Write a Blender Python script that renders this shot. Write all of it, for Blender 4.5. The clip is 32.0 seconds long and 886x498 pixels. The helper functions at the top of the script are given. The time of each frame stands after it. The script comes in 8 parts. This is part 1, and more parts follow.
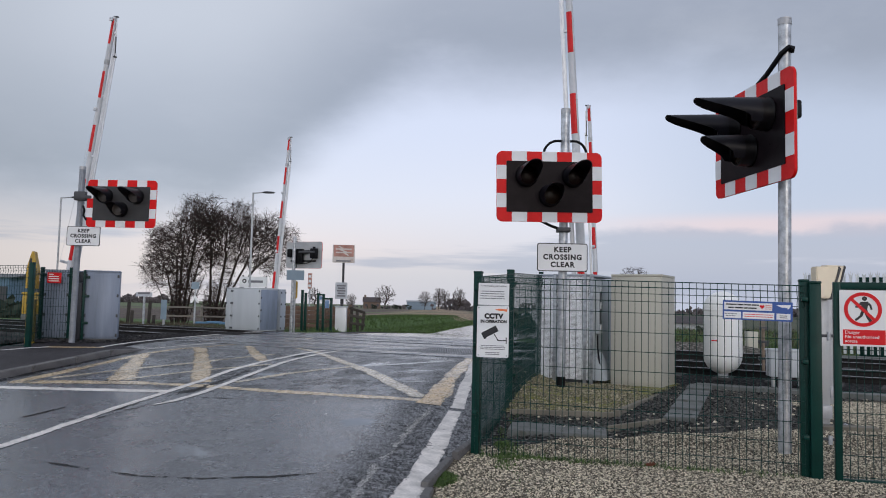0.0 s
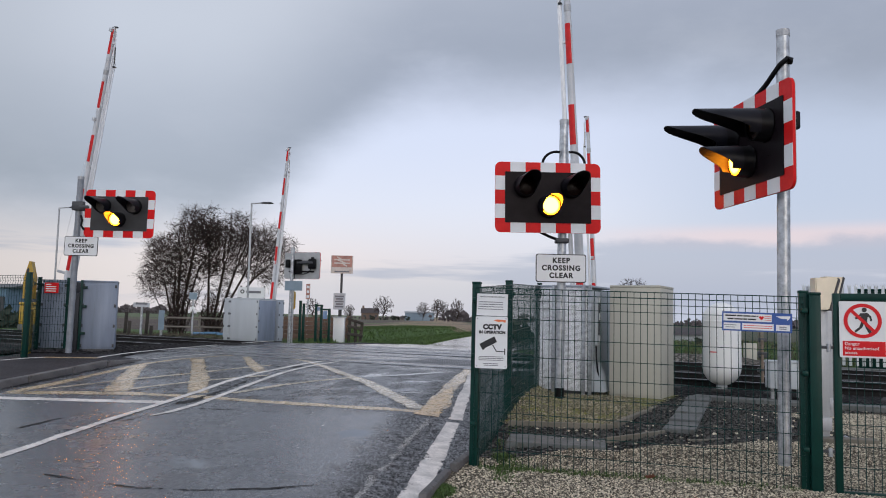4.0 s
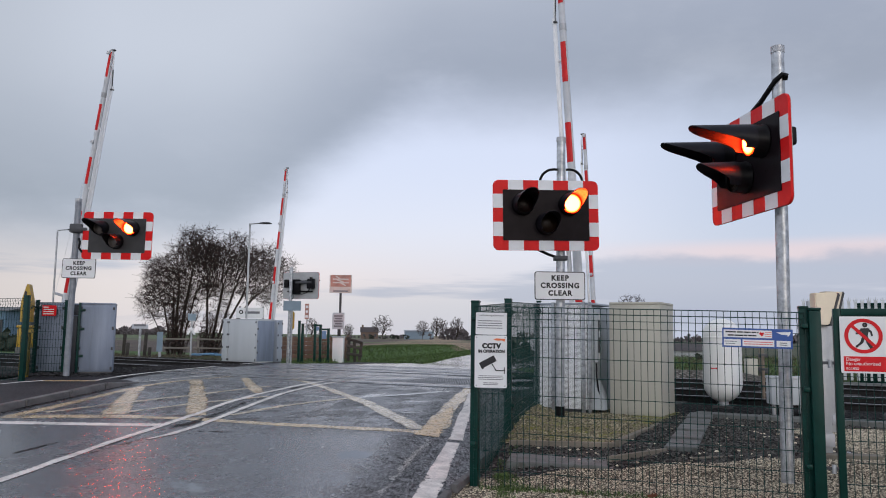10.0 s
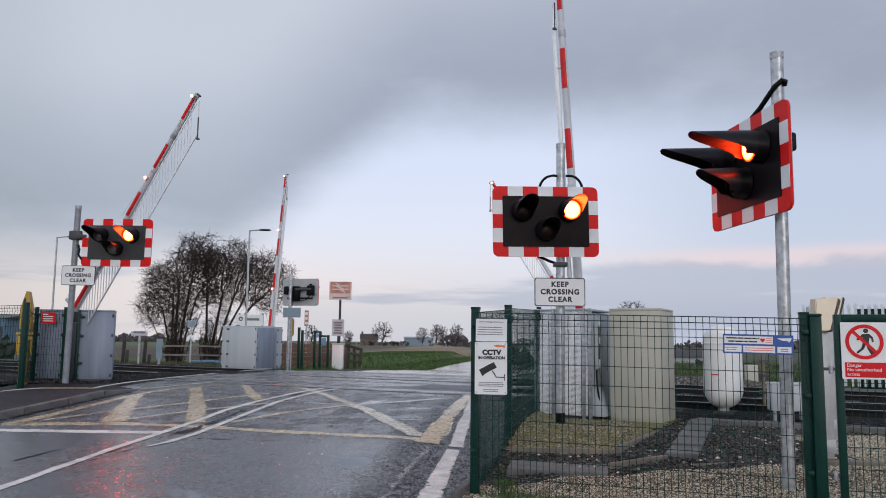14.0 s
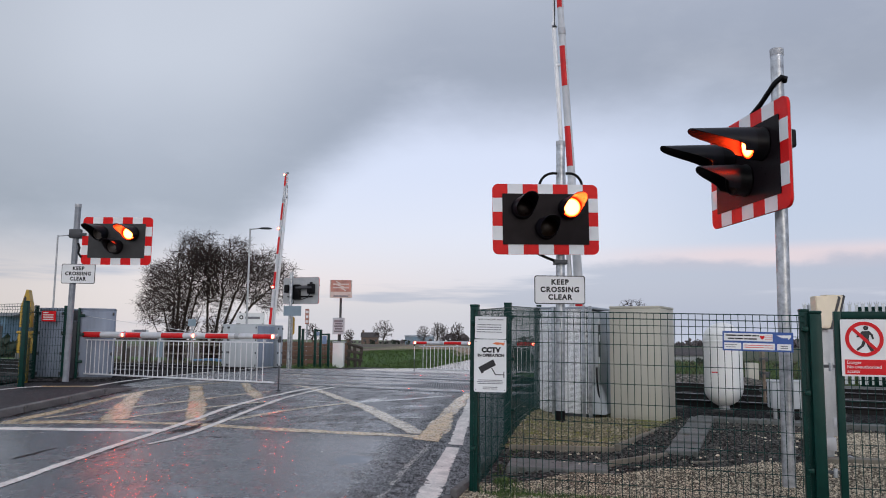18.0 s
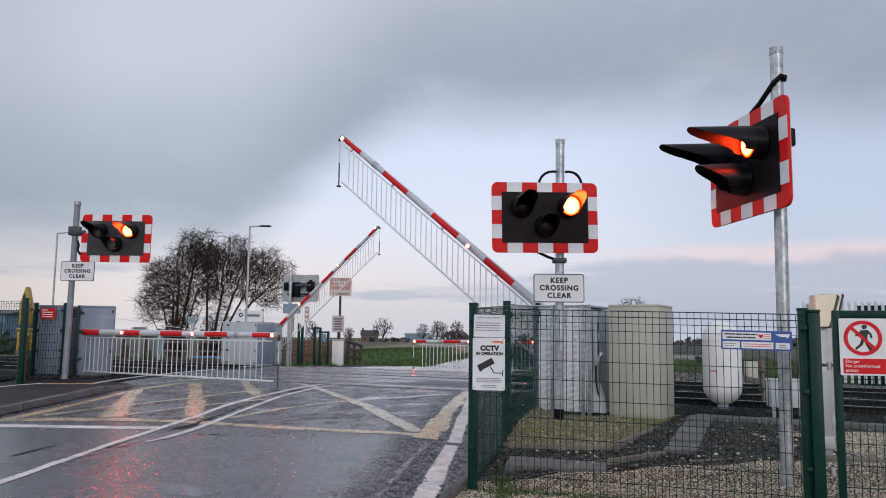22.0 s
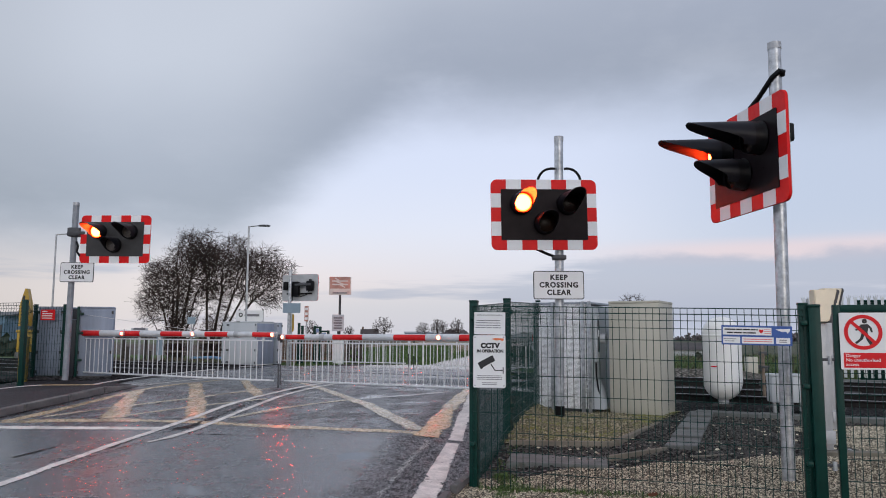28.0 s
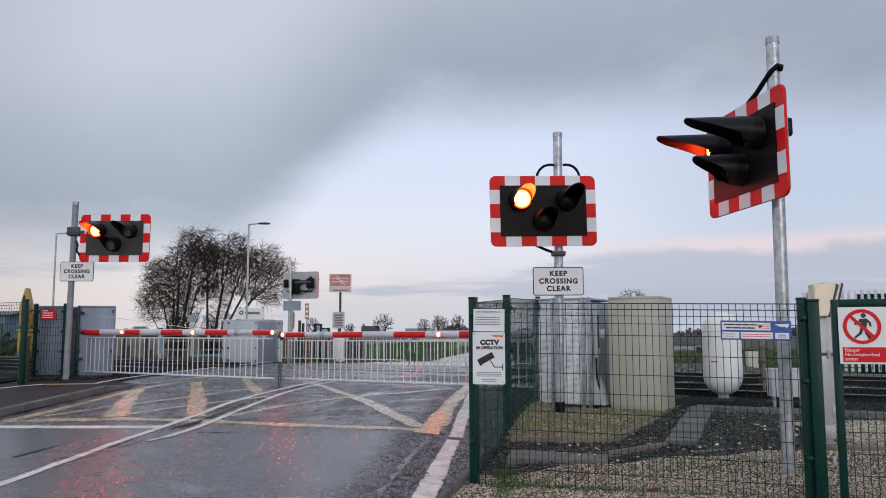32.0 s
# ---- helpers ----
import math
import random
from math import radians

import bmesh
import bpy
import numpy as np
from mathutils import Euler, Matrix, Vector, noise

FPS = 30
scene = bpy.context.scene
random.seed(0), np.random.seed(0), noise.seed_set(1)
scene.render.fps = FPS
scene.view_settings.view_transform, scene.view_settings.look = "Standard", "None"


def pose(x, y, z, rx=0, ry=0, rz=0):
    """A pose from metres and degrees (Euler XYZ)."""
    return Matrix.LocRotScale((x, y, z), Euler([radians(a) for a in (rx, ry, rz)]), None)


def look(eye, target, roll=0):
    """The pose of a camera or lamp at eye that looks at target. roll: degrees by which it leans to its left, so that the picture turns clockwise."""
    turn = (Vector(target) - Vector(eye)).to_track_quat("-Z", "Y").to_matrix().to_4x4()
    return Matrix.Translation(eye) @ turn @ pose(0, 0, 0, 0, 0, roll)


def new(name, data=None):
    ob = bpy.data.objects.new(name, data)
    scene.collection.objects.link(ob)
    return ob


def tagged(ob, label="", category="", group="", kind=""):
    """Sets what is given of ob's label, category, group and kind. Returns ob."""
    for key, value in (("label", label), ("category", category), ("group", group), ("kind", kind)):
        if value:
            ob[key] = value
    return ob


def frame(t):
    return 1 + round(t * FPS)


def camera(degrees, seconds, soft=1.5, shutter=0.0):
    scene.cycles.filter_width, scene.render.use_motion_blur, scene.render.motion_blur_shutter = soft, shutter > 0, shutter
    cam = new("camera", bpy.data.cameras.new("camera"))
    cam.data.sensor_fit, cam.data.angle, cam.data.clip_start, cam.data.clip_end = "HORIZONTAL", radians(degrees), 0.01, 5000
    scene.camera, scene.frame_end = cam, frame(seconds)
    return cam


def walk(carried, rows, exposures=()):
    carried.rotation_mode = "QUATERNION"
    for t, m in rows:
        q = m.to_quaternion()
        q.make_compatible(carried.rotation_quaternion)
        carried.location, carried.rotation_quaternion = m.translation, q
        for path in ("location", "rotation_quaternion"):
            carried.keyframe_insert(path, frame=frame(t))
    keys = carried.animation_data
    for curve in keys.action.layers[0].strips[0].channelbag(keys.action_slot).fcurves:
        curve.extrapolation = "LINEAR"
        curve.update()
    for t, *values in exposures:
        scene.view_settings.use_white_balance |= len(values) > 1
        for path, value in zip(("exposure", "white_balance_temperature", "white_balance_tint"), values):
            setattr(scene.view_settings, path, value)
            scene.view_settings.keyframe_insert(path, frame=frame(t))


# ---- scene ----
def shot(x, y, z, yaw, pitch, roll):
    """Camera pose: yaw to the left of +Y, pitch above the horizon, roll turning the picture clockwise, in degrees."""
    return Matrix.Translation((x, y, z)) @ Matrix.Rotation(radians(yaw), 4, "Z") @ Matrix.Rotation(radians(90 + pitch), 4, "X") @ Matrix.Rotation(radians(roll), 4, "Z")


cam = camera(58.48, 32.0, soft=1.0)
PATH = [
    (0.0, shot(-0.012, -0.050, 1.153, 0.149, 4.100, 1.226)),
    (0.5, shot(-0.017, -0.048, 1.151, 0.128, 4.279, 1.338)),
    (1.0, shot(-0.020, -0.042, 1.152, 0.108, 4.402, 1.422)),
    (1.5, shot(-0.020, -0.034, 1.152, 0.085, 4.480, 1.498)),
    (2.0, shot(-0.021, -0.030, 1.151, 0.053, 4.555, 1.528)),
    (2.5, shot(-0.021, -0.030, 1.152, 0.030, 4.618, 1.512)),
    (3.0, shot(-0.018, -0.032, 1.152, 0.036, 4.679, 1.492)),
    (3.5, shot(-0.015, -0.032, 1.149, 0.051, 4.762, 1.454)),
    (5.5, shot(-0.007, -0.020, 1.157, -0.002, 5.512, 0.853)),
    (6.0, shot(-0.008, -0.017, 1.158, -0.011, 5.726, 0.819)),
    (6.5, shot(-0.009, -0.015, 1.158, -0.029, 5.867, 0.757)),
    (7.0, shot(-0.011, -0.014, 1.158, -0.051, 5.919, 0.637)),
    (7.5, shot(-0.011, -0.011, 1.159, -0.063, 5.956, 0.592)),
    (8.0, shot(-0.011, -0.009, 1.159, -0.060, 6.008, 0.650)),
    (8.5, shot(-0.011, -0.010, 1.160, -0.051, 6.067, 0.706)),
    (9.0, shot(-0.008, -0.011, 1.161, -0.033, 6.124, 0.734)),
    (9.5, shot(-0.007, -0.012, 1.159, -0.017, 6.173, 0.742)),
    (10.0, shot(-0.007, -0.014, 1.158, -0.016, 6.216, 0.729)),
    (10.5, shot(-0.006, -0.012, 1.160, -0.015, 6.269, 0.733)),
    (11.0, shot(-0.006, -0.010, 1.160, -0.019, 6.342, 0.772)),
    (11.5, shot(-0.007, -0.010, 1.159, -0.030, 6.430, 0.816)),
    (12.0, shot(-0.007, -0.010, 1.159, -0.033, 6.525, 0.827)),
    (12.5, shot(-0.008, -0.011, 1.159, -0.035, 6.619, 0.822)),
    (13.0, shot(-0.011, -0.010, 1.157, -0.043, 6.682, 0.790)),
    (13.5, shot(-0.012, -0.007, 1.157, -0.045, 6.692, 0.709)),
    (14.0, shot(-0.009, -0.006, 1.158, -0.036, 6.687, 0.637)),
    (14.5, shot(-0.008, -0.009, 1.157, -0.024, 6.691, 0.576)),
    (16.5, shot(0.001, 0.001, 1.155, 0.015, 6.663, 0.641)),
    (17.0, shot(0.002, 0.001, 1.151, 0.023, 6.650, 0.654)),
    (17.5, shot(0.004, 0.003, 1.152, 0.028, 6.616, 0.636)),
    (18.0, shot(0.005, 0.006, 1.151, 0.025, 6.576, 0.595)),
    (18.5, shot(0.004, 0.005, 1.150, 0.016, 6.531, 0.580)),
    (19.0, shot(0.002, 0.003, 1.150, 0.005, 6.494, 0.595)),
    (19.5, shot(-0.000, 0.002, 1.150, -0.006, 6.476, 0.628)),
    (20.0, shot(-0.000, 0.003, 1.152, -0.008, 6.457, 0.684)),
    (20.5, shot(0.003, 0.004, 1.153, -0.001, 6.438, 0.729)),
    (21.0, shot(0.007, 0.004, 1.153, 0.002, 6.431, 0.741)),
    (21.5, shot(0.011, 0.006, 1.153, 0.008, 6.429, 0.730)),
    (22.0, shot(0.013, 0.008, 1.153, 0.012, 6.429, 0.703)),
    (22.5, shot(0.011, 0.006, 1.154, -0.003, 6.426, 0.638)),
    (23.0, shot(0.009, 0.005, 1.155, -0.018, 6.411, 0.558)),
    (23.5, shot(0.009, 0.006, 1.156, -0.022, 6.395, 0.537)),
    (24.0, shot(0.007, 0.006, 1.155, -0.032, 6.399, 0.562)),
    (24.5, shot(0.004, 0.007, 1.152, -0.042, 6.410, 0.575)),
    (25.0, shot(0.005, 0.012, 1.151, -0.036, 6.404, 0.547)),
    (25.5, shot(0.007, 0.022, 1.151, -0.025, 6.392, 0.493)),
    (27.5, shot(0.011, 0.010, 1.150, -0.037, 6.357, 0.329)),
    (28.0, shot(0.009, 0.010, 1.150, -0.049, 6.301, 0.212)),
    (28.5, shot(0.008, 0.013, 1.149, -0.065, 6.245, 0.135)),
    (29.0, shot(0.005, 0.020, 1.148, -0.093, 6.182, 0.053)),
    (29.5, shot(0.004, 0.023, 1.150, -0.109, 6.132, -0.038)),
    (30.0, shot(0.006, 0.021, 1.151, -0.093, 6.107, -0.095)),
    (30.5, shot(0.010, 0.016, 1.152, -0.070, 6.092, -0.127)),
    (31.0, shot(0.014, 0.013, 1.152, -0.050, 6.077, -0.139)),
    (31.5, shot(0.017, 0.010, 1.154, -0.036, 6.062, -0.152)),
    (32.0, shot(0.021, 0.008, 1.155, -0.027, 6.047, -0.167)),
]
walk(cam, PATH)

# ---- world and light ----
world = bpy.data.worlds.new("overcast_dusk")
scene.world = world
world.use_nodes = True


class Nodes:
    """Short hand for building node trees."""

    def __init__(self, tree):
        self.tree = tree
        tree.nodes.clear()

    def add(self, kind):
        return self.tree.nodes.new(kind)

    def link(self, a, b):
        self.tree.links.new(a, b)

    def put(self, socket, v):
        if isinstance(v, bpy.types.NodeSocket):
            self.link(v, socket)
        else:
            socket.default_value = v

    def math(self, op, a, b=0.0, clamp=False):
        n = self.add("ShaderNodeMath")
        n.operation, n.use_clamp = op, clamp
        self.put(n.inputs[0], a)
        self.put(n.inputs[1], b)
        return n.outputs[0]

    def mix(self, f, a, b, blend="MIX"):
        n = self.add("ShaderNodeMix")
        n.data_type, n.blend_type = "RGBA", blend
        self.put(n.inputs[0], f)
        self.put(n.inputs[6], a)
        self.put(n.inputs[7], b)
        return n.outputs[2]

    def ramp(self, f, lo, hi, a=0.0, b=1.0):
        n = self.add("ShaderNodeMapRange")
        n.interpolation_type = "SMOOTHSTEP"
        self.put(n.inputs[0], f)
        for i, v in enumerate((lo, hi, a, b)):
            self.put(n.inputs[i + 1], v)
        return n.outputs[0]

    def noise(self, vector, scale, detail=4.0, rough=0.55, distortion=0.0):
        n = self.add("ShaderNodeTexNoise")
        self.link(vector, n.inputs["Vector"])
        n.inputs["Scale"].default_value = scale
        n.inputs["Detail"].default_value = detail
        n.inputs["Roughness"].default_value = rough
        n.inputs["Distortion"].default_value = distortion
        return n.outputs[0]

    def stretch(self, vector, sx, sy, sz):
        n = self.add("ShaderNodeMapping")
        self.link(vector, n.inputs[0])
        n.inputs["Scale"].default_value = (sx, sy, sz)
        return n.outputs[0]


def build_sky():
    n = Nodes(world.node_tree)
    d = n.add("ShaderNodeTexCoord").outputs["Generated"]
    xyz = n.add("ShaderNodeSeparateXYZ")
    n.link(d, xyz.inputs[0])
    x, y, z = xyz.outputs
    sky = n.add("ShaderNodeTexSky")
    sky.sky_type, sky.sun_disc = "NISHITA", False
    sky.sun_elevation, sky.sun_rotation, sky.dust_density = radians(9), radians(165), 2.0
    big = n.noise(n.stretch(d, 1.2, 1.2, 2.6), 1.6, 5.0, 0.55, 0.3)
    soft = n.noise(n.stretch(d, 1.5, 1.5, 3.6), 4.0, 6.0, 0.6)
    # underside of the cloud deck: its lower rim hangs low to the left and lifts ahead
    rim = n.ramp(x, -0.30, 0.0, 0.112, 0.282)
    rim = n.math("ADD", rim, n.ramp(x, 0.20, 0.50, 0.0, -0.03))
    rim = n.math("ADD", rim, n.math("MULTIPLY", n.math("SUBTRACT", big, 0.5), 0.08))
    rim = n.math("ADD", rim, n.math("MULTIPLY", n.math("SUBTRACT", soft, 0.5), 0.04))
    height = n.math("SUBTRACT", z, rim)
    pale = n.mix(n.ramp(x, -0.10, 0.50), (0.535, 0.568, 0.65, 1), (0.385, 0.425, 0.54, 1))
    deck = n.mix(n.ramp(n.math("ADD", height, n.math("MULTIPLY", x, -0.05)), 0.02, 0.25), (0.318, 0.348, 0.432, 1), pale)
    deck = n.mix(n.ramp(soft, 0.42, 0.78, 0.0, 0.22), deck, (0.56, 0.585, 0.67, 1))
    gap = n.mix(n.ramp(z, 0.04, 0.24), (0.73, 0.735, 0.83, 1), (0.64, 0.69, 0.86, 1))
    gap = n.mix(n.ramp(x, 0.10, 0.42), gap, (0.50, 0.56, 0.71, 1))
    blush = n.mix(n.ramp(x, -0.32, 0.20), (0.78, 0.67, 0.675, 1), (0.62, 0.615, 0.71, 1))
    ahead = n.ramp(y, 0.15, 0.60)
    blush = n.mix(ahead, (0.64, 0.69, 0.79, 1), blush)
    gap = n.mix(n.ramp(z, 0.03, 0.15), blush, gap)
    gap = n.mix(n.math("MULTIPLY", n.ramp(x, -0.20, -0.40), n.ramp(z, 0.14, 0.06, 0.0, 0.45)), gap, (0.66, 0.64, 0.68, 1))
    gap = n.mix(n.ramp(z, 0.075, 0.030, 0.0, 0.75), gap, n.mix(n.ramp(x, -0.42, -0.22), (0.72, 0.675, 0.69, 1), n.mix(n.ramp(x, 0.05, 0.35), (0.57, 0.59, 0.665, 1), (0.46, 0.52, 0.66, 1))))
    colour = n.mix(n.ramp(height, -0.055, 0.050), gap, deck)
    # grey-blue bars of cloud near the horizon, denser to the right, with a rosy upper edge
    bars = n.noise(n.stretch(d, 1.6, 1.6, 21.0), 1.5, 5.0, 0.55)
    bars = n.math("ADD", bars, n.ramp(x, -0.08, 0.30, -0.05, 0.15))
    top = n.ramp(n.math("ADD", z, n.math("MULTIPLY", n.math("SUBTRACT", soft, 0.5), 0.05)), 0.104, 0.090)
    low = n.math("MULTIPLY", n.ramp(bars, 0.50, 0.62), n.math("MULTIPLY", n.ramp(z, 0.000, 0.030), top))
    rose = n.math("MULTIPLY", n.math("MULTIPLY", n.ramp(z, 0.080, 0.098), n.ramp(z, 0.122, 0.104)), n.math("MULTIPLY", n.ramp(x, 0.10, 0.36), n.ramp(bars, 0.42, 0.60)))
    colour = n.mix(n.math("MULTIPLY", rose, 0.65), colour, (0.80, 0.62, 0.64, 1))
    colour = n.mix(n.math("MULTIPLY", low, 0.70), colour, (0.37, 0.415, 0.55, 1))
    # the brighter half of the sky lies behind the viewer
    bright = n.math("MULTIPLY", n.ramp(y, 0.25, -0.9, 0.92, 1.50), n.math("MULTIPLY", n.ramp(x, -0.36, -0.50, 1.0, 0.86), n.ramp(x, -0.56, -0.85, 1.0, 1.65)))
    scaled = n.add("ShaderNodeVectorMath")
    scaled.operation = "SCALE"
    n.link(colour, scaled.inputs[0])
    n.link(bright, scaled.inputs["Scale"])
    back = n.add("ShaderNodeBackground")
    n.link(scaled.outputs[0], back.inputs[0])
    back.inputs[1].default_value = 1.10
    clear = n.add("ShaderNodeBackground")
    n.link(sky.outputs[0], clear.inputs[0])
    clear.inputs[1].default_value = 0.02
    both = n.add("ShaderNodeAddShader")
    n.link(back.outputs[0], both.inputs[0])
    n.link(clear.outputs[0], both.inputs[1])
    out = n.add("ShaderNodeOutputWorld")
    n.link(both.outputs[0], out.inputs[0])


build_sky()
sun = new("sun", bpy.data.lights.new("sun", "SUN"))
sun.data.energy, sun.data.angle, sun.data.color = 0.45, radians(25), (1.0, 0.97, 0.93)
sun.matrix_world = look((2.5, -9, 2.2), (0, 0, 0))

# ---- materials ----
MATS = {}


def mat(name, colour, rough=0.6, metal=0.0, vary=0.15, scale=6.0, bump=0.0, bump_scale=60.0, second=None, coat=0.0, emit=0.0, spread=0.0, streak=False, spec=0.5):
    """A procedural surface: base colour with variation at two scales, roughness wear, fine relief, and a spread from piece to piece."""
    if name in MATS:
        return MATS[name]
    m = bpy.data.materials.new(name)
    m.use_nodes = True
    n = Nodes(m.node_tree)
    at = n.add("ShaderNodeTexCoord").outputs["Object"]
    if streak:
        at = n.stretch(at, 1.0, 1.0, 0.12)
    large = n.noise(at, scale, 5.0, 0.6)
    fine = n.noise(at, scale * 9.0, 3.0, 0.6)
    c = (*colour, 1)
    dark = tuple(v * (1 - vary) for v in colour) + (1,)
    light = tuple(min(1, v * (1 + vary * 0.7)) for v in colour) + (1,)
    tone = n.mix(n.ramp(large, 0.3, 0.7), dark, light)
    if second:
        tone = n.mix(n.ramp(n.noise(at, scale * 2.3, 6.0, 0.65), 0.52, 0.66), tone, (*second, 1))
    tone = n.mix(n.ramp(fine, 0.35, 0.75, 0.0, 0.5), tone, c)
    if spread:
        info = n.add("ShaderNodeObjectInfo")
        isl = n.add("ShaderNodeNewGeometry").outputs["Random Per Island"]
        rnd = n.math("FRACT", n.math("ADD", info.outputs["Random"], isl))
        hsv = n.add("ShaderNodeHueSaturation")
        n.link(tone, hsv.inputs["Color"])
        n.link(n.ramp(rnd, 0.0, 1.0, 1 - spread, 1 + spread), hsv.inputs["Value"])
        tone = hsv.outputs[0]
    p = n.add("ShaderNodeBsdfPrincipled")
    n.link(tone, p.inputs["Base Color"])
    n.link(n.ramp(fine, 0.2, 0.8, max(0.02, rough - 0.10), min(1, rough + 0.10)), p.inputs["Roughness"])
    p.inputs["Metallic"].default_value = metal
    p.inputs["Specular IOR Level"].default_value = spec
    p.inputs["Coat Weight"].default_value = coat
    p.inputs["Coat Roughness"].default_value = 0.12
    if emit:
        p.inputs["Emission Color"].default_value = c
        p.inputs["Emission Strength"].default_value = emit
    if bump:
        b = n.add("ShaderNodeBump")
        b.inputs["Strength"].default_value = bump
        b.inputs["Distance"].default_value = 0.01
        n.link(n.noise(at, bump_scale, 4.0, 0.6), b.inputs["Height"])
        n.link(b.outputs[0], p.inputs["Normal"])
    out = n.add("ShaderNodeOutputMaterial")
    n.link(p.outputs[0], out.inputs[0])
    MATS[name] = m
    return m


def wet_asphalt():
    m = bpy.data.materials.new("wet_asphalt")
    m.use_nodes = True
    n = Nodes(m.node_tree)
    at = n.add("ShaderNodeTexCoord").outputs["Object"]
    xyz = n.add("ShaderNodeSeparateXYZ")
    n.link(at, xyz.inputs[0])
    stone = n.noise(at, 110.0, 2.0, 0.6)
    grain = n.noise(at, 38.0, 4.0, 0.75)
    lumps = n.noise(n.stretch(at, 0.8, 1.0, 1.0), 10.0, 6.0, 0.78)
    worn = n.noise(n.stretch(at, 1.0, 0.35, 1.0), 1.1, 5.0, 0.6, 0.4)
    patch = n.noise(at, 2.6, 6.0, 0.65)
    # the wheels polish the lane; the strip along its edge stays coarse and dark
    rim = n.math("SUBTRACT", xyz.outputs[0], n.math("MULTIPLY", xyz.outputs[1], 0.092))
    rim = n.math("ADD", rim, n.math("MULTIPLY", n.math("SUBTRACT", patch, 0.5), 0.9))
    coarse = n.ramp(rim, -1.45, -0.95)
    beyond = n.ramp(n.math("ADD", xyz.outputs[1], n.math("MULTIPLY", xyz.outputs[0], 0.35)), 7.6, 8.6)
    coarse = n.math("MAXIMUM", coarse, n.math("MULTIPLY", beyond, n.ramp(patch, 0.42, 0.57, 0.0, 0.95)))
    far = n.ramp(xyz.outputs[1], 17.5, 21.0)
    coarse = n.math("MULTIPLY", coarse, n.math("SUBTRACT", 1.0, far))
    base = n.mix(n.ramp(worn, 0.35, 0.68), (0.045, 0.053, 0.075, 1), (0.077, 0.090, 0.124, 1))
    base = n.mix(n.math("MULTIPLY", coarse, 0.8), base, (0.019, 0.021, 0.026, 1))
    # paler beyond the rails: wet sheen at the low angle put into the base
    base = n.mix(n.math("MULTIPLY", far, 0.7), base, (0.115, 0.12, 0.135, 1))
    base = n.mix(n.ramp(stone, 0.50, 0.72, 0.0, 0.8), base, (0.15, 0.15, 0.155, 1))
    base = n.mix(n.ramp(grain, 0.50, 0.66, 0.0, 0.75), base, (0.012, 0.012, 0.014, 1))
    base = n.mix(n.math("MULTIPLY", n.ramp(lumps, 0.46, 0.55), n.math("ADD", 0.18, n.math("MULTIPLY", coarse, 0.75))), base, (0.013, 0.014, 0.017, 1))
    speck = n.ramp(n.noise(at, 24.0, 5.0, 0.8), 0.46, 0.58)
    base = n.mix(n.math("MULTIPLY", speck, 0.62), base, (0.014, 0.015, 0.018, 1))
    drag = n.noise(n.stretch(at, 1.0, 0.22, 1.0), 46.0, 3.0, 0.7)
    base = n.mix(n.math("MULTIPLY", n.ramp(drag, 0.52, 0.60), n.math("ADD", 0.62, n.math("MULTIPLY", coarse, 0.35))), base, (0.012, 0.013, 0.016, 1))
    base = n.mix(n.math("MULTIPLY", n.ramp(drag, 0.46, 0.38), n.math("ADD", 0.50, n.math("MULTIPLY", coarse, 0.35))), base, (0.17, 0.175, 0.185, 1))
    wet = n.math("ADD", n.math("MULTIPLY", worn, 0.45), n.math("MULTIPLY", patch, 0.35))
    wet = n.math("ADD", wet, n.math("MULTIPLY", lumps, 0.20))
    film = n.ramp(n.math("SUBTRACT", wet, n.math("MULTIPLY", coarse, 0.07)), 0.41, 0.54)
    pores = n.ramp(n.math("ADD", n.math("MULTIPLY", grain, 0.3), n.math("MULTIPLY", lumps, 0.7)), 0.475, 0.555)
    # water stands in the shallowest hollows
    hollow = n.noise(n.stretch(at, 1.0, 0.7, 1.0), 0.85, 5.0, 0.6, 0.3)
    dx = n.math("MULTIPLY", n.math("ADD", xyz.outputs[0], n.math("ADD", 0.62, n.math("MULTIPLY", patch, 0.32))), 5.0)
    dy = n.math("MULTIPLY", n.math("SUBTRACT", xyz.outputs[1], n.math("ADD", 6.96, n.math("MULTIPLY", lumps, 0.6))), 4.6)
    dip = n.math("SUBTRACT", 1.0, n.math("SQRT", n.math("ADD", n.math("MULTIPLY", dx, dx), n.math("MULTIPLY", dy, dy))))
    hollow = n.math("ADD", hollow, n.math("MULTIPLY", n.math("MAXIMUM", dip, 0.0), 0.75))
    water = n.ramp(n.math("ADD", hollow, n.math("MULTIPLY", n.math("SUBTRACT", lumps, 0.5), 0.25)), 0.60, 0.68)
    water = n.math("MULTIPLY", water, n.math("SUBTRACT", 1.0, n.math("MULTIPLY", coarse, 0.6)))
    dry = n.math("SUBTRACT", 1.0, water)
    pores = n.math("MULTIPLY", pores, dry)
    p = n.add("ShaderNodeBsdfPrincipled")
    n.link(base, p.inputs["Base Color"])
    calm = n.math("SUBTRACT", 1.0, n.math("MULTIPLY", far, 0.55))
    gloss = n.add("ShaderNodeMath")
    gloss.operation = "MULTIPLY"
    n.link(calm, gloss.inputs[1])
    n.link(gloss.outputs[0], p.inputs["Roughness"])
    shine = gloss.inputs[0]
    dry_calm = n.math("MULTIPLY", dry, calm)
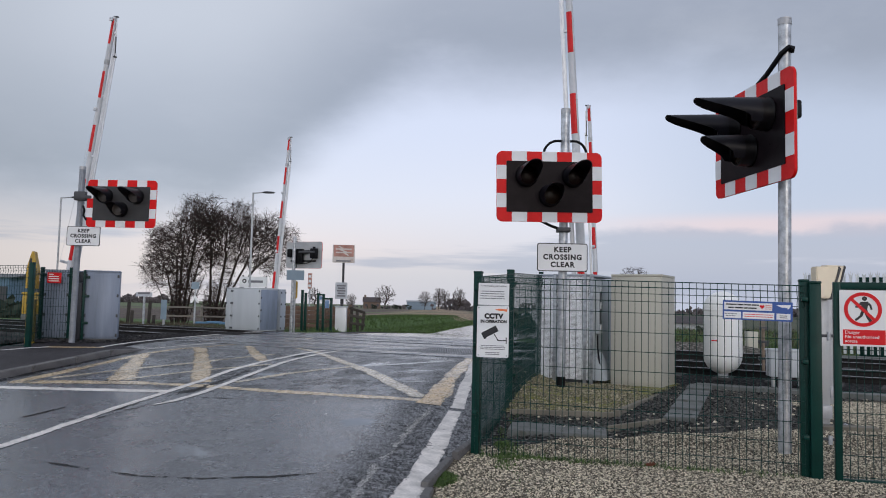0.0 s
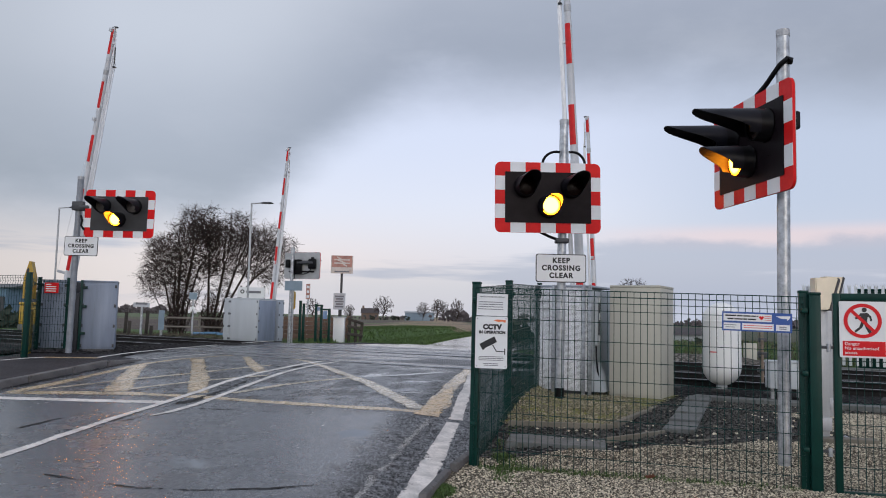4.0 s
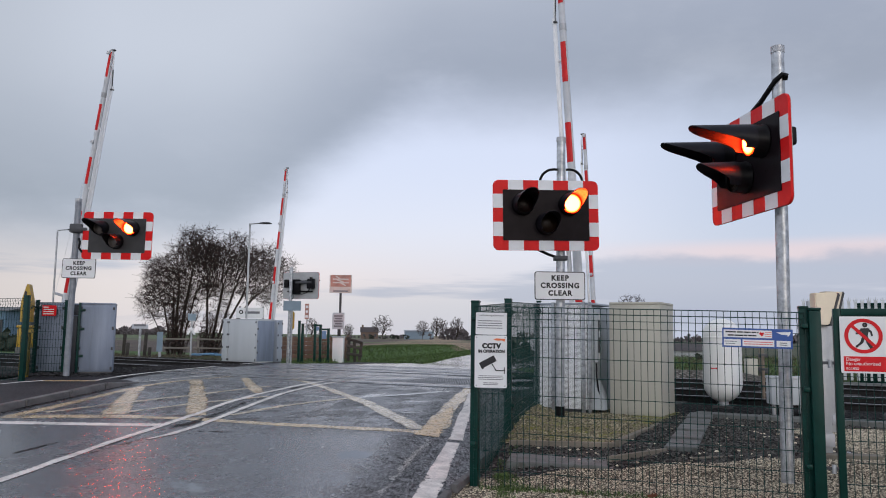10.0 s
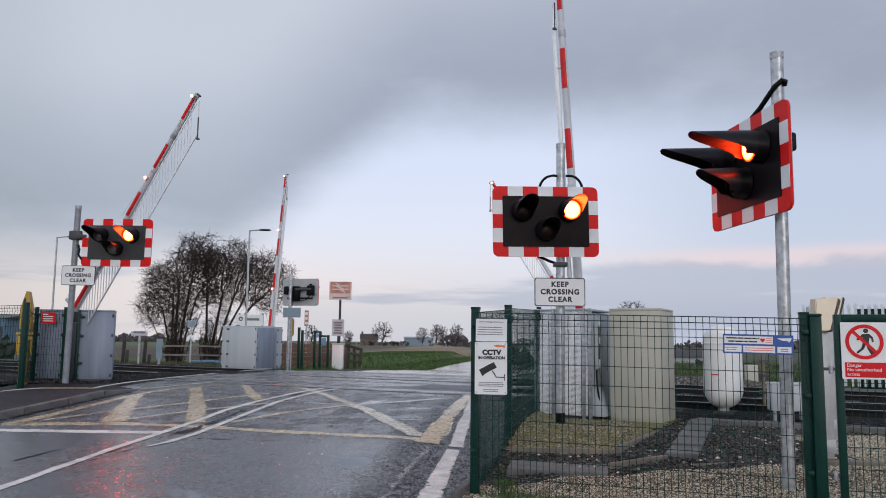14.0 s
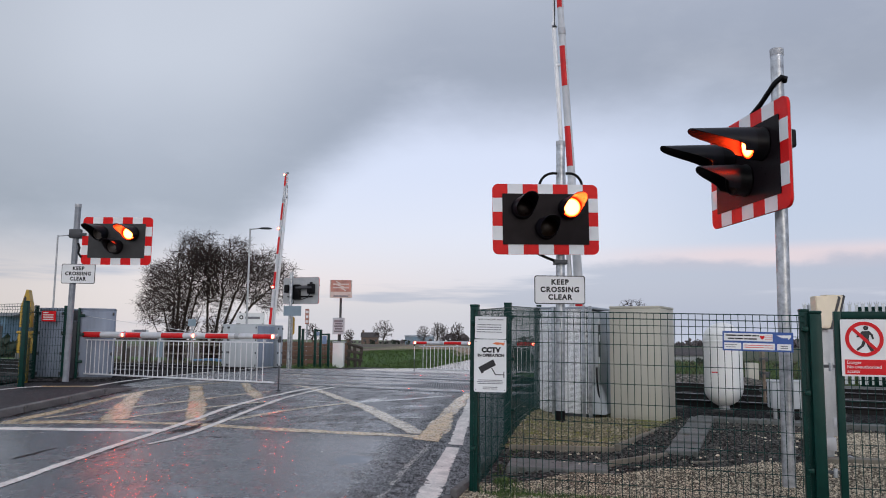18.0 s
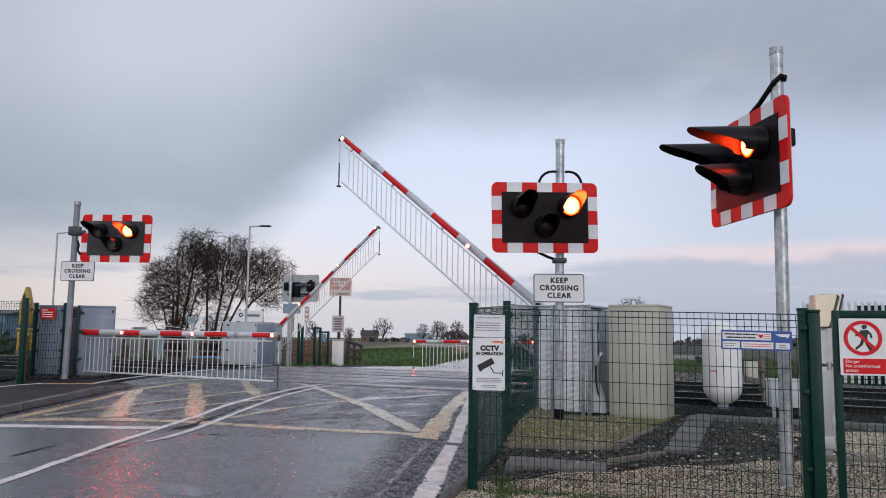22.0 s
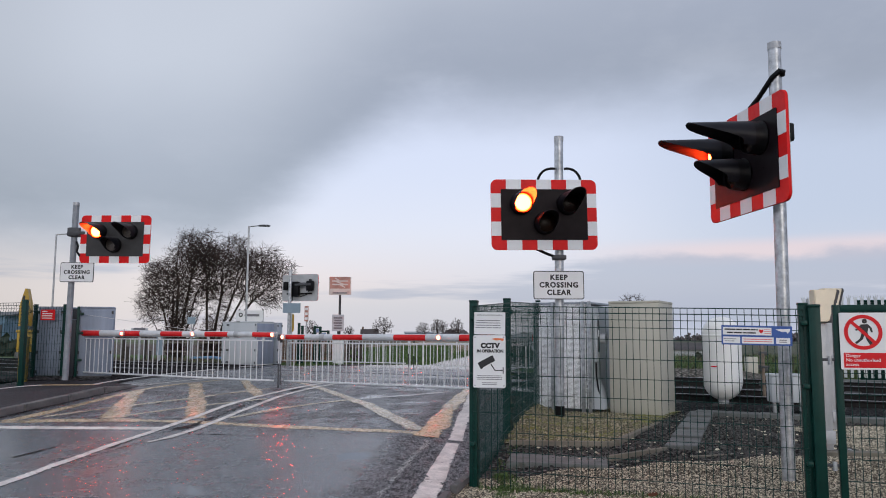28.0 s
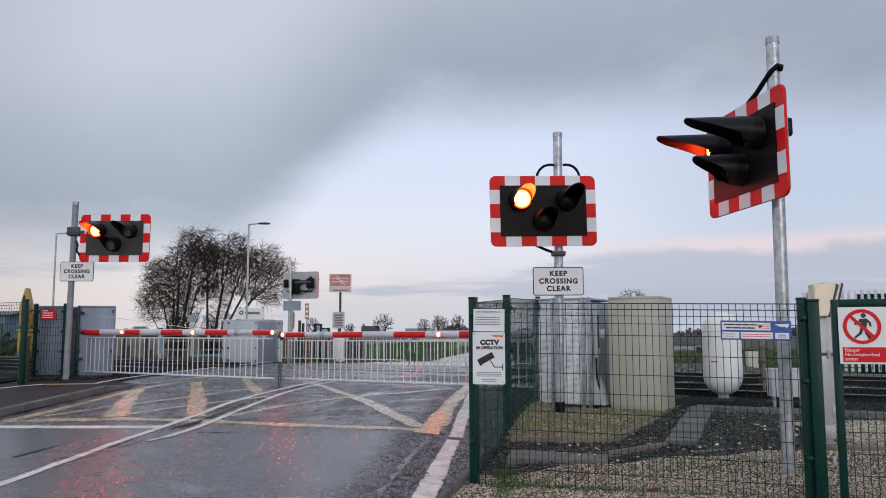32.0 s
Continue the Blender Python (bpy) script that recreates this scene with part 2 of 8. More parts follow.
    n.link(n.math("ADD", n.math("MULTIPLY", n.math("MULTIPLY", dry, n.math("SUBTRACT", 1.0, film)), 0.16), n.math("ADD", n.math("MULTIPLY", dry, 0.13), n.math("ADD", 0.05, n.math("MULTIPLY", coarse, 0.06)))), shine)
    dull = n.math("MULTIPLY", n.math("MAXIMUM", n.math("MAXIMUM", pores, n.math("MULTIPLY", n.ramp(drag, 0.50, 0.62), dry)), n.math("MULTIPLY", speck, dry)), n.math("ADD", 0.45, n.math("MULTIPLY", coarse, 0.53)))
    n.link(n.math("MULTIPLY", n.math("SUBTRACT", 1.0, dull), 1.6), p.inputs["Specular IOR Level"])
    b = n.add("ShaderNodeBump")
    n.link(n.math("MULTIPLY", dry_calm, n.math("ADD", 0.24, n.math("MULTIPLY", coarse, 0.60))), b.inputs["Strength"])
    b.inputs["Distance"].default_value = 0.012
    n.link(grain, b.inputs["Height"])
    b2 = n.add("ShaderNodeBump")
    n.link(n.math("MULTIPLY", dry_calm, n.math("ADD", 0.11, n.math("MULTIPLY", coarse, 0.46))), b2.inputs["Strength"])
    b2.inputs["Distance"].default_value = 0.04
    n.link(lumps, b2.inputs["Height"])
    n.link(b.outputs[0], b2.inputs["Normal"])
    n.link(b2.outputs[0], p.inputs["Normal"])
    out = n.add("ShaderNodeOutputMaterial")
    n.link(p.outputs[0], out.inputs[0])
    return m


def road_paint(name, colour, wear=0.5, gloss=0.20, spec=0.5):
    """Worn paint: chips and peeled edges let the asphalt beneath show; the u of the line's map runs across it."""
    m = bpy.data.materials.new(name)
    m.use_nodes = True
    n = Nodes(m.node_tree)
    tc = n.add("ShaderNodeTexCoord")
    at = tc.outputs["Object"]
    uv = n.add("ShaderNodeSeparateXYZ")
    n.link(tc.outputs["UV"], uv.inputs[0])
    edge = n.math("ABSOLUTE", n.math("SUBTRACT", n.math("MULTIPLY", uv.outputs[0], 2.0), 1.0))
    edge = n.math("POWER", edge, 4.0)
    chips = n.noise(at, 24.0, 6.0, 0.72)
    fade = n.noise(at, 2.4, 4.0, 0.6)
    gone = n.math("ADD", n.math("MULTIPLY", chips, 0.6), n.math("MULTIPLY", fade, 0.4))
    gone = n.math("ADD", gone, n.math("MULTIPLY", edge, 0.13))
    dirt = n.noise(at, 6.0, 6.0, 0.7)
    tone = n.mix(n.ramp(dirt, 0.30, 0.68), tuple(v * 0.55 for v in colour) + (1,), (*colour, 1))
    tone = n.mix(n.ramp(n.noise(at, 70.0, 3.0, 0.7), 0.50, 0.72, 0.0, 0.55), tone, tuple(v * 0.35 for v in colour) + (1,))
    p = n.add("ShaderNodeBsdfPrincipled")
    n.link(tone, p.inputs["Base Color"])
    n.link(n.ramp(chips, 0.3, 0.7, gloss, gloss + 0.2), p.inputs["Roughness"])
    p.inputs["Specular IOR Level"].default_value = spec
    b = n.add("ShaderNodeBump")
    b.inputs["Strength"].default_value = 0.2
    b.inputs["Distance"].default_value = 0.004
    n.link(n.noise(at, 60.0, 4.0, 0.7), b.inputs["Height"])
    n.link(b.outputs[0], p.inputs["Normal"])
    bare = n.add("ShaderNodeBsdfTransparent")
    both = n.add("ShaderNodeMixShader")
    n.link(n.ramp(gone, wear, wear + 0.07), both.inputs[0])
    n.link(p.outputs[0], both.inputs[1])
    n.link(bare.outputs[0], both.inputs[2])
    out = n.add("ShaderNodeOutputMaterial")
    n.link(both.outputs[0], out.inputs[0])
    return m


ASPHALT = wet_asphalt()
PAINT_WHITE = road_paint("white_road_paint", (0.84, 0.79, 0.74), 0.585, 0.42)
PAINT_OLD = road_paint("worn_white_road_paint", (0.62, 0.62, 0.62), 0.53)
PAINT_YELLOW = road_paint("yellow_road_paint", (0.66, 0.50, 0.30), 0.545, 0.17)
TAR = road_paint("black_tar", (0.013, 0.013, 0.014), 0.475, 0.5, 0.15)
PAINT_ORANGE = road_paint("orange_yellow_road_paint", (0.62, 0.42, 0.19), 0.60)
PAINT_PALE = road_paint("pale_yellow_road_paint", (0.64, 0.54, 0.39), 0.54, 0.16)
GALV = mat("galvanised_steel", (0.42, 0.44, 0.465), 0.40, 0.7, 0.42, 13.0, 0.06, 90.0)
GALV_GREY = mat("weathered_grey_galvanising", (0.235, 0.255, 0.285), 0.55, 0.2, 0.2, 9.0, 0.05, 70.0)
GALV_DULL = mat("dull_galvanised_steel", (0.40, 0.41, 0.43), 0.5, 0.35, 0.2, 5.0, 0.05, 70.0)
BLACK = mat("black_matt_plastic", (0.0045, 0.0045, 0.0058), 0.42, 0.0, 0.3, 8.0, spec=0.16)
HOOD_BLACK = mat("black_hood_plastic", (0.0105, 0.0105, 0.0145), 0.40, 0.0, 0.25, 8.0, spec=0.16)
BOARD_BLACK = mat("black_signal_board", (0.0130, 0.0095, 0.0115), 0.35, 0.0, 0.25, 5.0, spec=0.05)
# greyer board and lens: the sky's reflection is put into their base colour
BOARD_GREY = mat("sky_greyed_board", (0.034, 0.033, 0.034), 0.40, 0.0, 0.15, 5.0, spec=0.35)
LENS_GREY = mat("sky_greyed_lens", (0.085, 0.075, 0.072), 0.22, 0.0, 0.2, 20.0, spec=0.6)
RED = mat("red_reflective_sheet", (0.68, 0.012, 0.013), 0.45, 0.0, 0.10, 5.0, spec=0.15)
WHITE = mat("white_reflective_sheet", (0.76, 0.77, 0.79), 0.45, 0.0, 0.06, 5.0, spec=0.2)
BOOM_RED = mat("red_boom_film", (0.60, 0.014, 0.016), 0.4, 0.0, 0.15, 6.0, spec=0.25)
BOOM_WHITE = mat("white_boom_paint", (0.54, 0.56, 0.59), 0.36, 0.0, 0.12, 6.0)
ALU = mat("pale_aluminium", (0.66, 0.67, 0.69), 0.38, 0.35, 0.12, 7.0)
SIGN_BACK = mat("grey_sign_back", (0.42, 0.43, 0.44), 0.5, 0.3, 0.12, 4.0)
INK = mat("black_sign_ink", (0.015, 0.015, 0.018), 0.5, 0.0, 0.1)
GREY_INK = mat("grey_sign_ink", (0.16, 0.16, 0.18), 0.5, 0.0, 0.1)
RED_INK = mat("red_sign_ink", (0.64, 0.014, 0.02), 0.45, 0.0, 0.08, spec=0.2)
ORANGE_INK = mat("orange_sign_ink", (0.75, 0.20, 0.07), 0.5, 0.0, 0.1)
BLUE_INK = mat("blue_sign_panel", (0.025, 0.085, 0.32), 0.4, 0.0, 0.08)
SIGN_WHITE = mat("white_sign_panel", (0.76, 0.77, 0.78), 0.36, 0.0, 0.05, 3.0)
GREEN = mat("dark_green_powder_coat", (0.003, 0.034, 0.027), 0.40, 0.0, 0.22, 6.0, spec=0.22)
GREEN_WIRE = mat("green_coated_wire", (0.0028, 0.031, 0.027), 0.45, 0.0, 0.2, 12.0, spec=0.2)
CAB_GREY = mat("grey_painted_cabinet", (0.36, 0.40, 0.46), 0.45, 0.1, 0.10, 2.2, 0.02, 40.0, streak=True)
CAB_LIGHT = mat("pale_grey_cabinet", (0.44, 0.47, 0.49), 0.5, 0.0, 0.10, 2.0, streak=True)
RUSTY_PALE = mat("pale_rusty_steel", (0.20, 0.155, 0.115), 0.75, 0.0, 0.35, 9.0)
DARK_SIDE = mat("dark_side_shade", (0.016, 0.019, 0.027), 0.55, 0.0, 0.2, 4.0)
CAB_DARK = mat("dark_grey_plastic", (0.05, 0.052, 0.058), 0.5, 0.0, 0.15)
CAB_TAN = mat("stone_coloured_cabinet", (0.45, 0.435, 0.37), 0.55, 0.0, 0.10, 1.6, 0.03, 30.0, streak=True)
TANK_WHITE = mat("white_glass_fibre", (0.82, 0.82, 0.80), 0.4, 0.0, 0.08, 2.0, streak=True)
CONCRETE = mat("weathered_concrete", (0.118, 0.124, 0.119), 0.8, 0.0, 0.30, 4.0, 0.3, 50.0, second=(0.072, 0.074, 0.060), spread=0.15)
KERB = mat("kerb_concrete", (0.120, 0.114, 0.112), 0.7, 0.0, 0.35, 4.0, 0.4, 60.0, second=(0.045, 0.042, 0.042), spread=0.18)
TIMBER = mat("weathered_timber", (0.165, 0.148, 0.115), 0.8, 0.0, 0.3, 5.0, 0.3, 40.0, spread=0.15)
FENCE_WOOD = mat("brown_fence_board", (0.135, 0.080, 0.055), 0.8, 0.0, 0.25, 5.0, 0.2, 30.0, spread=0.2)
STEEL = mat("rail_steel", (0.26, 0.26, 0.28), 0.38, 0.8, 0.3, 3.0)
RUST = mat("rusty_rail_side", (0.012, 0.010, 0.010), 0.8, 0.2, 0.3, 6.0)
STUDDED = mat("studded_rubber_deck", (0.060, 0.062, 0.068), 0.34, 0.0, 0.3, 5.0, spread=0.2)
RUBBER = mat("black_rubber_deck", (0.062, 0.064, 0.070), 0.23, 0.0, 0.4, 5.0, 0.28, 24.0, spread=0.2)
YELLOW = mat("yellow_plastic", (0.44, 0.28, 0.03), 0.45, 0.0, 0.12, 5.0)
BEIGE = mat("beige_lamp_hood", (0.76, 0.67, 0.52), 0.4, 0.1, 0.1, 4.0)
RED_LENS = mat("dark_red_lens", (0.006, 0.0015, 0.0015), 0.30, 0.0, 0.2, 20.0, spec=0.10)
AMBER_LENS = mat("dark_amber_lens", (0.009, 0.004, 0.002), 0.30, 0.0, 0.2, 20.0, spec=0.10)


def glow(name, core, rim, radius):
    """A lit lamp: a hot core that falls off to a deeper coloured rim."""
    m = bpy.data.materials.new(name)
    m.use_nodes = True
    n = Nodes(m.node_tree)
    xyz = n.add("ShaderNodeSeparateXYZ")
    n.link(n.add("ShaderNodeTexCoord").outputs["Object"], xyz.inputs[0])
    r = n.math("SQRT", n.math("ADD", n.math("MULTIPLY", xyz.outputs[0], xyz.outputs[0]), n.math("MULTIPLY", xyz.outputs[1], xyz.outputs[1])))
    e = n.add("ShaderNodeEmission")
    n.link(n.mix(n.ramp(r, radius * 0.72, radius * 0.95), (*core, 1), (*rim, 1)), e.inputs[0])
    e.inputs[1].default_value = 1.0
    out = n.add("ShaderNodeOutputMaterial")
    n.link(e.outputs[0], out.inputs[0])
    return m


RED_GLOW = glow("lit_red_lamp", (125.0, 5.6, 0.9), (62.0, 0.35, 0.03), 0.121)
AMBER_GLOW = glow("lit_amber_lamp", (56.0, 17.0, 0.8), (26.0, 4.8, 0.1), 0.121)
BOOM_GLOW = glow("lit_boom_lamp", (85.0, 3.4, 1.8), (50.0, 0.9, 0.6), 0.030)
FOOTWAY = mat("dark_footway_asphalt", (0.030, 0.027, 0.031), 0.7, 0.0, 0.3, 3.0, 0.4, 90.0, spec=0.2)
SLEEPER = mat("dark_concrete_sleeper", (0.040, 0.038, 0.037), 0.8, 0.0, 0.25, 4.0)
OLD_TIMBER = mat("dark_rotten_timber", (0.050, 0.043, 0.036), 0.85, 0.0, 0.3, 5.0, 0.3, 40.0, spread=0.3)
RAIL_WOOD = mat("grey_weathered_rail", (0.17, 0.15, 0.13), 0.85, 0.0, 0.25, 4.0, spread=0.15)
CAB_NAVY = mat("slate_grey_cabinet", (0.215, 0.255, 0.33), 0.5, 0.05, 0.28, 3.2, 0.02, 40.0, streak=True)

# ---- mesh helpers ----


def mesh_of(bm, name="mesh"):
    me = bpy.data.meshes.new(name)
    bm.to_mesh(me)
    bm.free()
    return me


def smooth(ob, angle=35):
    ob.data.shade_smooth()
    ob.data.set_sharp_from_angle(angle=radians(angle))
    return ob


def thing(name, label, category, m=None, group="", kind="", bm=None, material=None):
    """A top-level thing: an Empty at its base, or one mesh."""
    if bm is None:
        ob = new(name)
        ob.empty_display_size = 0.1
    else:
        ob = new(name, mesh_of(bm, name))
        ob.data.materials.append(material)
        smooth(ob)
    if m is not None:
        ob.matrix_basis = m
    return tagged(ob, label, category, group, kind)


def part(name, bm, material, parent, label="", kind=""):
    ob = new(name, mesh_of(bm, name))
    ob.data.materials.append(material)
    smooth(ob)
    ob.parent = parent
    return tagged(ob, label, kind=kind)


def piece(name, me, parent, m=None):
    """One of many alike pieces on a shared mesh."""
    ob = new(name, me)
    ob.parent = parent
    if m is not None:
        ob.matrix_basis = m
    return ob


def shared(bm, material, name="piece"):
    me = mesh_of(bm, name)
    me.materials.append(material)
    me.shade_smooth()
    me.set_sharp_from_angle(angle=radians(35))
    return me


def joined(*parts):
    out = parts[0]
    for b in parts[1:]:
        me = bpy.data.meshes.new("tmp")
        b.to_mesh(me)
        b.free()
        out.from_mesh(me)
        bpy.data.meshes.remove(me)
    return out


def moved(bm, m):
    bmesh.ops.transform(bm, matrix=m, verts=bm.verts)
    return bm


def box(sx, sy, sz, at=(0, 0, 0), bevel=0.0, rz=0.0, rx=0.0, ry=0.0):
    """A box centred at a point."""
    bm = bmesh.new()
    bmesh.ops.create_cube(bm, size=1.0, matrix=Matrix.Diagonal((sx, sy, sz, 1)))
    if bevel:
        bmesh.ops.bevel(bm, geom=bm.edges[:], offset=min(bevel, 0.45 * min(sx, sy, sz)), segments=2, affect="EDGES", profile=0.5)
    return moved(bm, pose(*at, rx, ry, rz))


def rod(a, b, r, seg=10, r2=None):
    """A round bar from a to b."""
    a, b = Vector(a), Vector(b)
    bm = bmesh.new()
    d = b - a
    bmesh.ops.create_cone(bm, cap_ends=True, segments=seg, radius1=r, radius2=r if r2 is None else r2, depth=d.length)
    return moved(bm, Matrix.Translation((a + b) / 2) @ d.to_track_quat("Z", "Y").to_matrix().to_4x4())


def hose(points, r, seg=8):
    """A round tube along a line of points."""
    bm = bmesh.new()
    pts = [Vector(p) for p in points]
    rings = []
    side = None
    for i, p in enumerate(pts):
        d = (pts[min(i + 1, len(pts) - 1)] - pts[max(i - 1, 0)]).normalized()
        if side is None:
            side = d.orthogonal().normalized()
        side = (side - d * side.dot(d)).normalized()
        up = d.cross(side)
        rings.append([bm.verts.new(p + r * (math.cos(k * math.tau / seg) * side + math.sin(k * math.tau / seg) * up)) for k in range(seg)])
    for a, b in zip(rings, rings[1:]):
        for k in range(seg):
            bm.faces.new((a[k], a[(k + 1) % seg], b[(k + 1) % seg], b[k]))
    bm.faces.new(list(reversed(rings[0])))
    bm.faces.new(rings[-1])
    return bm


def lathe(profile, seg=24):
    """A body of revolution about z from (radius, height) pairs."""
    bm = bmesh.new()
    rings = []
    for r, z in profile:
        rings.append([bm.verts.new((max(r, 1e-4) * math.cos(k * math.tau / seg), max(r, 1e-4) * math.sin(k * math.tau / seg), z)) for k in range(seg)])
    for a, b in zip(rings, rings[1:]):
        for k in range(seg):
            bm.faces.new((a[k], a[(k + 1) % seg], b[(k + 1) % seg], b[k]))
    bm.faces.new(list(reversed(rings[0])))
    bm.faces.new(rings[-1])
    return bm


def plate(w, h, t, r=0.0, at=(0, 0, 0), seg=6):
    """An upright plate in the xz plane with rounded corners, its front towards -y."""
    bm = bmesh.new()
    pts = []
    if r:
        for cx, cz, a0 in ((w / 2 - r, h / 2 - r, 0), (-w / 2 + r, h / 2 - r, 90), (-w / 2 + r, -h / 2 + r, 180), (w / 2 - r, -h / 2 + r, 270)):
            for k in range(seg + 1):
                a = radians(a0 + 90 * k / seg)
                pts.append((cx + r * math.cos(a), cz + r * math.sin(a)))
    else:
        pts = [(w / 2, h / 2), (-w / 2, h / 2), (-w / 2, -h / 2), (w / 2, -h / 2)]
    front = [bm.verts.new((x, -t / 2, z)) for x, z in pts]
    back = [bm.verts.new((x, t / 2, z)) for x, z in pts]
    bm.faces.new(list(reversed(front)))
    bm.faces.new(back)
    for k in range(len(pts)):
        j = (k + 1) % len(pts)
        bm.faces.new((front[k], front[j], back[j], back[k]))
    bmesh.ops.recalc_face_normals(bm, faces=bm.faces[:])
    return moved(bm, Matrix.Translation(at))


def outline(points, t, at=(0, 0, 0)):
    """An upright plate in the xz plane from an outline, its front towards -y."""
    bm = bmesh.new()
    front = [bm.verts.new((x, -t / 2, z)) for x, z in points]
    back = [bm.verts.new((x, t / 2, z)) for x, z in points]
    bm.faces.new(front)
    bm.faces.new(list(reversed(back)))
    for k in range(len(points)):
        j = (k + 1) % len(points)
        bm.faces.new((front[k], back[k], back[j], front[j]))
    bmesh.ops.recalc_face_normals(bm, faces=bm.faces[:])
    return moved(bm, Matrix.Translation(at))


def ring_plate(r0, r1, t, at=(0, 0, 0), seg=40):
    """A flat ring in the xz plane."""
    bm = bmesh.new()
    rows = []
    for r, y in ((r0, -t / 2), (r1, -t / 2), (r1, t / 2), (r0, t / 2)):
        rows.append([bm.verts.new((r * math.cos(k * math.tau / seg), y, r * math.sin(k * math.tau / seg))) for k in range(seg)])
    for a, b in zip(rows, rows[1:] + rows[:1]):
        for k in range(seg):
            bm.faces.new((a[k], a[(k + 1) % seg], b[(k + 1) % seg], b[k]))
    bmesh.ops.recalc_face_normals(bm, faces=bm.faces[:])
    return moved(bm, Matrix.Translation(at))


def lettering(text, size, at, material, parent, name="lettering", squeeze=1.0, weight=0.0, align="CENTER", spacing=1.0):
    """Raised letters in the xz plane, facing -y, as one mesh part."""
    cu = bpy.data.curves.new("letters", "FONT")
    cu.body, cu.size, cu.align_x, cu.align_y = text, size, align, "CENTER"
    cu.extrude, cu.offset, cu.space_character = 0.0012, weight, spacing
    tmp = bpy.data.objects.new("letters", cu)
    me = bpy.data.meshes.new_from_object(tmp)
    bpy.data.objects.remove(tmp)
    me.transform(pose(*at, 90) @ Matrix.Diagonal((squeeze, 1, 1, 1)))
    me.materials.clear()
    me.materials.append(material)
    ob = new(name, me)
    ob.parent = parent
    return ob


def raw(name, verts, faces, material, parent=None):
    """A mesh object from computed vertices and faces."""
    me = bpy.data.meshes.new(name)
    me.from_pydata(verts, [], faces)
    me.update()
    me.materials.append(material)
    ob = new(name, me)
    ob.parent = parent
    return ob


# ---- the lie of the land ----
RAIL = radians(-30.5)
RX, RY = math.cos(RAIL), math.sin(RAIL)
NX, NY = -RY, RX


def step(a, b, v):
    v = min(1.0, max(0.0, (v - a) / (b - a)))
    return v * v * (3 - 2 * v)


def across(x, y):
    """Distance from the viewer square to the rails."""
    return NX * x + NY * y


def road_z(x, y):
    n = across(x, y)
    fall = 0.11 * step(-1.2, 0.1, x + 0.26 - 0.092 * y) * step(11.0, 7.0, y)
    return -fall + 0.33 * step(3.5, 10.5, n) - 0.25 * step(18.3, 27, n) - 0.15 * step(27, 60, n)


def road_left(y):
    n = -7.1 + 0.10 * y
    if y > 18.5:
        n += (0.126 * y - 4.3 - n) * step(18.5, 24, y)
    return n


KERB_LINE = [(-14.0, -8.9), (10.36, -5.70), (11.46, -5.46), (12.36, -5.34), (13.22, -5.20), (13.55, -5.08)]


def kerb_x(y):
    """Plan of the kerb's face; past its dropped end the footway runs out into the road's own edge."""
    if y > 13.55:
        return -5.08 + (road_left(y) + 5.08) * step(13.55, 14.3, y)
    for (ya, xa), (yb, xb) in zip(KERB_LINE, KERB_LINE[1:]):
        if y <= yb:
            return xa + (xb - xa) * (y - ya) / (yb - ya)


def kerb_rise(y):
    return 0.078 * step(13.7, 12.6, y)


def road_right(y):
    r = -0.26 + 0.092 * y
    if y < 7.56:
        r = min(r, -0.04 + 0.27 * (y - 5.8)) if y > 5.7 else -0.067 + 0.092 * (y - 5.7)
    if 7.56 < y < 12.5:
        r += 0.13 * step(7.56, 8.3, y) * step(12.5, 11.0, y)
    if y > 16:
        r += (0.126 * y - 0.3 - r) * step(16, 26, y)
    return r


def low_z(x, y):
    n = across(x, y)
    return -0.065 * step(7.1, 6.5, y) * step(-3.0, -1.0, x) + 0.13 * step(5, 10.5, n) - 0.16 * step(18.6, 27, n) - 0.22 * step(27, 60, n) - 1.2 * step(60, 500, n)


def land_z(x, y):
    """The earth sheet, a little below what lies on it."""
    l, r = road_left(y) - 2.4, road_right(y) + 0.15
    if y > 19:
        l += 2.2 * step(19, 23, y)
    inside = step(l - 0.7, l, x) * step(r + 0.6, r, x)
    z = low_z(x, y) * (1 - inside) + (road_z(x, y) - 0.03) * inside
    # grassed bank beside the lane beyond the line
    if y > 21 and x < road_left(y):
        d = road_left(y) - x
        z += 0.16 * step(0.4, 2.0, d) * step(21, 25, y) * step(20.5, 23.5, across(x, y)) * step(-6.5, -3.5, x)
        # ditch and dyke beside the far lane
        z -= 0.16 * step(1.7, 2.4, d) * step(3.4, 2.6, d) * step(25, 30, y) * step(120, 60, y)
        z += 0.36 * step(2.9, 4.0, d) * step(11.0, 7.0, d) * step(31, 37, y) * step(-8.0, -5.0, x) * step(120, 60, y)
    return z


def lines(near, far, fine, grow=1.35):
    out, v, s = [], near[0], fine
    while v <= near[1]:
        out.append(v)
        v += fine
    while out[-1] < far[1]:
        s *= grow
        out.append(out[-1] + s)
    s = fine
    while out[0] > far[0]:
        s *= grow
        out.insert(0, out[0] - s)
    return out


def sheet(name, xs, ys, height, material, keep=None):
    verts = [(x, y, height(x, y)) for y in ys for x in xs]
    w = len(xs)
    faces = []
    for j in range(len(ys) - 1):
        for i in range(w - 1):
            if keep is None or keep((xs[i] + xs[i + 1]) / 2, (ys[j] + ys[j + 1]) / 2):
                faces.append((j * w + i, j * w + i + 1, (j + 1) * w + i + 1, (j + 1) * w + i))
    ob = raw(name, verts, faces, material)
    ob.data.shade_smooth()
    return ob


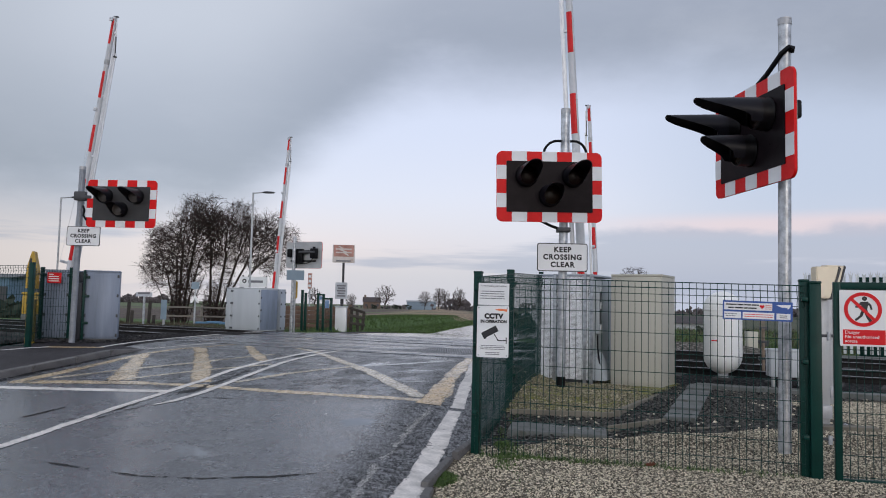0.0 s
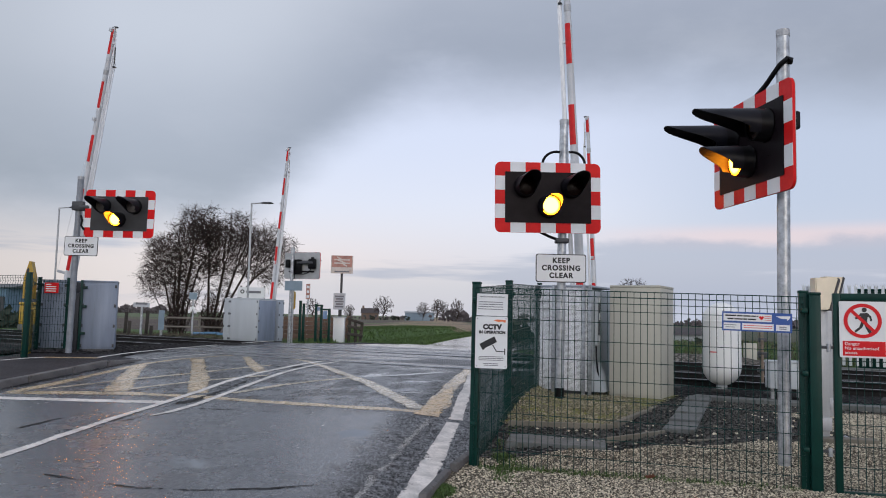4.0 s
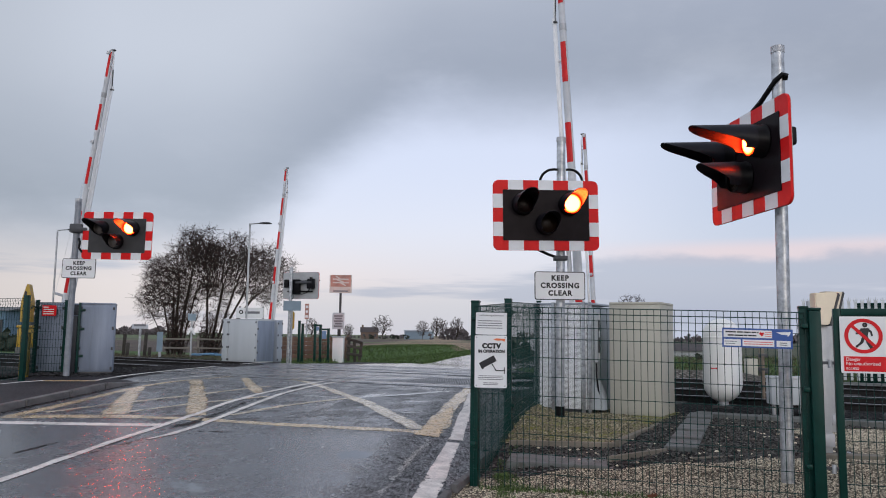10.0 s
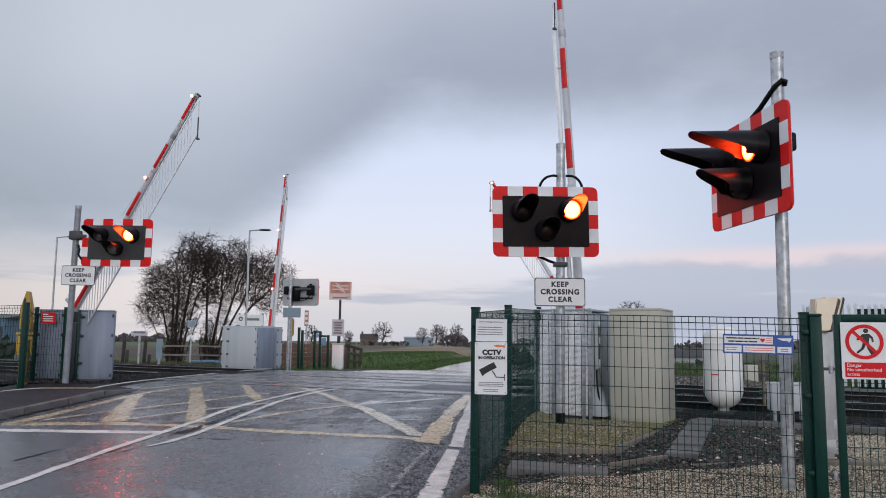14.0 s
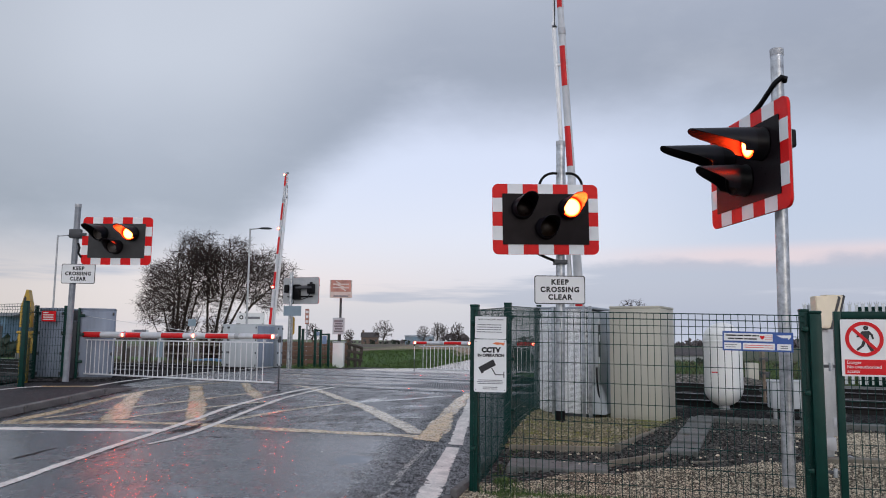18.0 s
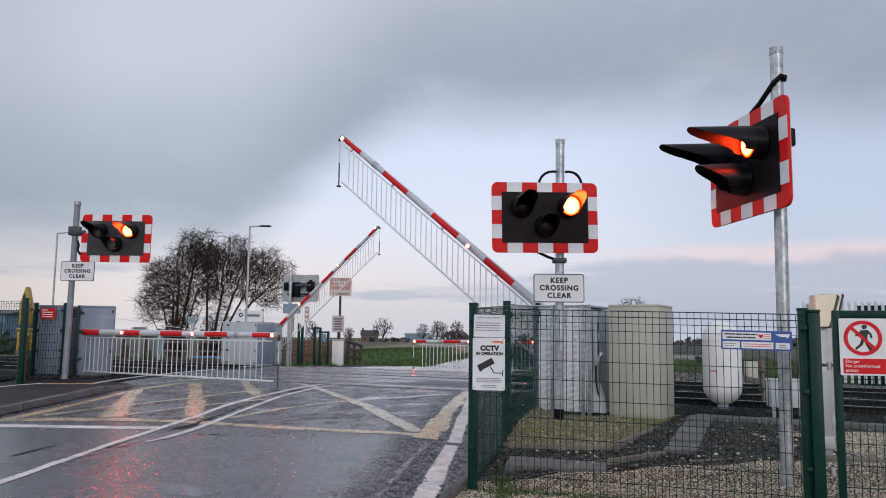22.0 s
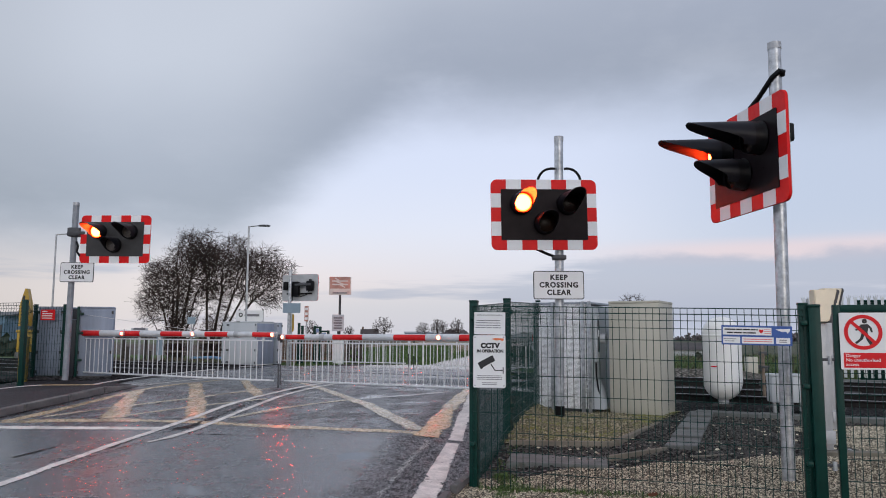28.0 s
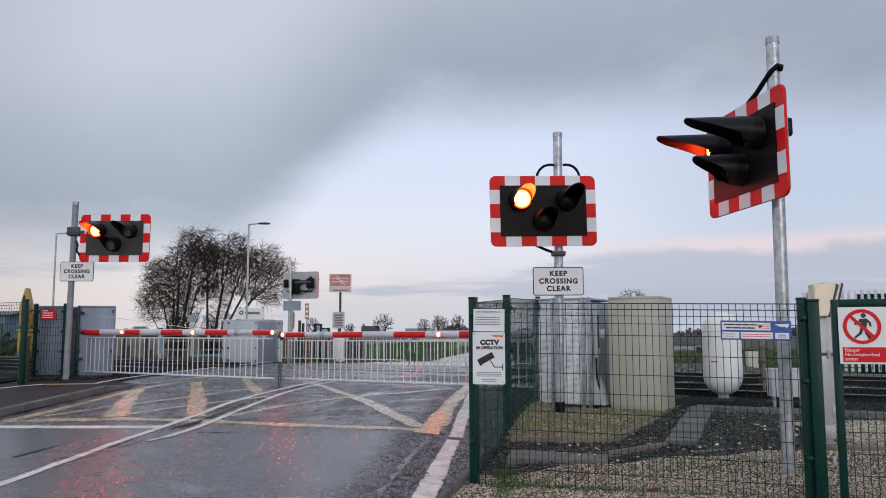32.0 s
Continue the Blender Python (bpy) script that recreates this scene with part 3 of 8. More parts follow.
def grass_land():
    """Short winter grass, brown ploughed land farther out."""
    m = bpy.data.materials.new("winter_grass_and_fields")
    m.use_nodes = True
    n = Nodes(m.node_tree)
    at = n.add("ShaderNodeTexCoord").outputs["Object"]
    xyz = n.add("ShaderNodeSeparateXYZ")
    n.link(at, xyz.inputs[0])
    grass = n.mix(n.ramp(n.noise(at, 1.3, 6.0, 0.65), 0.3, 0.7), (0.034, 0.080, 0.012, 1), (0.072, 0.145, 0.022, 1))
    grass = n.mix(n.ramp(n.noise(at, 7.0, 5.0, 0.7), 0.55, 0.75), grass, (0.13, 0.11, 0.05, 1))
    furrow = n.noise(n.stretch(at, 0.02, 0.25, 1.0), 2.0, 4.0, 0.6)
    soil = n.mix(n.ramp(furrow, 0.35, 0.65), (0.055, 0.038, 0.031, 1), (0.105, 0.075, 0.058, 1))
    stubble = n.ramp(n.noise(n.stretch(at, 0.35, 1.0, 1.0), 1.6, 5.0, 0.75), 0.40, 0.62)
    straw = n.mix(n.ramp(furrow, 0.42, 0.58), (0.19, 0.125, 0.080, 1), (0.40, 0.30, 0.20, 1))
    straw = n.mix(n.math("MULTIPLY", stubble, 0.5), straw, (0.10, 0.070, 0.045, 1))
    soil = n.mix(n.ramp(xyz.outputs[0], -14.0, -7.0), soil, straw)
    soil = n.mix(n.ramp(n.noise(n.stretch(at, 0.01, 0.05, 1.0), 1.0, 3.0, 0.5), 0.55, 0.62), soil, (0.10, 0.13, 0.05, 1))
    soil = n.mix(n.ramp(xyz.outputs[0], 4.0, 9.0), soil, n.mix(n.ramp(n.noise(at, 0.5, 5.0, 0.65), 0.35, 0.65), (0.036, 0.044, 0.022, 1), (0.075, 0.082, 0.040, 1)))
    far = n.math("ADD", n.math("MULTIPLY", xyz.outputs[0], 0.508), n.math("MULTIPLY", xyz.outputs[1], 0.862))
    far = n.math("ADD", far, n.math("MULTIPLY", n.noise(at, 0.3, 3.0, 0.5), 3.0))
    start = n.ramp(xyz.outputs[0], -9.0, -4.0, 33.0, 60.0)
    tone = n.mix(n.ramp(n.math("SUBTRACT", far, start), 0.0, 2.0), grass, soil)
    # bare trodden earth along the line
    line = n.math("MULTIPLY", n.ramp(far, 22.5, 20.5), n.ramp(xyz.outputs[0], -3.0, -5.0))
    tone = n.mix(n.math("MULTIPLY", line, n.ramp(n.noise(at, 3.0, 5.0, 0.65), 0.62, 0.45)), tone, (0.045, 0.038, 0.030, 1))
    tone = n.mix(n.ramp(far, 12.5, 11.0), tone, (0.06, 0.052, 0.04, 1))
    tone = n.mix(n.math("MULTIPLY", n.ramp(xyz.outputs[0], -30.0, -60.0), n.ramp(far, 105.0, 112.0)), tone, (0.09, 0.12, 0.05, 1))
    p = n.add("ShaderNodeBsdfPrincipled")
    n.link(tone, p.inputs["Base Color"])
    p.inputs["Roughness"].default_value = 0.9
    b = n.add("ShaderNodeBump")
    b.inputs["Strength"].default_value = 0.6
    b.inputs["Distance"].default_value = 0.05
    n.link(n.noise(at, 25.0, 4.0, 0.7), b.inputs["Height"])
    n.link(b.outputs[0], p.inputs["Normal"])
    out = n.add("ShaderNodeOutputMaterial")
    n.link(p.outputs[0], out.inputs[0])
    return m


ground = sheet("ground", lines((-16, 12), (-2500, 2500), 0.4), lines((-4, 64), (-2500, 2500), 0.4), land_z, grass_land())
tagged(ground, "short winter grass and brown ploughed fields to the horizon", "ground", kind="structure")


def road_sheet():
    ys = [-60, -30] + [-14 + 0.5 * k for k in range(32)] + [2 + 0.125 * k for k in range(200)] + lines((27, 40), (27, 600), 0.5)
    cols = 40
    verts, faces = [], []
    for y in ys:
        a, b = road_left(y), road_right(y)
        for k in range(cols + 1):
            x = a + (b - a) * k / cols
            verts.append((x, y, road_z(x, y)))
    for j in range(len(ys) - 1):
        for i in range(cols):
            faces.append((j * (cols + 1) + i, j * (cols + 1) + i + 1, (j + 1) * (cols + 1) + i + 1, (j + 1) * (cols + 1) + i))
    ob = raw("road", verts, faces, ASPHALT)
    ob.data.shade_smooth()
    return tagged(ob, "wet dark asphalt road rising gently over the crossing", "road", kind="structure")


road = road_sheet()


def ribbon(name, points, width, material, label, ragged=0.003, lift=0.0014, seed=1):
    """A painted line on the road along a few plan points, with ragged edges; width: one, or one at each point."""
    rng = random.Random(seed)
    pts = [Vector(p) for p in points]
    wide = width if isinstance(width, (list, tuple)) else [width] * len(pts)
    dense = []
    for a, b, wa, wb in zip(pts, pts[1:], wide, wide[1:]):
        k = max(2, int((b - a).length / 0.05))
        dense += [(a.lerp(b, i / k), wa + (wb - wa) * i / k) for i in range(k)]
    dense.append((pts[-1], wide[-1]))
    verts, faces = [], []
    for i, (p, w) in enumerate(dense):
        d = (dense[min(i + 1, len(dense) - 1)][0] - dense[max(i - 1, 0)][0]).normalized()
        s = Vector((-d.y, d.x))
        for side in (-0.5, 0.5):
            slow = 1.6 * ragged * noise.noise((p.x * 1.7, p.y * 1.7, seed + side)) + 1.2 * ragged * noise.noise((p.x * 6, p.y * 6, seed + side))
            q = p + s * (side * w + slow + rng.uniform(-ragged, ragged) * 0.22)
            verts.append((q.x, q.y, road_z(q.x, q.y) + lift))
    for i in range(len(dense) - 1):
        faces.append((2 * i, 2 * i + 1, 2 * i + 3, 2 * i + 2))
    ob = raw(name, verts, faces, material)
    uv = ob.data.uv_layers.new(name="across")
    for loop in ob.data.loops:
        uv.data[loop.index].uv = (loop.vertex_index % 2, 0.05 * (loop.vertex_index // 2))
    if ob.data.polygons[0].normal.z < 0:
        ob.data.flip_normals()
    return tagged(ob, label, "road marking", kind="structure")


W1, Y1 = "worn white painted line on the wet asphalt", "worn yellow box marking on the wet asphalt"
ribbon("centre_line", [(-3.45, -12), (-3.41, 5.5), (-3.38, 7.17), (-3.30, 8.10), (-3.13, 9.08), (-2.99, 9.86), (-2.88, 10.70), (-2.69, 11.49), (-2.44, 12.28), (-2.21, 13.24), (-1.96, 14.4)], 0.105, PAINT_WHITE, W1, lift=0.0042)
ribbon("centre_line", [(-2.98, 8.2), (-2.85, 8.45), (-2.71, 8.95), (-2.60, 9.68), (-2.47, 10.59), (-2.31, 11.65), (-2.07, 12.65), (-1.79, 13.9)], [0.05] + [0.095] * 7, PAINT_WHITE, W1, lift=0.0045, seed=2)
ribbon("stop_line", [(-5.74, 9.62), (-4.11, 9.27), (-3.15, 9.08)], 0.19, PAINT_WHITE, W1, seed=3)
ribbon("edge_line", [(-1.6, -12), (-0.55, 2.5), (-0.14, 5.72), (-0.025, 6.82), (0.045, 7.4), (0.118, 8.02)], [0.20, 0.20, 0.18, 0.165, 0.15, 0.125], PAINT_WHITE, W1, 0.006, seed=4)
ribbon("edge_line", [(0.150, 8.14), (0.195, 8.65), (0.31, 9.9), (0.44, 11.6), (0.75, 15.0)], [0.165, 0.145, 0.13, 0.12, 0.11], PAINT_WHITE, W1, 0.007, seed=14)
ribbon("edge_line", [(-6.02, 13.75), (-5.84, 15.2), (-5.71, 17.1), (-5.34, 20.1), (-4.9, 22.5)], 0.11, PAINT_WHITE, W1, lift=0.017, seed=5)
ribbon("edge_line", [(-5.10, 13.62), (-4.83, 14.14), (-4.50, 15.15), (-4.15, 16.35), (-3.75, 18.2)], [0.05, 0.10, 0.11, 0.10, 0.08], PAINT_WHITE, W1, lift=0.0046, seed=9)
ribbon("box_marking", [(-5.40, 9.97), (-3.95, 9.80), (-3.10, 9.54), (-2.56, 9.31), (-1.77, 8.94), (-1.10, 8.65), (-0.48, 8.43), (-0.20, 8.42)], [0.30, 0.24, 0.20, 0.18, 0.17, 0.17, 0.18, 0.18], PAINT_YELLOW, Y1, 0.014, 0.0016, seed=6)
ribbon("box_marking", [(-0.16, 8.24), (-0.03, 8.88), (0.05, 9.64), (0.20, 10.5), (0.36, 11.9), (0.46, 13.2)], [0.27, 0.27, 0.24, 0.23, 0.17, 0.09], PAINT_YELLOW, Y1, 0.013, 0.0036, seed=7)
ribbon("box_marking", [(-0.15, 8.22), (-0.04, 8.80), (0.045, 9.55), (0.13, 10.05)], [0.29, 0.20, 0.11, 0.04], PAINT_ORANGE, "orange-stained corner of the box marking", 0.024, 0.0048, seed=17)
ribbon("box_marking", [(-5.36, 9.95), (-5.18, 10.78), (-5.02, 11.64), (-4.85, 12.92), (-4.60, 13.65), (-4.31, 14.15), (-3.92, 15.31), (-3.36, 16.88), (-2.87, 20.0)], [0.24, 0.24, 0.18, 0.16, 0.15, 0.14, 0.13, 0.12, 0.12], PAINT_YELLOW, Y1, 0.016, 0.0018, seed=8)
for i, (line, w, m) in enumerate([
        ([(-4.05, 9.95), (-4.51, 11.56), (-4.83, 12.8)], (0.40, 0.28, 0.22), PAINT_YELLOW),
        ([(-2.96, 9.70), (-3.46, 11.41), (-4.26, 13.9)], (0.27, 0.27, 0.24), PAINT_YELLOW),
        ([(-2.66, 11.75), (-3.05, 12.86), (-3.62, 14.7)], (0.22, 0.20, 0.17), PAINT_YELLOW),
        ([(-5.05, 10.26), (-4.50, 10.85), (-3.63, 11.61), (-2.72, 12.75)], (0.14, 0.16, 0.16, 0.13), PAINT_PALE),
        ([(-4.02, 10.09), (-3.33, 10.72), (-2.82, 11.08), (-2.45, 11.35)], (0.14, 0.15, 0.14, 0.12), PAINT_PALE),
        ([(-2.53, 9.67), (-2.05, 10.33), (-1.70, 10.65), (-1.25, 11.01)], (0.13, 0.14, 0.14, 0.13), PAINT_PALE),
        ([(-0.24, 8.55), (-0.61, 9.45), (-0.97, 10.46), (-1.37, 11.36), (-1.89, 12.66), (-2.36, 13.83), (-3.1, 15.1)], (0.25, 0.22, 0.20, 0.18, 0.16, 0.15, 0.13), PAINT_PALE)]):
    ribbon("box_marking", line, list(w), m, Y1, 0.007, 0.0020 + 0.0002 * i, seed=20 + i)
PALE = "worn pale box marking on the wet asphalt"
ribbon("box_marking", [(-1.25, 11.01), (-0.49, 11.38), (0.16, 11.97)], [0.14, 0.15, 0.14], PAINT_OLD, PALE, 0.012, 0.0014, seed=31)
ribbon("worn_mark", [(-1.94, 11.41), (-1.55, 11.17)], 0.07, PAINT_OLD, PALE, 0.012, 0.0014, seed=35)
ribbon("worn_mark", [(-0.48, 9.57), (-0.12, 9.53)], 0.05, PAINT_OLD, PALE, 0.010, 0.0014, seed=36)
ribbon("worn_mark", [(-1.57, 12.93), (-1.22, 13.15)], 0.10, PAINT_OLD, PALE, 0.012, 0.0014, seed=37)
ribbon("worn_mark", [(-0.85, 14.3), (-0.36, 13.75)], 0.22, PAINT_PALE, PALE, 0.02, 0.0014, seed=38)
ribbon("lane_dash", [(-2.1, 20.2), (-1.9, 21.6)], 0.14, PAINT_OLD, W1, seed=32)
ribbon("lane_dash", [(-1.05, 18.4), (-0.5, 17.9)], 0.2, PAINT_OLD, W1, seed=33)
ribbon("lane_dash", [(-2.6, 21.5), (-0.9, 21.0), (1.0, 20.2)], 0.16, PAINT_OLD, W1, seed=34)
ribbon("lane_dash", [(-3.6, 17.9), (-2.9, 19.6), (-2.2, 22.2)], 0.14, PAINT_PALE, W1, seed=39)
BLACK_SEAM, TORN = "dark open seam in the wet asphalt", "dark torn patch in the wet asphalt"
ribbon("torn_patch", [(-3.05, 8.72), (-2.93, 9.0), (-2.84, 9.2), (-2.78, 9.48)], [0.06, 0.16, 0.20, 0.08], TAR, TORN, 0.045, 0.0030, seed=50)
ribbon("torn_patch", [(-2.34, 12.1), (-2.2, 12.7)], [0.06, 0.12], TAR, TORN, 0.02, 0.0030, seed=51)
ribbon("road_seam", [(-3.24, 7.45), (-3.15, 7.8), (-3.05, 8.3)], [0.04, 0.10, 0.05], TAR, TORN, 0.02, 0.0030, seed=52)
ribbon("road_seam", [(-3.97, 7.5), (-3.92, 7.76), (-3.84, 8.1)], [0.03, 0.07, 0.03], TAR, TORN, 0.02, 0.0030, seed=53)
ribbon("torn_patch", [(-3.62, 7.05), (-3.40, 7.5), (-3.26, 7.95), (-3.18, 8.3)], [0.02, 0.05, 0.08, 0.04], TAR, TORN, 0.03, 0.0030, seed=55)
ribbon("torn_patch", [(-2.80, 9.5), (-2.73, 9.9), (-2.66, 10.4), (-2.60, 11.0)], [0.06, 0.07, 0.05, 0.02], TAR, TORN, 0.03, 0.0030, seed=56)
ribbon("road_seam", [(-2.61, 8.62), (-2.16, 8.50), (-1.28, 8.24)], [0.03, 0.05, 0.02], TAR, BLACK_SEAM, 0.012, 0.0030, seed=54)
ribbon("road_seam", [(-2.75, 5.55), (-2.30, 5.36), (-1.95, 5.20), (-1.55, 5.17), (-1.10, 5.27), (-0.82, 5.40)], [0.03, 0.05, 0.04, 0.05, 0.04, 0.02], TAR, BLACK_SEAM, 0.014, 0.0030, seed=55)
# dark ragged band on the road along the kerb
ribbon("gutter_band", [(-5.72, 9.4), (-5.63, 10.2), (-5.54, 10.8), (-5.38, 11.5), (-5.24, 12.4), (-5.12, 13.2)], [0.20, 0.18, 0.20, 0.18, 0.14, 0.08], TAR, "dark ragged band along the foot of the kerb", 0.03, 0.0030, seed=56)

# ---- crossing signals ----
BW, BH = 1.36, 0.90


def hood_mesh(r, length, short):
    """A cowl over a lens: open below, its rim cut back from the top to the sides."""
    bm = bmesh.new()
    seg, along = 22, 4
    shells = []
    for k_shell, rr in enumerate((r, r - 0.006)):
        rows = []
        for k in range(seg + 1):
            a = radians(-40 + 260 * k / seg)
            top = 0.5 + 0.5 * math.sin(a)
            reach = short + (length - short) * step(0.28, 1.0, top)
            rows.append([bm.verts.new((rr * math.cos(a) * (1 - 0.12 * j / along), -reach * j / along, rr * math.sin(a) * (1 - 0.12 * j / along))) for j in range(along + 1)])
        shells.append(rows)
    for rows in shells:
        for a, b in zip(rows, rows[1:]):
            for j in range(along):
                bm.faces.new((a[j], b[j], b[j + 1], a[j + 1]))
    o, i = shells
    for k in range(seg):
        bm.faces.new((o[k][along], o[k + 1][along], i[k + 1][along], i[k][along]))
    for k in (0, seg):
        for j in range(along):
            bm.faces.new((o[k][j], o[k][j + 1], i[k][j + 1], i[k][j]))
    bmesh.ops.recalc_face_normals(bm, faces=bm.faces[:])
    return bm


LAMPS = []


def signal_head(m, label, lead=0.0, wired=False, greyed=False):
    """Three-lamp flashing road signal on a red and white bordered board; local origin at the board's middle, front to -y."""
    head = thing("crossing_signal", label, "traffic signal", m, "crossing signals")
    part("board", plate(BW, BH, 0.024, 0.075), RED, head, "red reflective backing board")
    part("centre_panel", plate(BW - 0.25, BH - 0.25, 0.008, 0.012, (0, -0.017, 0)), BOARD_GREY if greyed else BOARD_BLACK, head, "dark grey centre panel with the sky's reflection in its colour" if greyed else "matt black centre panel")
    part("back_sheet", plate(BW - 0.006, BH - 0.006, 0.004, 0.073, (0, 0.0165, 0)), SIGN_BACK, head, "plain grey back sheet")
    bx, bz = BW / 7, BH / 5
    across_block = shared(plate(bx, 0.125, 0.003), WHITE, "white_block")
    side_block = shared(plate(0.125, bz, 0.003), WHITE, "white_block")
    for k in (-2, 0, 2):
        for s in (-1, 1):
            piece("white_block", across_block, head, pose(k * bx, -0.0138, s * (BH / 2 - 0.0625)))
    for k in (-1, 1):
        for s in (-1, 1):
            piece("white_block", side_block, head, pose(s * (BW / 2 - 0.0625), -0.0138, k * bz))
    for kind, x, z in (("left", -0.30, 0.135), ("right", 0.30, 0.135), ("amber", 0.0, -0.115)):
        red = kind != "amber"
        r = 0.135
        body = moved(lathe([(r, 0), (r + 0.008, 0.012), (r, 0.03), (r, 0.12), (r - 0.008, 0.125), (r - 0.014, 0.118), (r - 0.016, 0.075)], 28), pose(x, -0.0215, z, 90))
        case = part("lamp_housing", body, BLACK, head)
        part("lens", moved(lathe([(0.118, 0.0), (0.117, 0.006), (0.085, 0.016), (0.04, 0.022), (0.002, 0.024)], 28), pose(x, -0.118, z, 90)), LENS_GREY if greyed else RED_LENS if red else AMBER_LENS, case, "lens with the sky's grey reflection in its colour" if greyed else "dark red lens" if red else "dark amber lens")
        hood = moved(hood_mesh(r + 0.002, 0.52 if red else 0.32, 0.09), pose(x, -0.13, z, 1.5))
        part("hood", hood, HOOD_BLACK, case)
        lamp = part("lamp", lathe([(0.121, 0.0), (0.118, 0.004), (0.08, 0.013), (0.03, 0.018), (0.002, 0.019)], 28), RED_GLOW if red else AMBER_GLOW, head, "glowing red lamp" if red else "glowing amber lamp")
        LAMPS.append((lamp, kind, x, z, lead))
    # mounting frame behind the board
    part("mounting_frame", joined(box(0.95, 0.05, 0.05, (0, 0.05, 0.14), 0.006), box(0.95, 0.05, 0.05, (0, 0.05, -0.20), 0.006)), BLACK, head)
    if wired:
        part("junction_box", box(0.33, 0.15, 0.50, (0.13, 0.12, -0.05), 0.03), BLACK, head)
        part("lamp_back", joined(box(0.26, 0.15, 0.34, (-0.44, 0.12, 0.05), 0.04), rod((-0.44, 0.12, 0.18), (-0.44, 0.12, 0.27), 0.05, 10)), BLACK, head)
        part("lamp_back", box(0.17, 0.13, 0.28, (0.48, 0.11, 0.06), 0.03), BLACK, head)
        part("cross_tube", rod((0.1, 0.16, 0.09), (-0.5, 0.16, 0.09), 0.05, 12), CAB_DARK, head)
        part("cable", hose([(-0.44, 0.17, -0.10), (-0.36, 0.19, -0.24), (-0.16, 0.20, -0.30), (0.08, 0.18, -0.26)], 0.014), BLACK, head)
        part("cable", hose([(0.20, 0.17, -0.28), (0.16, 0.20, -0.42), (0.26, 0.20, -0.50), (0.32, 0.20, -0.42)], 0.014), BLACK, head)
    else:
        part("junction_box", box(0.24, 0.12, 0.20, (0.18, 0.09, 0.10), 0.02), BLACK, head)
        part("lamp_back", box(0.16, 0.10, 0.13, (-0.33, 0.08, 0.08), 0.03), BLACK, head)
        part("lamp_back", box(0.12, 0.06, 0.15, (0.60, 0.044, 0.10), 0.02), BLACK, head)
    return head


def post(x, y, z, h, r, label, lean=(0.0, 0.0), name="signal_post", foot=True, finish=None):
    p = thing(name, label, "post", pose(x, y, z))
    top = (lean[0], lean[1], h)
    part("tube", rod((0, 0, -0.03), top, r, 24), finish or GALV, p)
    part("cap", joined(rod((top[0], top[1], h - 0.045), (top[0], top[1], h + 0.012), r + 0.004, 24)), GALV_DULL, p, "grey plastic end cap")
    if foot:
        part("base_sleeve", rod((0, 0, -0.03), (lean[0] * 0.05, lean[1] * 0.05, 0.17), r + 0.004, 24), BLACK, p, "black base sleeve")
    return p


def keep_clear_sign(m, w, h):
    s = thing("keep_clear_sign", "white rectangular sign reading keep crossing clear on its post", "sign", m, "keep clear signs")
    part("border", plate(w, h, 0.010, 0.03), INK, s, "black border")
    part("panel", plate(w - 0.022, h - 0.022, 0.004, 0.024, (0, -0.0062, 0)), SIGN_WHITE, s)
    for k, line in enumerate(("KEEP", "CROSSING", "CLEAR")):
        lettering(line, h * 0.250, (0, -0.0092, h * (0.265 - 0.265 * k)), INK, s, weight=0.0043, spacing=1.20)
    for k in (-0.3, 0.3):
        part("clip", box(0.17, 0.03, 0.03, (0, 0.025, h * k), 0.004), GALV_DULL, s)
    return s


# near side, beside the machine
post(1.49, 10.1, 0.12, 3.61, 0.057, "galvanised tubular signal post with a black base sleeve", (0.03, 0.0))
signal_head(pose(1.30, 9.95, 2.69, 0, -0.9, 5), "three-lamp crossing signal on a red and white bordered board")
keep_clear_sign(pose(1.485, 10.02, 1.80, 0, -0.3, 4), 0.65, 0.36)
# near side, turned to the lane on the left
post(2.835, 6.61, -0.07, 3.738, 0.053, "tall galvanised tubular signal post inside the green fence", (0.035, 0.0), foot=False)
signal_head(pose(2.64, 6.75, 2.665, 0, 0, -83.6), "three-lamp crossing signal with long black hoods on a tall post")
# across the road
NEARER = Matrix.Scale(0.955, 4)
post(-6.70, 14.28, 0.38, 3.16, 0.054, "galvanised signal post standing on the footway", (0.03, 0.0), foot=False, finish=GALV_GREY)
signal_head(pose(-5.86, 14.12, 2.862, 0, 0.5, -5) @ NEARER, "three-lamp crossing signal with a grey board on a side bracket", greyed=True)
keep_clear_sign(pose(-6.55, 14.19, 2.27, 0, 0.5, -5) @ NEARER, 0.66, 0.37)
# beyond the line, seen from behind
post(-5.06, 26.3, 0.16, 3.18, 0.057, "galvanised signal post beyond the railway line", (0.02, 0.0), foot=False)
signal_head(pose(-4.74, 26.48, 2.75, 0, 0, 160), "crossing signal seen from its plain grey back", wired=True)

# ---- lifting barriers ----
ARMS = []


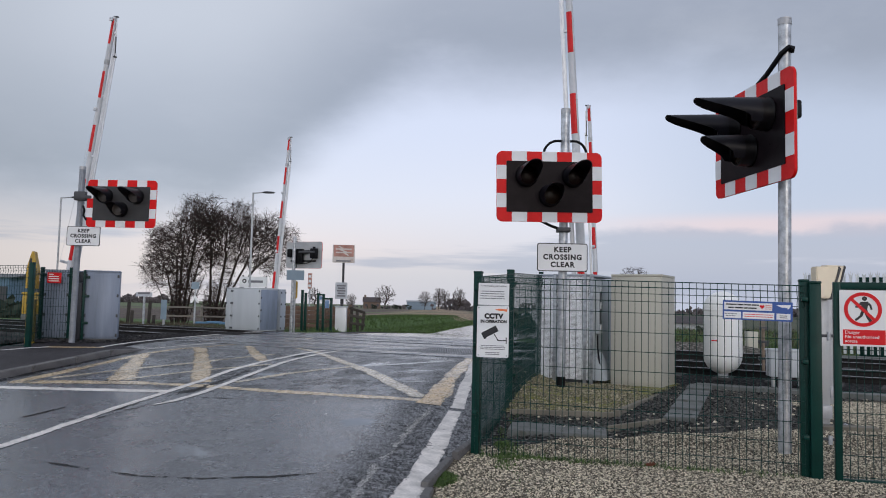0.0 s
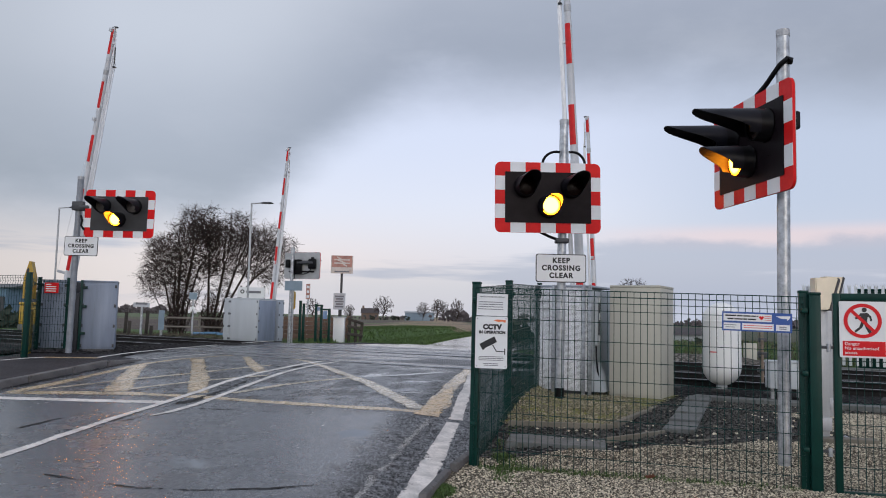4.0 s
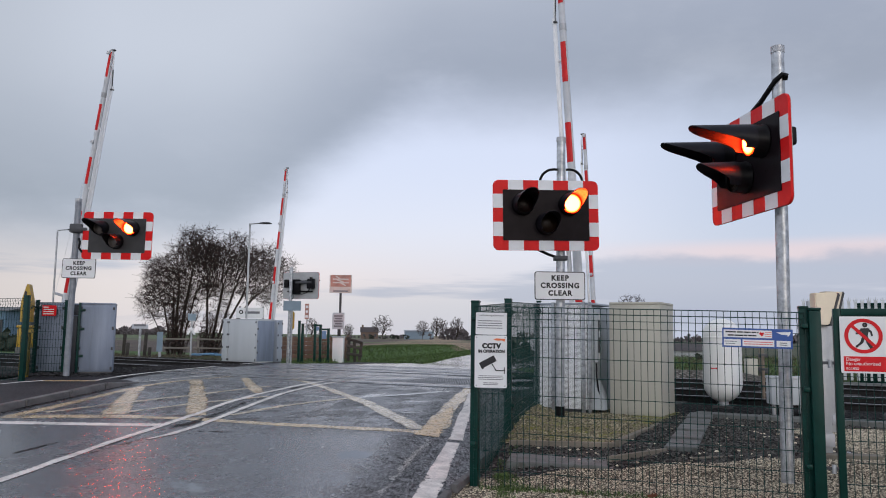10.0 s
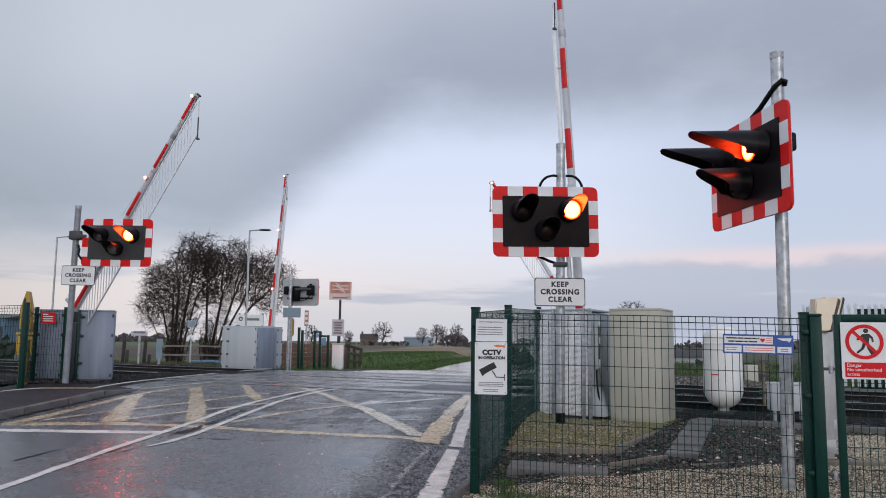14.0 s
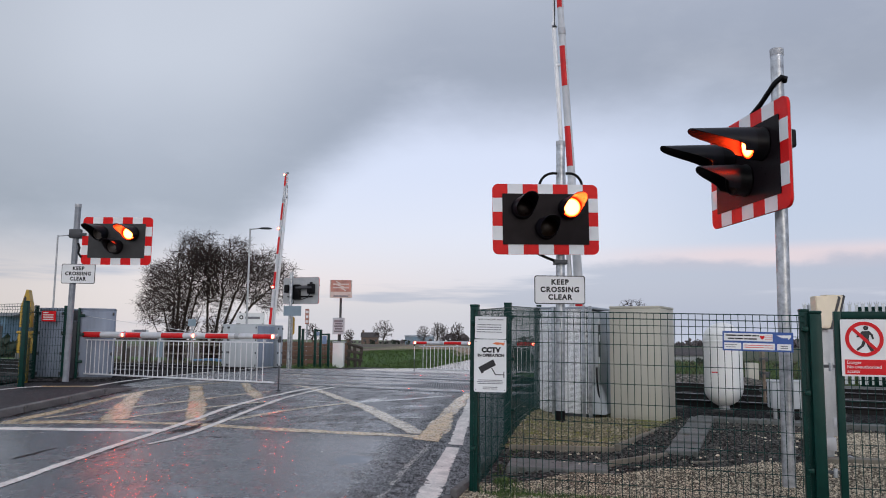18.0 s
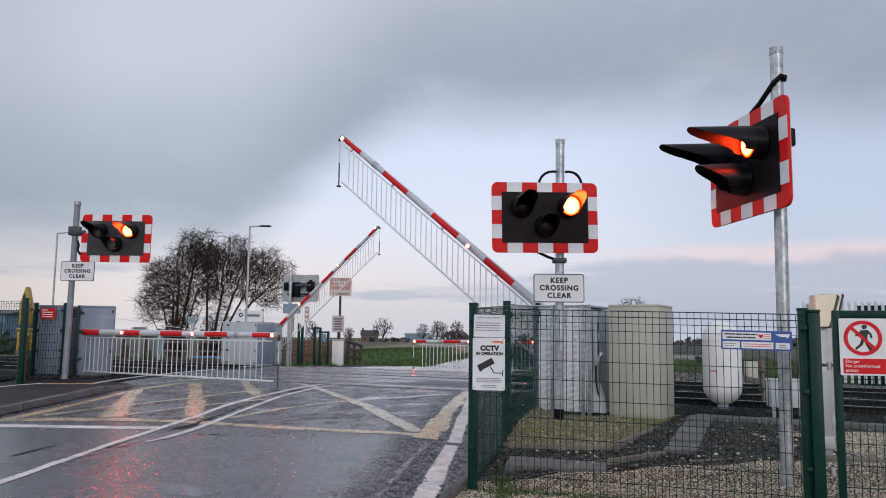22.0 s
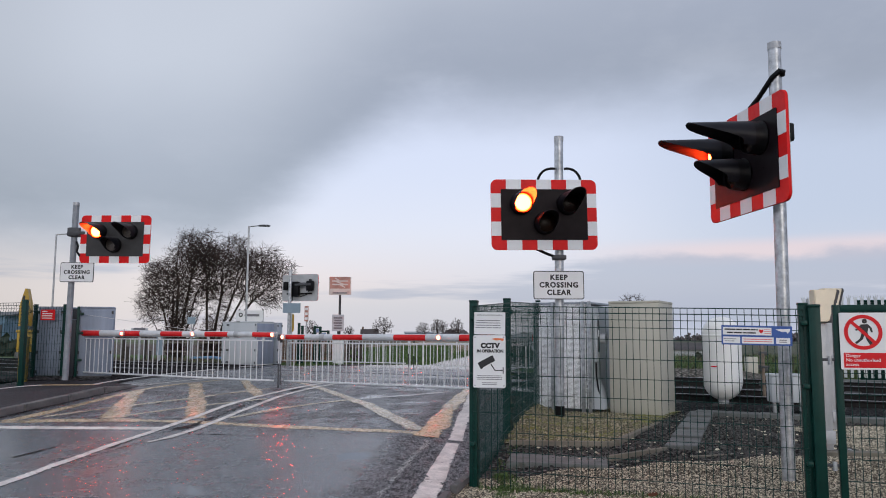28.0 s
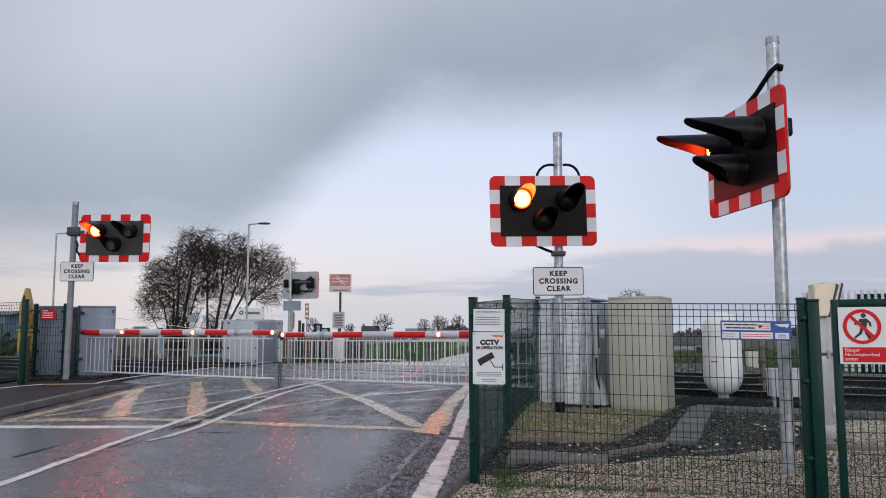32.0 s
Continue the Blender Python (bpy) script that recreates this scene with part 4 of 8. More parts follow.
def film_band(a, b, ra, rb, face, half=52, seg=10):
    """A strip of film wrapped on one side of the tube between two places along it."""
    bm = bmesh.new()
    rows = []
    for s, r in ((a, ra), (b, rb)):
        for lift in (0.0, 0.0014):
            rows.append([bm.verts.new((s, (r + lift) * math.sin(radians(face - half + 2 * half * k / seg)), (r + lift) * math.cos(radians(face - half + 2 * half * k / seg)))) for k in range(seg + 1)])
    for i, j in ((0, 1), (1, 3), (3, 2), (2, 0)):
        for k in range(seg):
            bm.faces.new((rows[i][k], rows[i][k + 1], rows[j][k + 1], rows[j][k]))
    for k in (0, seg):
        bm.faces.new((rows[0][k], rows[1][k], rows[3][k], rows[2][k]))
    bmesh.ops.recalc_face_normals(bm, faces=bm.faces[:])
    return bm


NEAR_BANDS = ((0.48, 1.02), (1.62, 2.17), (2.75, 3.30), (3.85, 4.40), (4.96, 5.35))
FIRST_BANDS = ((0.714, 1.249), (1.828, 2.341), (2.879, 3.412), (3.952, 4.473), (5.022, 5.515))
LATE_BANDS = ((0.12, 0.71), (1.30, 1.89), (2.48, 3.06), (3.66, 4.26), (4.85, 5.33))


def barrier_arm(pivot, heading, label, far, stay=False, lamps=(1.675, 3.57, 5.32), bands=NEAR_BANDS, length=5.37):
    """Boom with a hanging skirt; local x along the boom, z up when it lies level, origin at the pivot."""
    arm = thing("lifting_barrier", label, "barrier", pose(*pivot, 0, 0, heading), "lifting barriers")
    part("boom_tube", rod((-0.35, 0, 0), (length, 0, 0), 0.0674, 28, 0.0446), BOOM_WHITE, arm, "silvery white tapered tube")
    for a, b in bands:
        for face in (-90, 90):
            part("boom_film", film_band(a, b, 0.0675 - 0.004 * a, 0.0675 - 0.004 * b, face), BOOM_RED, arm, "red reflective film")
    part("boom_joint", rod((length - 0.93, 0, 0), (length - 0.83, 0, 0), 0.054, 18), GALV_DULL, arm)
    part("tip_cap", rod((length, 0, 0), (length + 0.018, 0, 0), 0.047, 16), GALV_DULL, arm)
    part("leg_bracket", box(0.03, 0.045, 0.10, (length + 0.022, 0, -0.045), 0.006), CAB_DARK, arm)
    if stay:
        part("stay_wire", rod((3.75, 0, 0.055), (0.66, 0, 0.36), 0.003, 6), ALU, arm)
        part("outrigger", joined(box(0.05, 0.04, 0.30, (0.64, 0, 0.20), 0.006), box(0.16, 0.05, 0.05, (0.60, 0, 0.07), 0.006)), GALV_DULL, arm)
    part("top_rail", box(length - 0.35, 0.014, 0.022, (length / 2 + 0.05, 0, -0.098), 0.003), ALU, arm)
    for s in (0.4, 1.6, 2.8, 4.0, length - 0.3):
        part("rail_bracket", box(0.04, 0.03, 0.05, (s, 0, -0.075), 0.006), ALU, arm)
    lights = []
    side = 1 if far else -1
    for s in lamps:
        part("lamp_case", box(0.07, 0.05, 0.07, (s, side * 0.072, 0.0), 0.012), BOOM_WHITE, arm)
        lights.append((part("boom_lamp", moved(lathe([(0.030, 0.0), (0.029, 0.005), (0.012, 0.010), (0.001, 0.011)], 16), pose(0, 0, 0, 90 * (1 if side < 0 else -1))), BOOM_GLOW, arm, "glowing red boom lamp"), s, side))
    bar = shared(rod((0, 0, 0), (0, 0, -0.635), 0.0085, 6), ALU, "skirt_bar")
    bars = []
    s = 0.22
    while s < length - 0.22:
        bars.append((piece("skirt_bar", bar, arm), s))
        s += 0.122
    rail = part("bottom_rail", box(length - 0.22, 0.018, 0.03, (length / 2 + 0.04, 0, 0), 0.004), ALU, arm)
    leg = part("tip_leg", joined(rod((0, 0, 0.0), (0, 0, -0.42), 0.010, 10)), ALU, arm)
    foot = part("leg_foot", joined(rod((0, 0, -0.40), (0, 0, -0.80), 0.012, 10), box(0.05, 0.07, 0.03, (0, 0, -0.80), 0.008)), CAB_DARK, arm, "black rubber foot")
    ARMS.append((arm, pivot, heading, lights, bars, rail, (leg, foot), length))
    return arm


barrier_arm((-7.472, 15.571, 1.19), -29.2, "red and white striped lifting barrier beside the footway", False, True, (1.919, 3.716, 5.493), FIRST_BANDS, 5.54)
barrier_arm((1.92, 10.9, 1.13), 149.7, "red and white striped lifting barrier at the fenced compound", True, False, (0.6, 2.22, 5.29), LATE_BANDS)
barrier_arm((-5.54, 25.5, 1.12), -31.5, "red and white striped lifting barrier beyond the line", False)
barrier_arm((3.90, 20.2, 1.08), 150.5, "red and white striped lifting barrier at the far road edge", True)


# ---- cabinets ----
def cabinet(name, label, m, w, d, h, material, seams=(), catches=True, side=None):
    """A steel cabinet; local origin at the middle of its base, front to -y."""
    c = thing(name, label, "cabinet", m)
    part("body", box(w, d, h - 0.06, (0, 0, h / 2 + 0.01), 0.012), material, c)
    part("plinth", box(w - 0.04, d - 0.04, 0.06, (0, 0, 0.01), 0.004), CAB_DARK, c, "dark plinth")
    over = 0.012 if catches else 0.004
    part("roof", box(w + over, d + over, 0.035, (0, 0, h - 0.005), 0.012), material, c)
    if side:
        part("side_panel", box(0.014, d - 0.04, h - 0.12, (w / 2 + 0.004, 0, h / 2 + 0.01), 0.004), side, c, "blue-grey side panel")
        for z in (0.25, 0.5, 0.78):
            part("catch", box(0.03, 0.03, 0.06, (w / 2 + 0.012, -d / 2 + 0.03, h * z), 0.006), CAB_DARK, c)
    edges = [-w / 2] + list(seams) + [w / 2]
    for a, b in zip(edges, edges[1:]):
        door = part("door", box(b - a - 0.012, 0.016, h - 0.14, ((a + b) / 2, -d / 2 - 0.006, h / 2 + 0.01), 0.005), material, c)
        if catches:
            for z in (0.08, 0.36, 0.65, 0.93):
                for x in (a + 0.03, b - 0.03):
                    part("catch", box(0.035, 0.025, 0.06, (x, -d / 2 - 0.022, h * z), 0.006), CAB_DARK, door)
    return c


SKEW = -30.5
# added dark box that stands in for the machine cabinet's shaded side
slot = thing("shaded_side_box", "narrow dark box added for the machine cabinet's shaded side", "pillar", pose(-7.065, 15.26, 0.33))
part("case_body", box(0.165, 0.12, 1.10, (0, 0, 0.56), 0.01), DARK_SIDE, slot)
part("cap", box(0.11, 0.09, 0.20, (0.03, 0.03, 1.22), 0.01), DARK_SIDE, slot)
strip = thing("hinge_post", "dark green hinge post at the machine cabinet's edge", "post", pose(-6.90, 15.10, 0.33, 0, 0, 20))
part("shaft", box(0.045, 0.05, 1.36, (0, 0, 0.68), 0.006), GREEN, strip)
for z in (0.35, 0.86, 1.22):
    part("hinge", box(0.10, 0.03, 0.05, (0.05, -0.012, z), 0.006), GREEN, strip)
cabinet("barrier_machine", "grey steel barrier machine cabinet on the footway", pose(-6.72, 15.52, 0.34, 0, 0, 20), 0.63, 0.56, 1.34, CAB_NAVY)
cabinet("equipment_cabinet", "grey steel equipment cabinet behind green mesh", pose(-7.50, 15.55, 0.34, 0, 0, -4), 0.52, 0.5, 1.34, CAB_NAVY)
cabinet("equipment_cabinet", "tall stone-coloured glass-fibre equipment cabinet", pose(2.68, 10.67, 0.11, 0, 0, SKEW), 0.68, 0.66, 1.50, CAB_TAN, catches=False)
cabinet("barrier_machine", "pale grey barrier machine cabinet beyond the line", pose(-6.06, 24.92, 0.222, 0, 0, SKEW), 1.45, 0.77, 1.35, CAB_LIGHT, (-0.46,), True, CAB_NAVY)
cabinet("equipment_cabinet", "grey steel cabinet beside the far barrier machine", pose(-5.20, 25.20, 0.222, 0, 0, SKEW + 90), 0.25, 0.17, 1.33, CAB_GREY)
cabinet("barrier_machine", "grey barrier machine cabinet at the far road edge", pose(4.25, 20.35, 0.06, 0, 0, SKEW), 0.8, 0.6, 1.30, CAB_GREY)


# ---- the fenced compound ----
def perforated():
    """Punched galvanised sheet: a close grid of small dark holes."""
    m = bpy.data.materials.new("perforated_sheet")
    m.use_nodes = True
    n = Nodes(m.node_tree)
    at = n.add("ShaderNodeTexCoord").outputs["Object"]
    xyz = n.add("ShaderNodeSeparateXYZ")
    n.link(at, xyz.inputs[0])
    along = n.math("ADD", xyz.outputs[0], xyz.outputs[1])
    u = n.math("SUBTRACT", n.math("FRACT", n.math("MULTIPLY", along, 64.0)), 0.5)
    v = n.math("SUBTRACT", n.math("FRACT", n.math("MULTIPLY", xyz.outputs[2], 64.0)), 0.5)
    r = n.math("SQRT", n.math("ADD", n.math("MULTIPLY", u, u), n.math("MULTIPLY", v, v)))
    hole = n.ramp(r, 0.22, 0.32, 1.0, 0.0)
    sheet_tone = n.mix(n.ramp(n.noise(at, 4.0, 5.0, 0.6), 0.3, 0.7), (0.84, 0.86, 0.89, 1), (0.94, 0.95, 0.97, 1))
    p = n.add("ShaderNodeBsdfPrincipled")
    n.link(n.mix(hole, sheet_tone, (0.03, 0.03, 0.035, 1)), p.inputs["Base Color"])
    p.inputs["Roughness"].default_value = 0.45
    n.link(n.math("MULTIPLY", n.math("SUBTRACT", 1.0, hole), 0.12), p.inputs["Metallic"])
    out = n.add("ShaderNodeOutputMaterial")
    n.link(p.outputs[0], out.inputs[0])
    return m


PERFORATED = perforated()


def machine_with_guard(m):
    c = thing("barrier_machine", "grey barrier machine behind a perforated galvanised guard", "cabinet", m)
    w, d, h = 0.78, 0.87, 1.47
    part("body", box(w - 0.06, d - 0.06, h - 0.10, (0, 0, h / 2), 0.02), CAB_GREY, c)
    part("guard_panel", box(w, 0.006, h - 0.06, (0, -d / 2, h / 2 + 0.03), 0.002), PERFORATED, c, "perforated galvanised guard sheet")
    part("guard_panel", box(0.006, d, h - 0.06, (-w / 2, 0, h / 2 + 0.03), 0.002), PERFORATED, c, "perforated galvanised guard sheet")
    for x in (-w / 2, -0.13, 0.30, w / 2):
        part("guard_stile", box(0.045, 0.03, h, (x, -d / 2 - 0.015, h / 2), 0.005), GALV, c)
    part("side_door", box(0.014, d - 0.12, h - 0.16, (w / 2 - 0.02, 0.02, h / 2 + 0.02), 0.005), CAB_LIGHT, c, "pale grey side door")
    foot = moved(outline([(0.0, 0.06), (0.17, 0.06), (0.15, 0.16), (0.03, 0.42), (0.0, 0.42)], 0.30), pose(w / 2, -0.26, 0))
    part("foot_cover", foot, CAB_LIGHT, c, "sloping pale grey foot cover")
    part("winding_case", box(0.05, 0.16, 0.62, (w / 2 + 0.022, -0.22, 0.98), 0.015), CAB_LIGHT, c, "grey lever housing")
    part("lever_slot", box(0.012, 0.05, 0.44, (w / 2 + 0.050, -0.24, 1.02), 0.004), CAB_DARK, c)
    for z in (0.75, 1.05, 1.28):
        part("label_plate", box(0.005, 0.045, 0.09, (w / 2 + 0.058, -0.24, z), 0.002), SIGN_WHITE, c)
    part("cable", hose([(w / 2 + 0.03, -0.29, 0.66), (w / 2 + 0.05, -0.34, 0.48), (w / 2 + 0.09, -0.38, 0.30), (w / 2 + 0.11, -0.39, 0.04)], 0.012), BLACK, c, "black cable")
    part("roof", box(w + 0.02, d + 0.02, 0.03, (0, 0, h - 0.02), 0.008), CAB_GREY, c)
    part("plinth", box(w - 0.08, d - 0.08, 0.10, (0, 0, 0.03), 0.005), CAB_DARK, c, "dark plinth")
    return c


machine_with_guard(pose(1.846, 11.10, 0.15, 0, 0, SKEW))


def wire_panel(length, height, drop=0.0):
    """Welded mesh: 50 mm by 150 mm, folded near the top; along x, standing on z = 0. drop: how far the far end lies lower."""
    k = int(length / 0.05)
    verts, faces = [], []

    def bar(a, b, r):
        a, b = Vector(a), Vector(b)
        d = (b - a).normalized()
        s = d.orthogonal().normalized() * r
        u = d.cross(s.normalized()) * r
        i = len(verts)
        for p in (a, b):
            verts.extend([p + s, p + u, p - s, p - u])
        for q in range(4):
            faces.append((i + q, i + (q + 1) % 4, i + 4 + (q + 1) % 4, i + 4 + q))

    def at(x, z, y=0.0):
        return (x, y, z - drop * x / length)

    for i in range(k + 1):
        x = i * length / k
        bar(at(x, 0.0), at(x, height - 0.16), 0.0034)
        bar(at(x, height - 0.16), at(x, height - 0.10, -0.025), 0.0034)
        bar(at(x, height - 0.10, -0.025), at(x, height - 0.045), 0.0034)
        bar(at(x, height - 0.045), at(x, height), 0.0034)
    zs = [0.02 + 0.15 * j for j in range(int((height - 0.2) / 0.15) + 1)]
    for z in zs + [height - 0.16]:
        bar(at(0, z, -0.004), at(length, z, -0.004), 0.0036)
    for z in (height - 0.050, height - 0.004):
        bar(at(0, z, -0.005), at(length, z, -0.005), 0.0052)
    bar(at(0, height - 0.10, -0.029), at(length, height - 0.10, -0.029), 0.0036)
    return verts, faces


def fence_bay(a, b, z0, z1, height, label, posts=(True, True), thick=0.06):
    """One bay of green weldmesh fence from plan point a to b, with its posts."""
    a, b = Vector(a), Vector(b)
    d = b - a
    f = thing("mesh_fence", label, "fence", pose(a.x, a.y, z0, 0, 0, math.degrees(math.atan2(d.y, d.x))), "green mesh fence bays")
    v, fc = wire_panel(d.length, height, z0 - z1)
    ob = raw("wire_mesh", v, fc, GREEN_WIRE, f)
    tagged(ob, "dark green welded wire mesh", kind="stuff")
    for on, x, z in ((posts[0], 0.0, 0.0), (posts[1], d.length, z1 - z0)):
        if on:
            p = part("post", box(thick, thick, height + 0.12, (x, 0.035, z + height / 2 - 0.03), 0.006), GREEN, f)
            part("post_cap", box(thick + 0.006, thick + 0.006, 0.02, (x, 0.035, z + height + 0.035), 0.006), GREEN, p)
            for q in (0.25, 0.62, 0.93):
                part("fixing_clip", box(0.045, 0.05, 0.035, (x, -0.012, z + height * q), 0.008), GREEN, p)
    return f


CX, CY, GX, GY = 0.26, 6.47, 2.64, 5.79
fence_bay((CX, CY), (GX, GY), -0.07, -0.11, 1.47, "dark green weldmesh fence bay facing the gravel verge", thick=0.065)
fence_bay((CX, CY), (0.75, 8.63), -0.07, 0.05, 1.47, "dark green weldmesh fence bay along the road edge", (False, True), 0.075)
fence_bay((0.75, 8.63), (1.38, 11.05), 0.09, 0.17, 1.44, "dark green weldmesh fence bay ending at the barrier machine", (False, True))

FRONT = math.degrees(math.atan2(GY - CY, GX - CX))


def pedestrian_gate():
    g = thing("fence_gate", "closed green steel gate with mesh infill and warning signs", "gate", pose(2.815, 5.72, -0.10, 0, 0, FRONT))
    w, h = 1.1, 1.455
    part("stile", box(0.05, 0.05, h, (0.025, 0, h / 2 + 0.03), 0.005), GREEN, g)
    part("stile", box(0.05, 0.05, h, (w - 0.025, 0, h / 2 + 0.03), 0.005), GREEN, g)
    part("rail", box(w - 0.1, 0.05, 0.05, (w / 2, 0, h + 0.005), 0.005), GREEN, g)
    part("rail", box(w - 0.1, 0.05, 0.05, (w / 2, 0, 0.06), 0.005), GREEN, g)
    v, f = wire_panel(w - 0.1, h - 0.10)
    ob = raw("wire_mesh", [(x + 0.05, y, z + 0.08) for x, y, z in v], f, GREEN_WIRE, g)
    tagged(ob, "dark green welded wire mesh", kind="stuff")
    for z in (0.35, 1.09):
        hinge = part("hinge", rod((-0.03, -0.01, z - 0.03), (-0.03, -0.01, z + 0.03), 0.016, 12), GALV, g, "galvanised hinge bolt")
        part("eye_bolt", box(0.10, 0.018, 0.022, (-0.03, -0.008, z + 0.005), 0.004), CAB_DARK, hinge)
    return g


pedestrian_gate()
gate_post = thing("gate_post", "square dark green steel gate post", "post", pose(2.705, 5.768, -0.12, 0, 0, FRONT))
part("shaft", box(0.080, 0.080, 1.49, (0, 0, 0.745), 0.008), GREEN, gate_post)
part("cap", box(0.086, 0.086, 0.022, (0, 0, 1.50), 0.008), GREEN, gate_post)


def words(w, h, at, seed, fill=1.0):
    """One line of writing too small to read: bars of a word's length with gaps between."""
    rng = random.Random(seed)
    out, x, end = None, -w / 2, -w / 2 + w * fill
    while x < end - h:
        n = min(rng.uniform(2.5, 8.0) * h, end - x)
        b = plate(n, h, 0.002, 0, (at[0] + x + n / 2, at[1], at[2]))
        out = b if out is None else joined(out, b)
        x += n + 0.5 * h
    return out


def bars(parent, rows, w, at, h=0.008, gap=0.016, material=GREY_INK, seed=1):
    """Lines of writing too small to read, as plain bars."""
    rng = random.Random(seed)
    for k in range(rows):
        f = rng.uniform(0.8, 1.0)
        part("text_bar", words(w * f, h, (at[0], at[1], at[2] - k * gap), seed * 31 + k), material, parent)


def danger_sign():
    s = thing("warning_sign", "white sign with a red prohibition ring and danger wording", "sign", pose(2.988, 5.625, 1.128, 0, 0, FRONT))
    part("panel", plate(0.315, 0.40, 0.004, 0.008), SIGN_WHITE, s)
    part("prohibition_ring", ring_plate(0.098, 0.123, 0.003, (-0.006, -0.0038, 0.062)), RED_INK, s, "red prohibition ring")
    slash = box(0.205, 0.003, 0.022, (-0.006, -0.0042, 0.062), 0, ry=45)
    part("slash", slash, RED_INK, s)
    part("symbol", joined(
        moved(ring_plate(0.001, 0.0165, 0.002, seg=20), pose(0.006, -0.0034, 0.140)),
        outline([(-0.020, 0.116), (0.026, 0.120), (0.030, 0.104), (0.022, 0.060), (-0.014, 0.056), (-0.016, 0.090)], 0.002, (0, -0.0034, 0)),
        outline([(-0.020, 0.116), (-0.012, 0.100), (-0.030, 0.078), (-0.052, 0.072), (-0.056, 0.084), (-0.036, 0.092)], 0.002, (0, -0.0036, 0)),
        outline([(0.026, 0.120), (0.050, 0.094), (0.056, 0.062), (0.044, 0.060), (0.038, 0.086), (0.020, 0.100)], 0.002, (0, -0.0036, 0)),
        outline([(-0.014, 0.060), (0.008, 0.060), (-0.010, 0.012), (-0.052, -0.022), (-0.060, -0.010), (-0.028, 0.018)], 0.002, (0, -0.0038, 0)),
        outline([(0.0, 0.060), (0.022, 0.064), (0.032, 0.018), (0.052, -0.014), (0.062, -0.026), (0.034, -0.028), (0.012, 0.014)], 0.002, (0, -0.0038, 0))), INK, s, "plain black symbol")
    part("wording_panel", plate(0.275, 0.105, 0.002, 0.002, (0, -0.0035, -0.135)), RED_INK, s)
    for k, line in enumerate(("Danger", "No unauthorised", "access")):
        lettering(line, 0.032, (-0.125, -0.0052, -0.103 - 0.031 * k), SIGN_WHITE, s, align="LEFT")
    s2 = thing("notice_sign", "white notice with a blue disc fixed to the gate", "sign", pose(3.252, 5.549, 1.128, 0, 0, FRONT))
    part("panel", plate(0.215, 0.40, 0.004, 0.008), SIGN_WHITE, s2)
    part("disc", ring_plate(0.002, 0.085, 0.003, (0, -0.0038, 0.075)), BLUE_INK, s2, "blue disc")
    part("wording_panel", plate(0.18, 0.12, 0.002, 0.002, (0, -0.0035, -0.12)), BLUE_INK, s2)


danger_sign()


def access_sign():
    s = thing("access_sign", "narrow blue and white notice on the green mesh", "sign", pose(2.315, 5.845, 1.165, 0, 1.2, FRONT))
    w, h = 0.485, 0.142
    part("panel", plate(w, h, 0.004, 0.003), BLUE_INK, s)
    part("white_field", plate(0.335, 0.056, 0.002, 0, (-0.065, -0.0035, 0.030)), SIGN_WHITE, s)
    part("white_field", plate(0.118, 0.048, 0.002, 0, (-0.172, -0.0035, -0.036)), SIGN_WHITE, s)
    part("white_field", plate(0.218, 0.048, 0.002, 0, (0.008, -0.0035, -0.036)), SIGN_WHITE, s)
    part("white_field", plate(0.095, 0.044, 0.002, 0, (0.180, -0.0035, -0.036)), SIGN_WHITE, s)
    for k in range(2):
        part("text_bar", words(0.23 - 0.03 * k, 0.0100, (-0.105, -0.0052, 0.042 - 0.024 * k), 70 + k), INK, s)
    part("heart_mark", joined(outline([(-0.0, -0.016), (0.018, 0.004), (0.010, 0.016), (0, 0.009), (-0.010, 0.016), (-0.018, 0.004)], 0.002, (0.032, -0.0052, 0.030))), RED_INK, s, "small red mark")
    for k in range(3):
        part("text_bar", plate(0.045, 0.003, 0.002, 0, (0.076, -0.0052, 0.044 - 0.014 * k)), RED_INK, s)
    for k in range(2):
        part("text_bar", words(0.085 - 0.02 * k, 0.0050, (-0.185, -0.0052, -0.028 - 0.016 * k), 90 + k), GREY_INK, s)
        part("text_bar", words(0.195, 0.0045, (0.008, -0.0052, -0.028 - 0.016 * k), 80 + k), RED_INK, s)
        part("text_bar", plate(0.05, 0.006, 0.002, 0, (0.180, -0.0052, -0.03 - 0.014 * k)), GREY_INK, s)
    part("emblem", outline([(-0.05, 0.014), (0.05, 0.018), (0.045, 0.0), (0.03, -0.016), (0.026, -0.004), (-0.01, -0.004), (-0.03, 0.004)], 0.002, (0.18, -0.0035, 0.034)), SIGN_WHITE, s, "white flag shape")


access_sign()


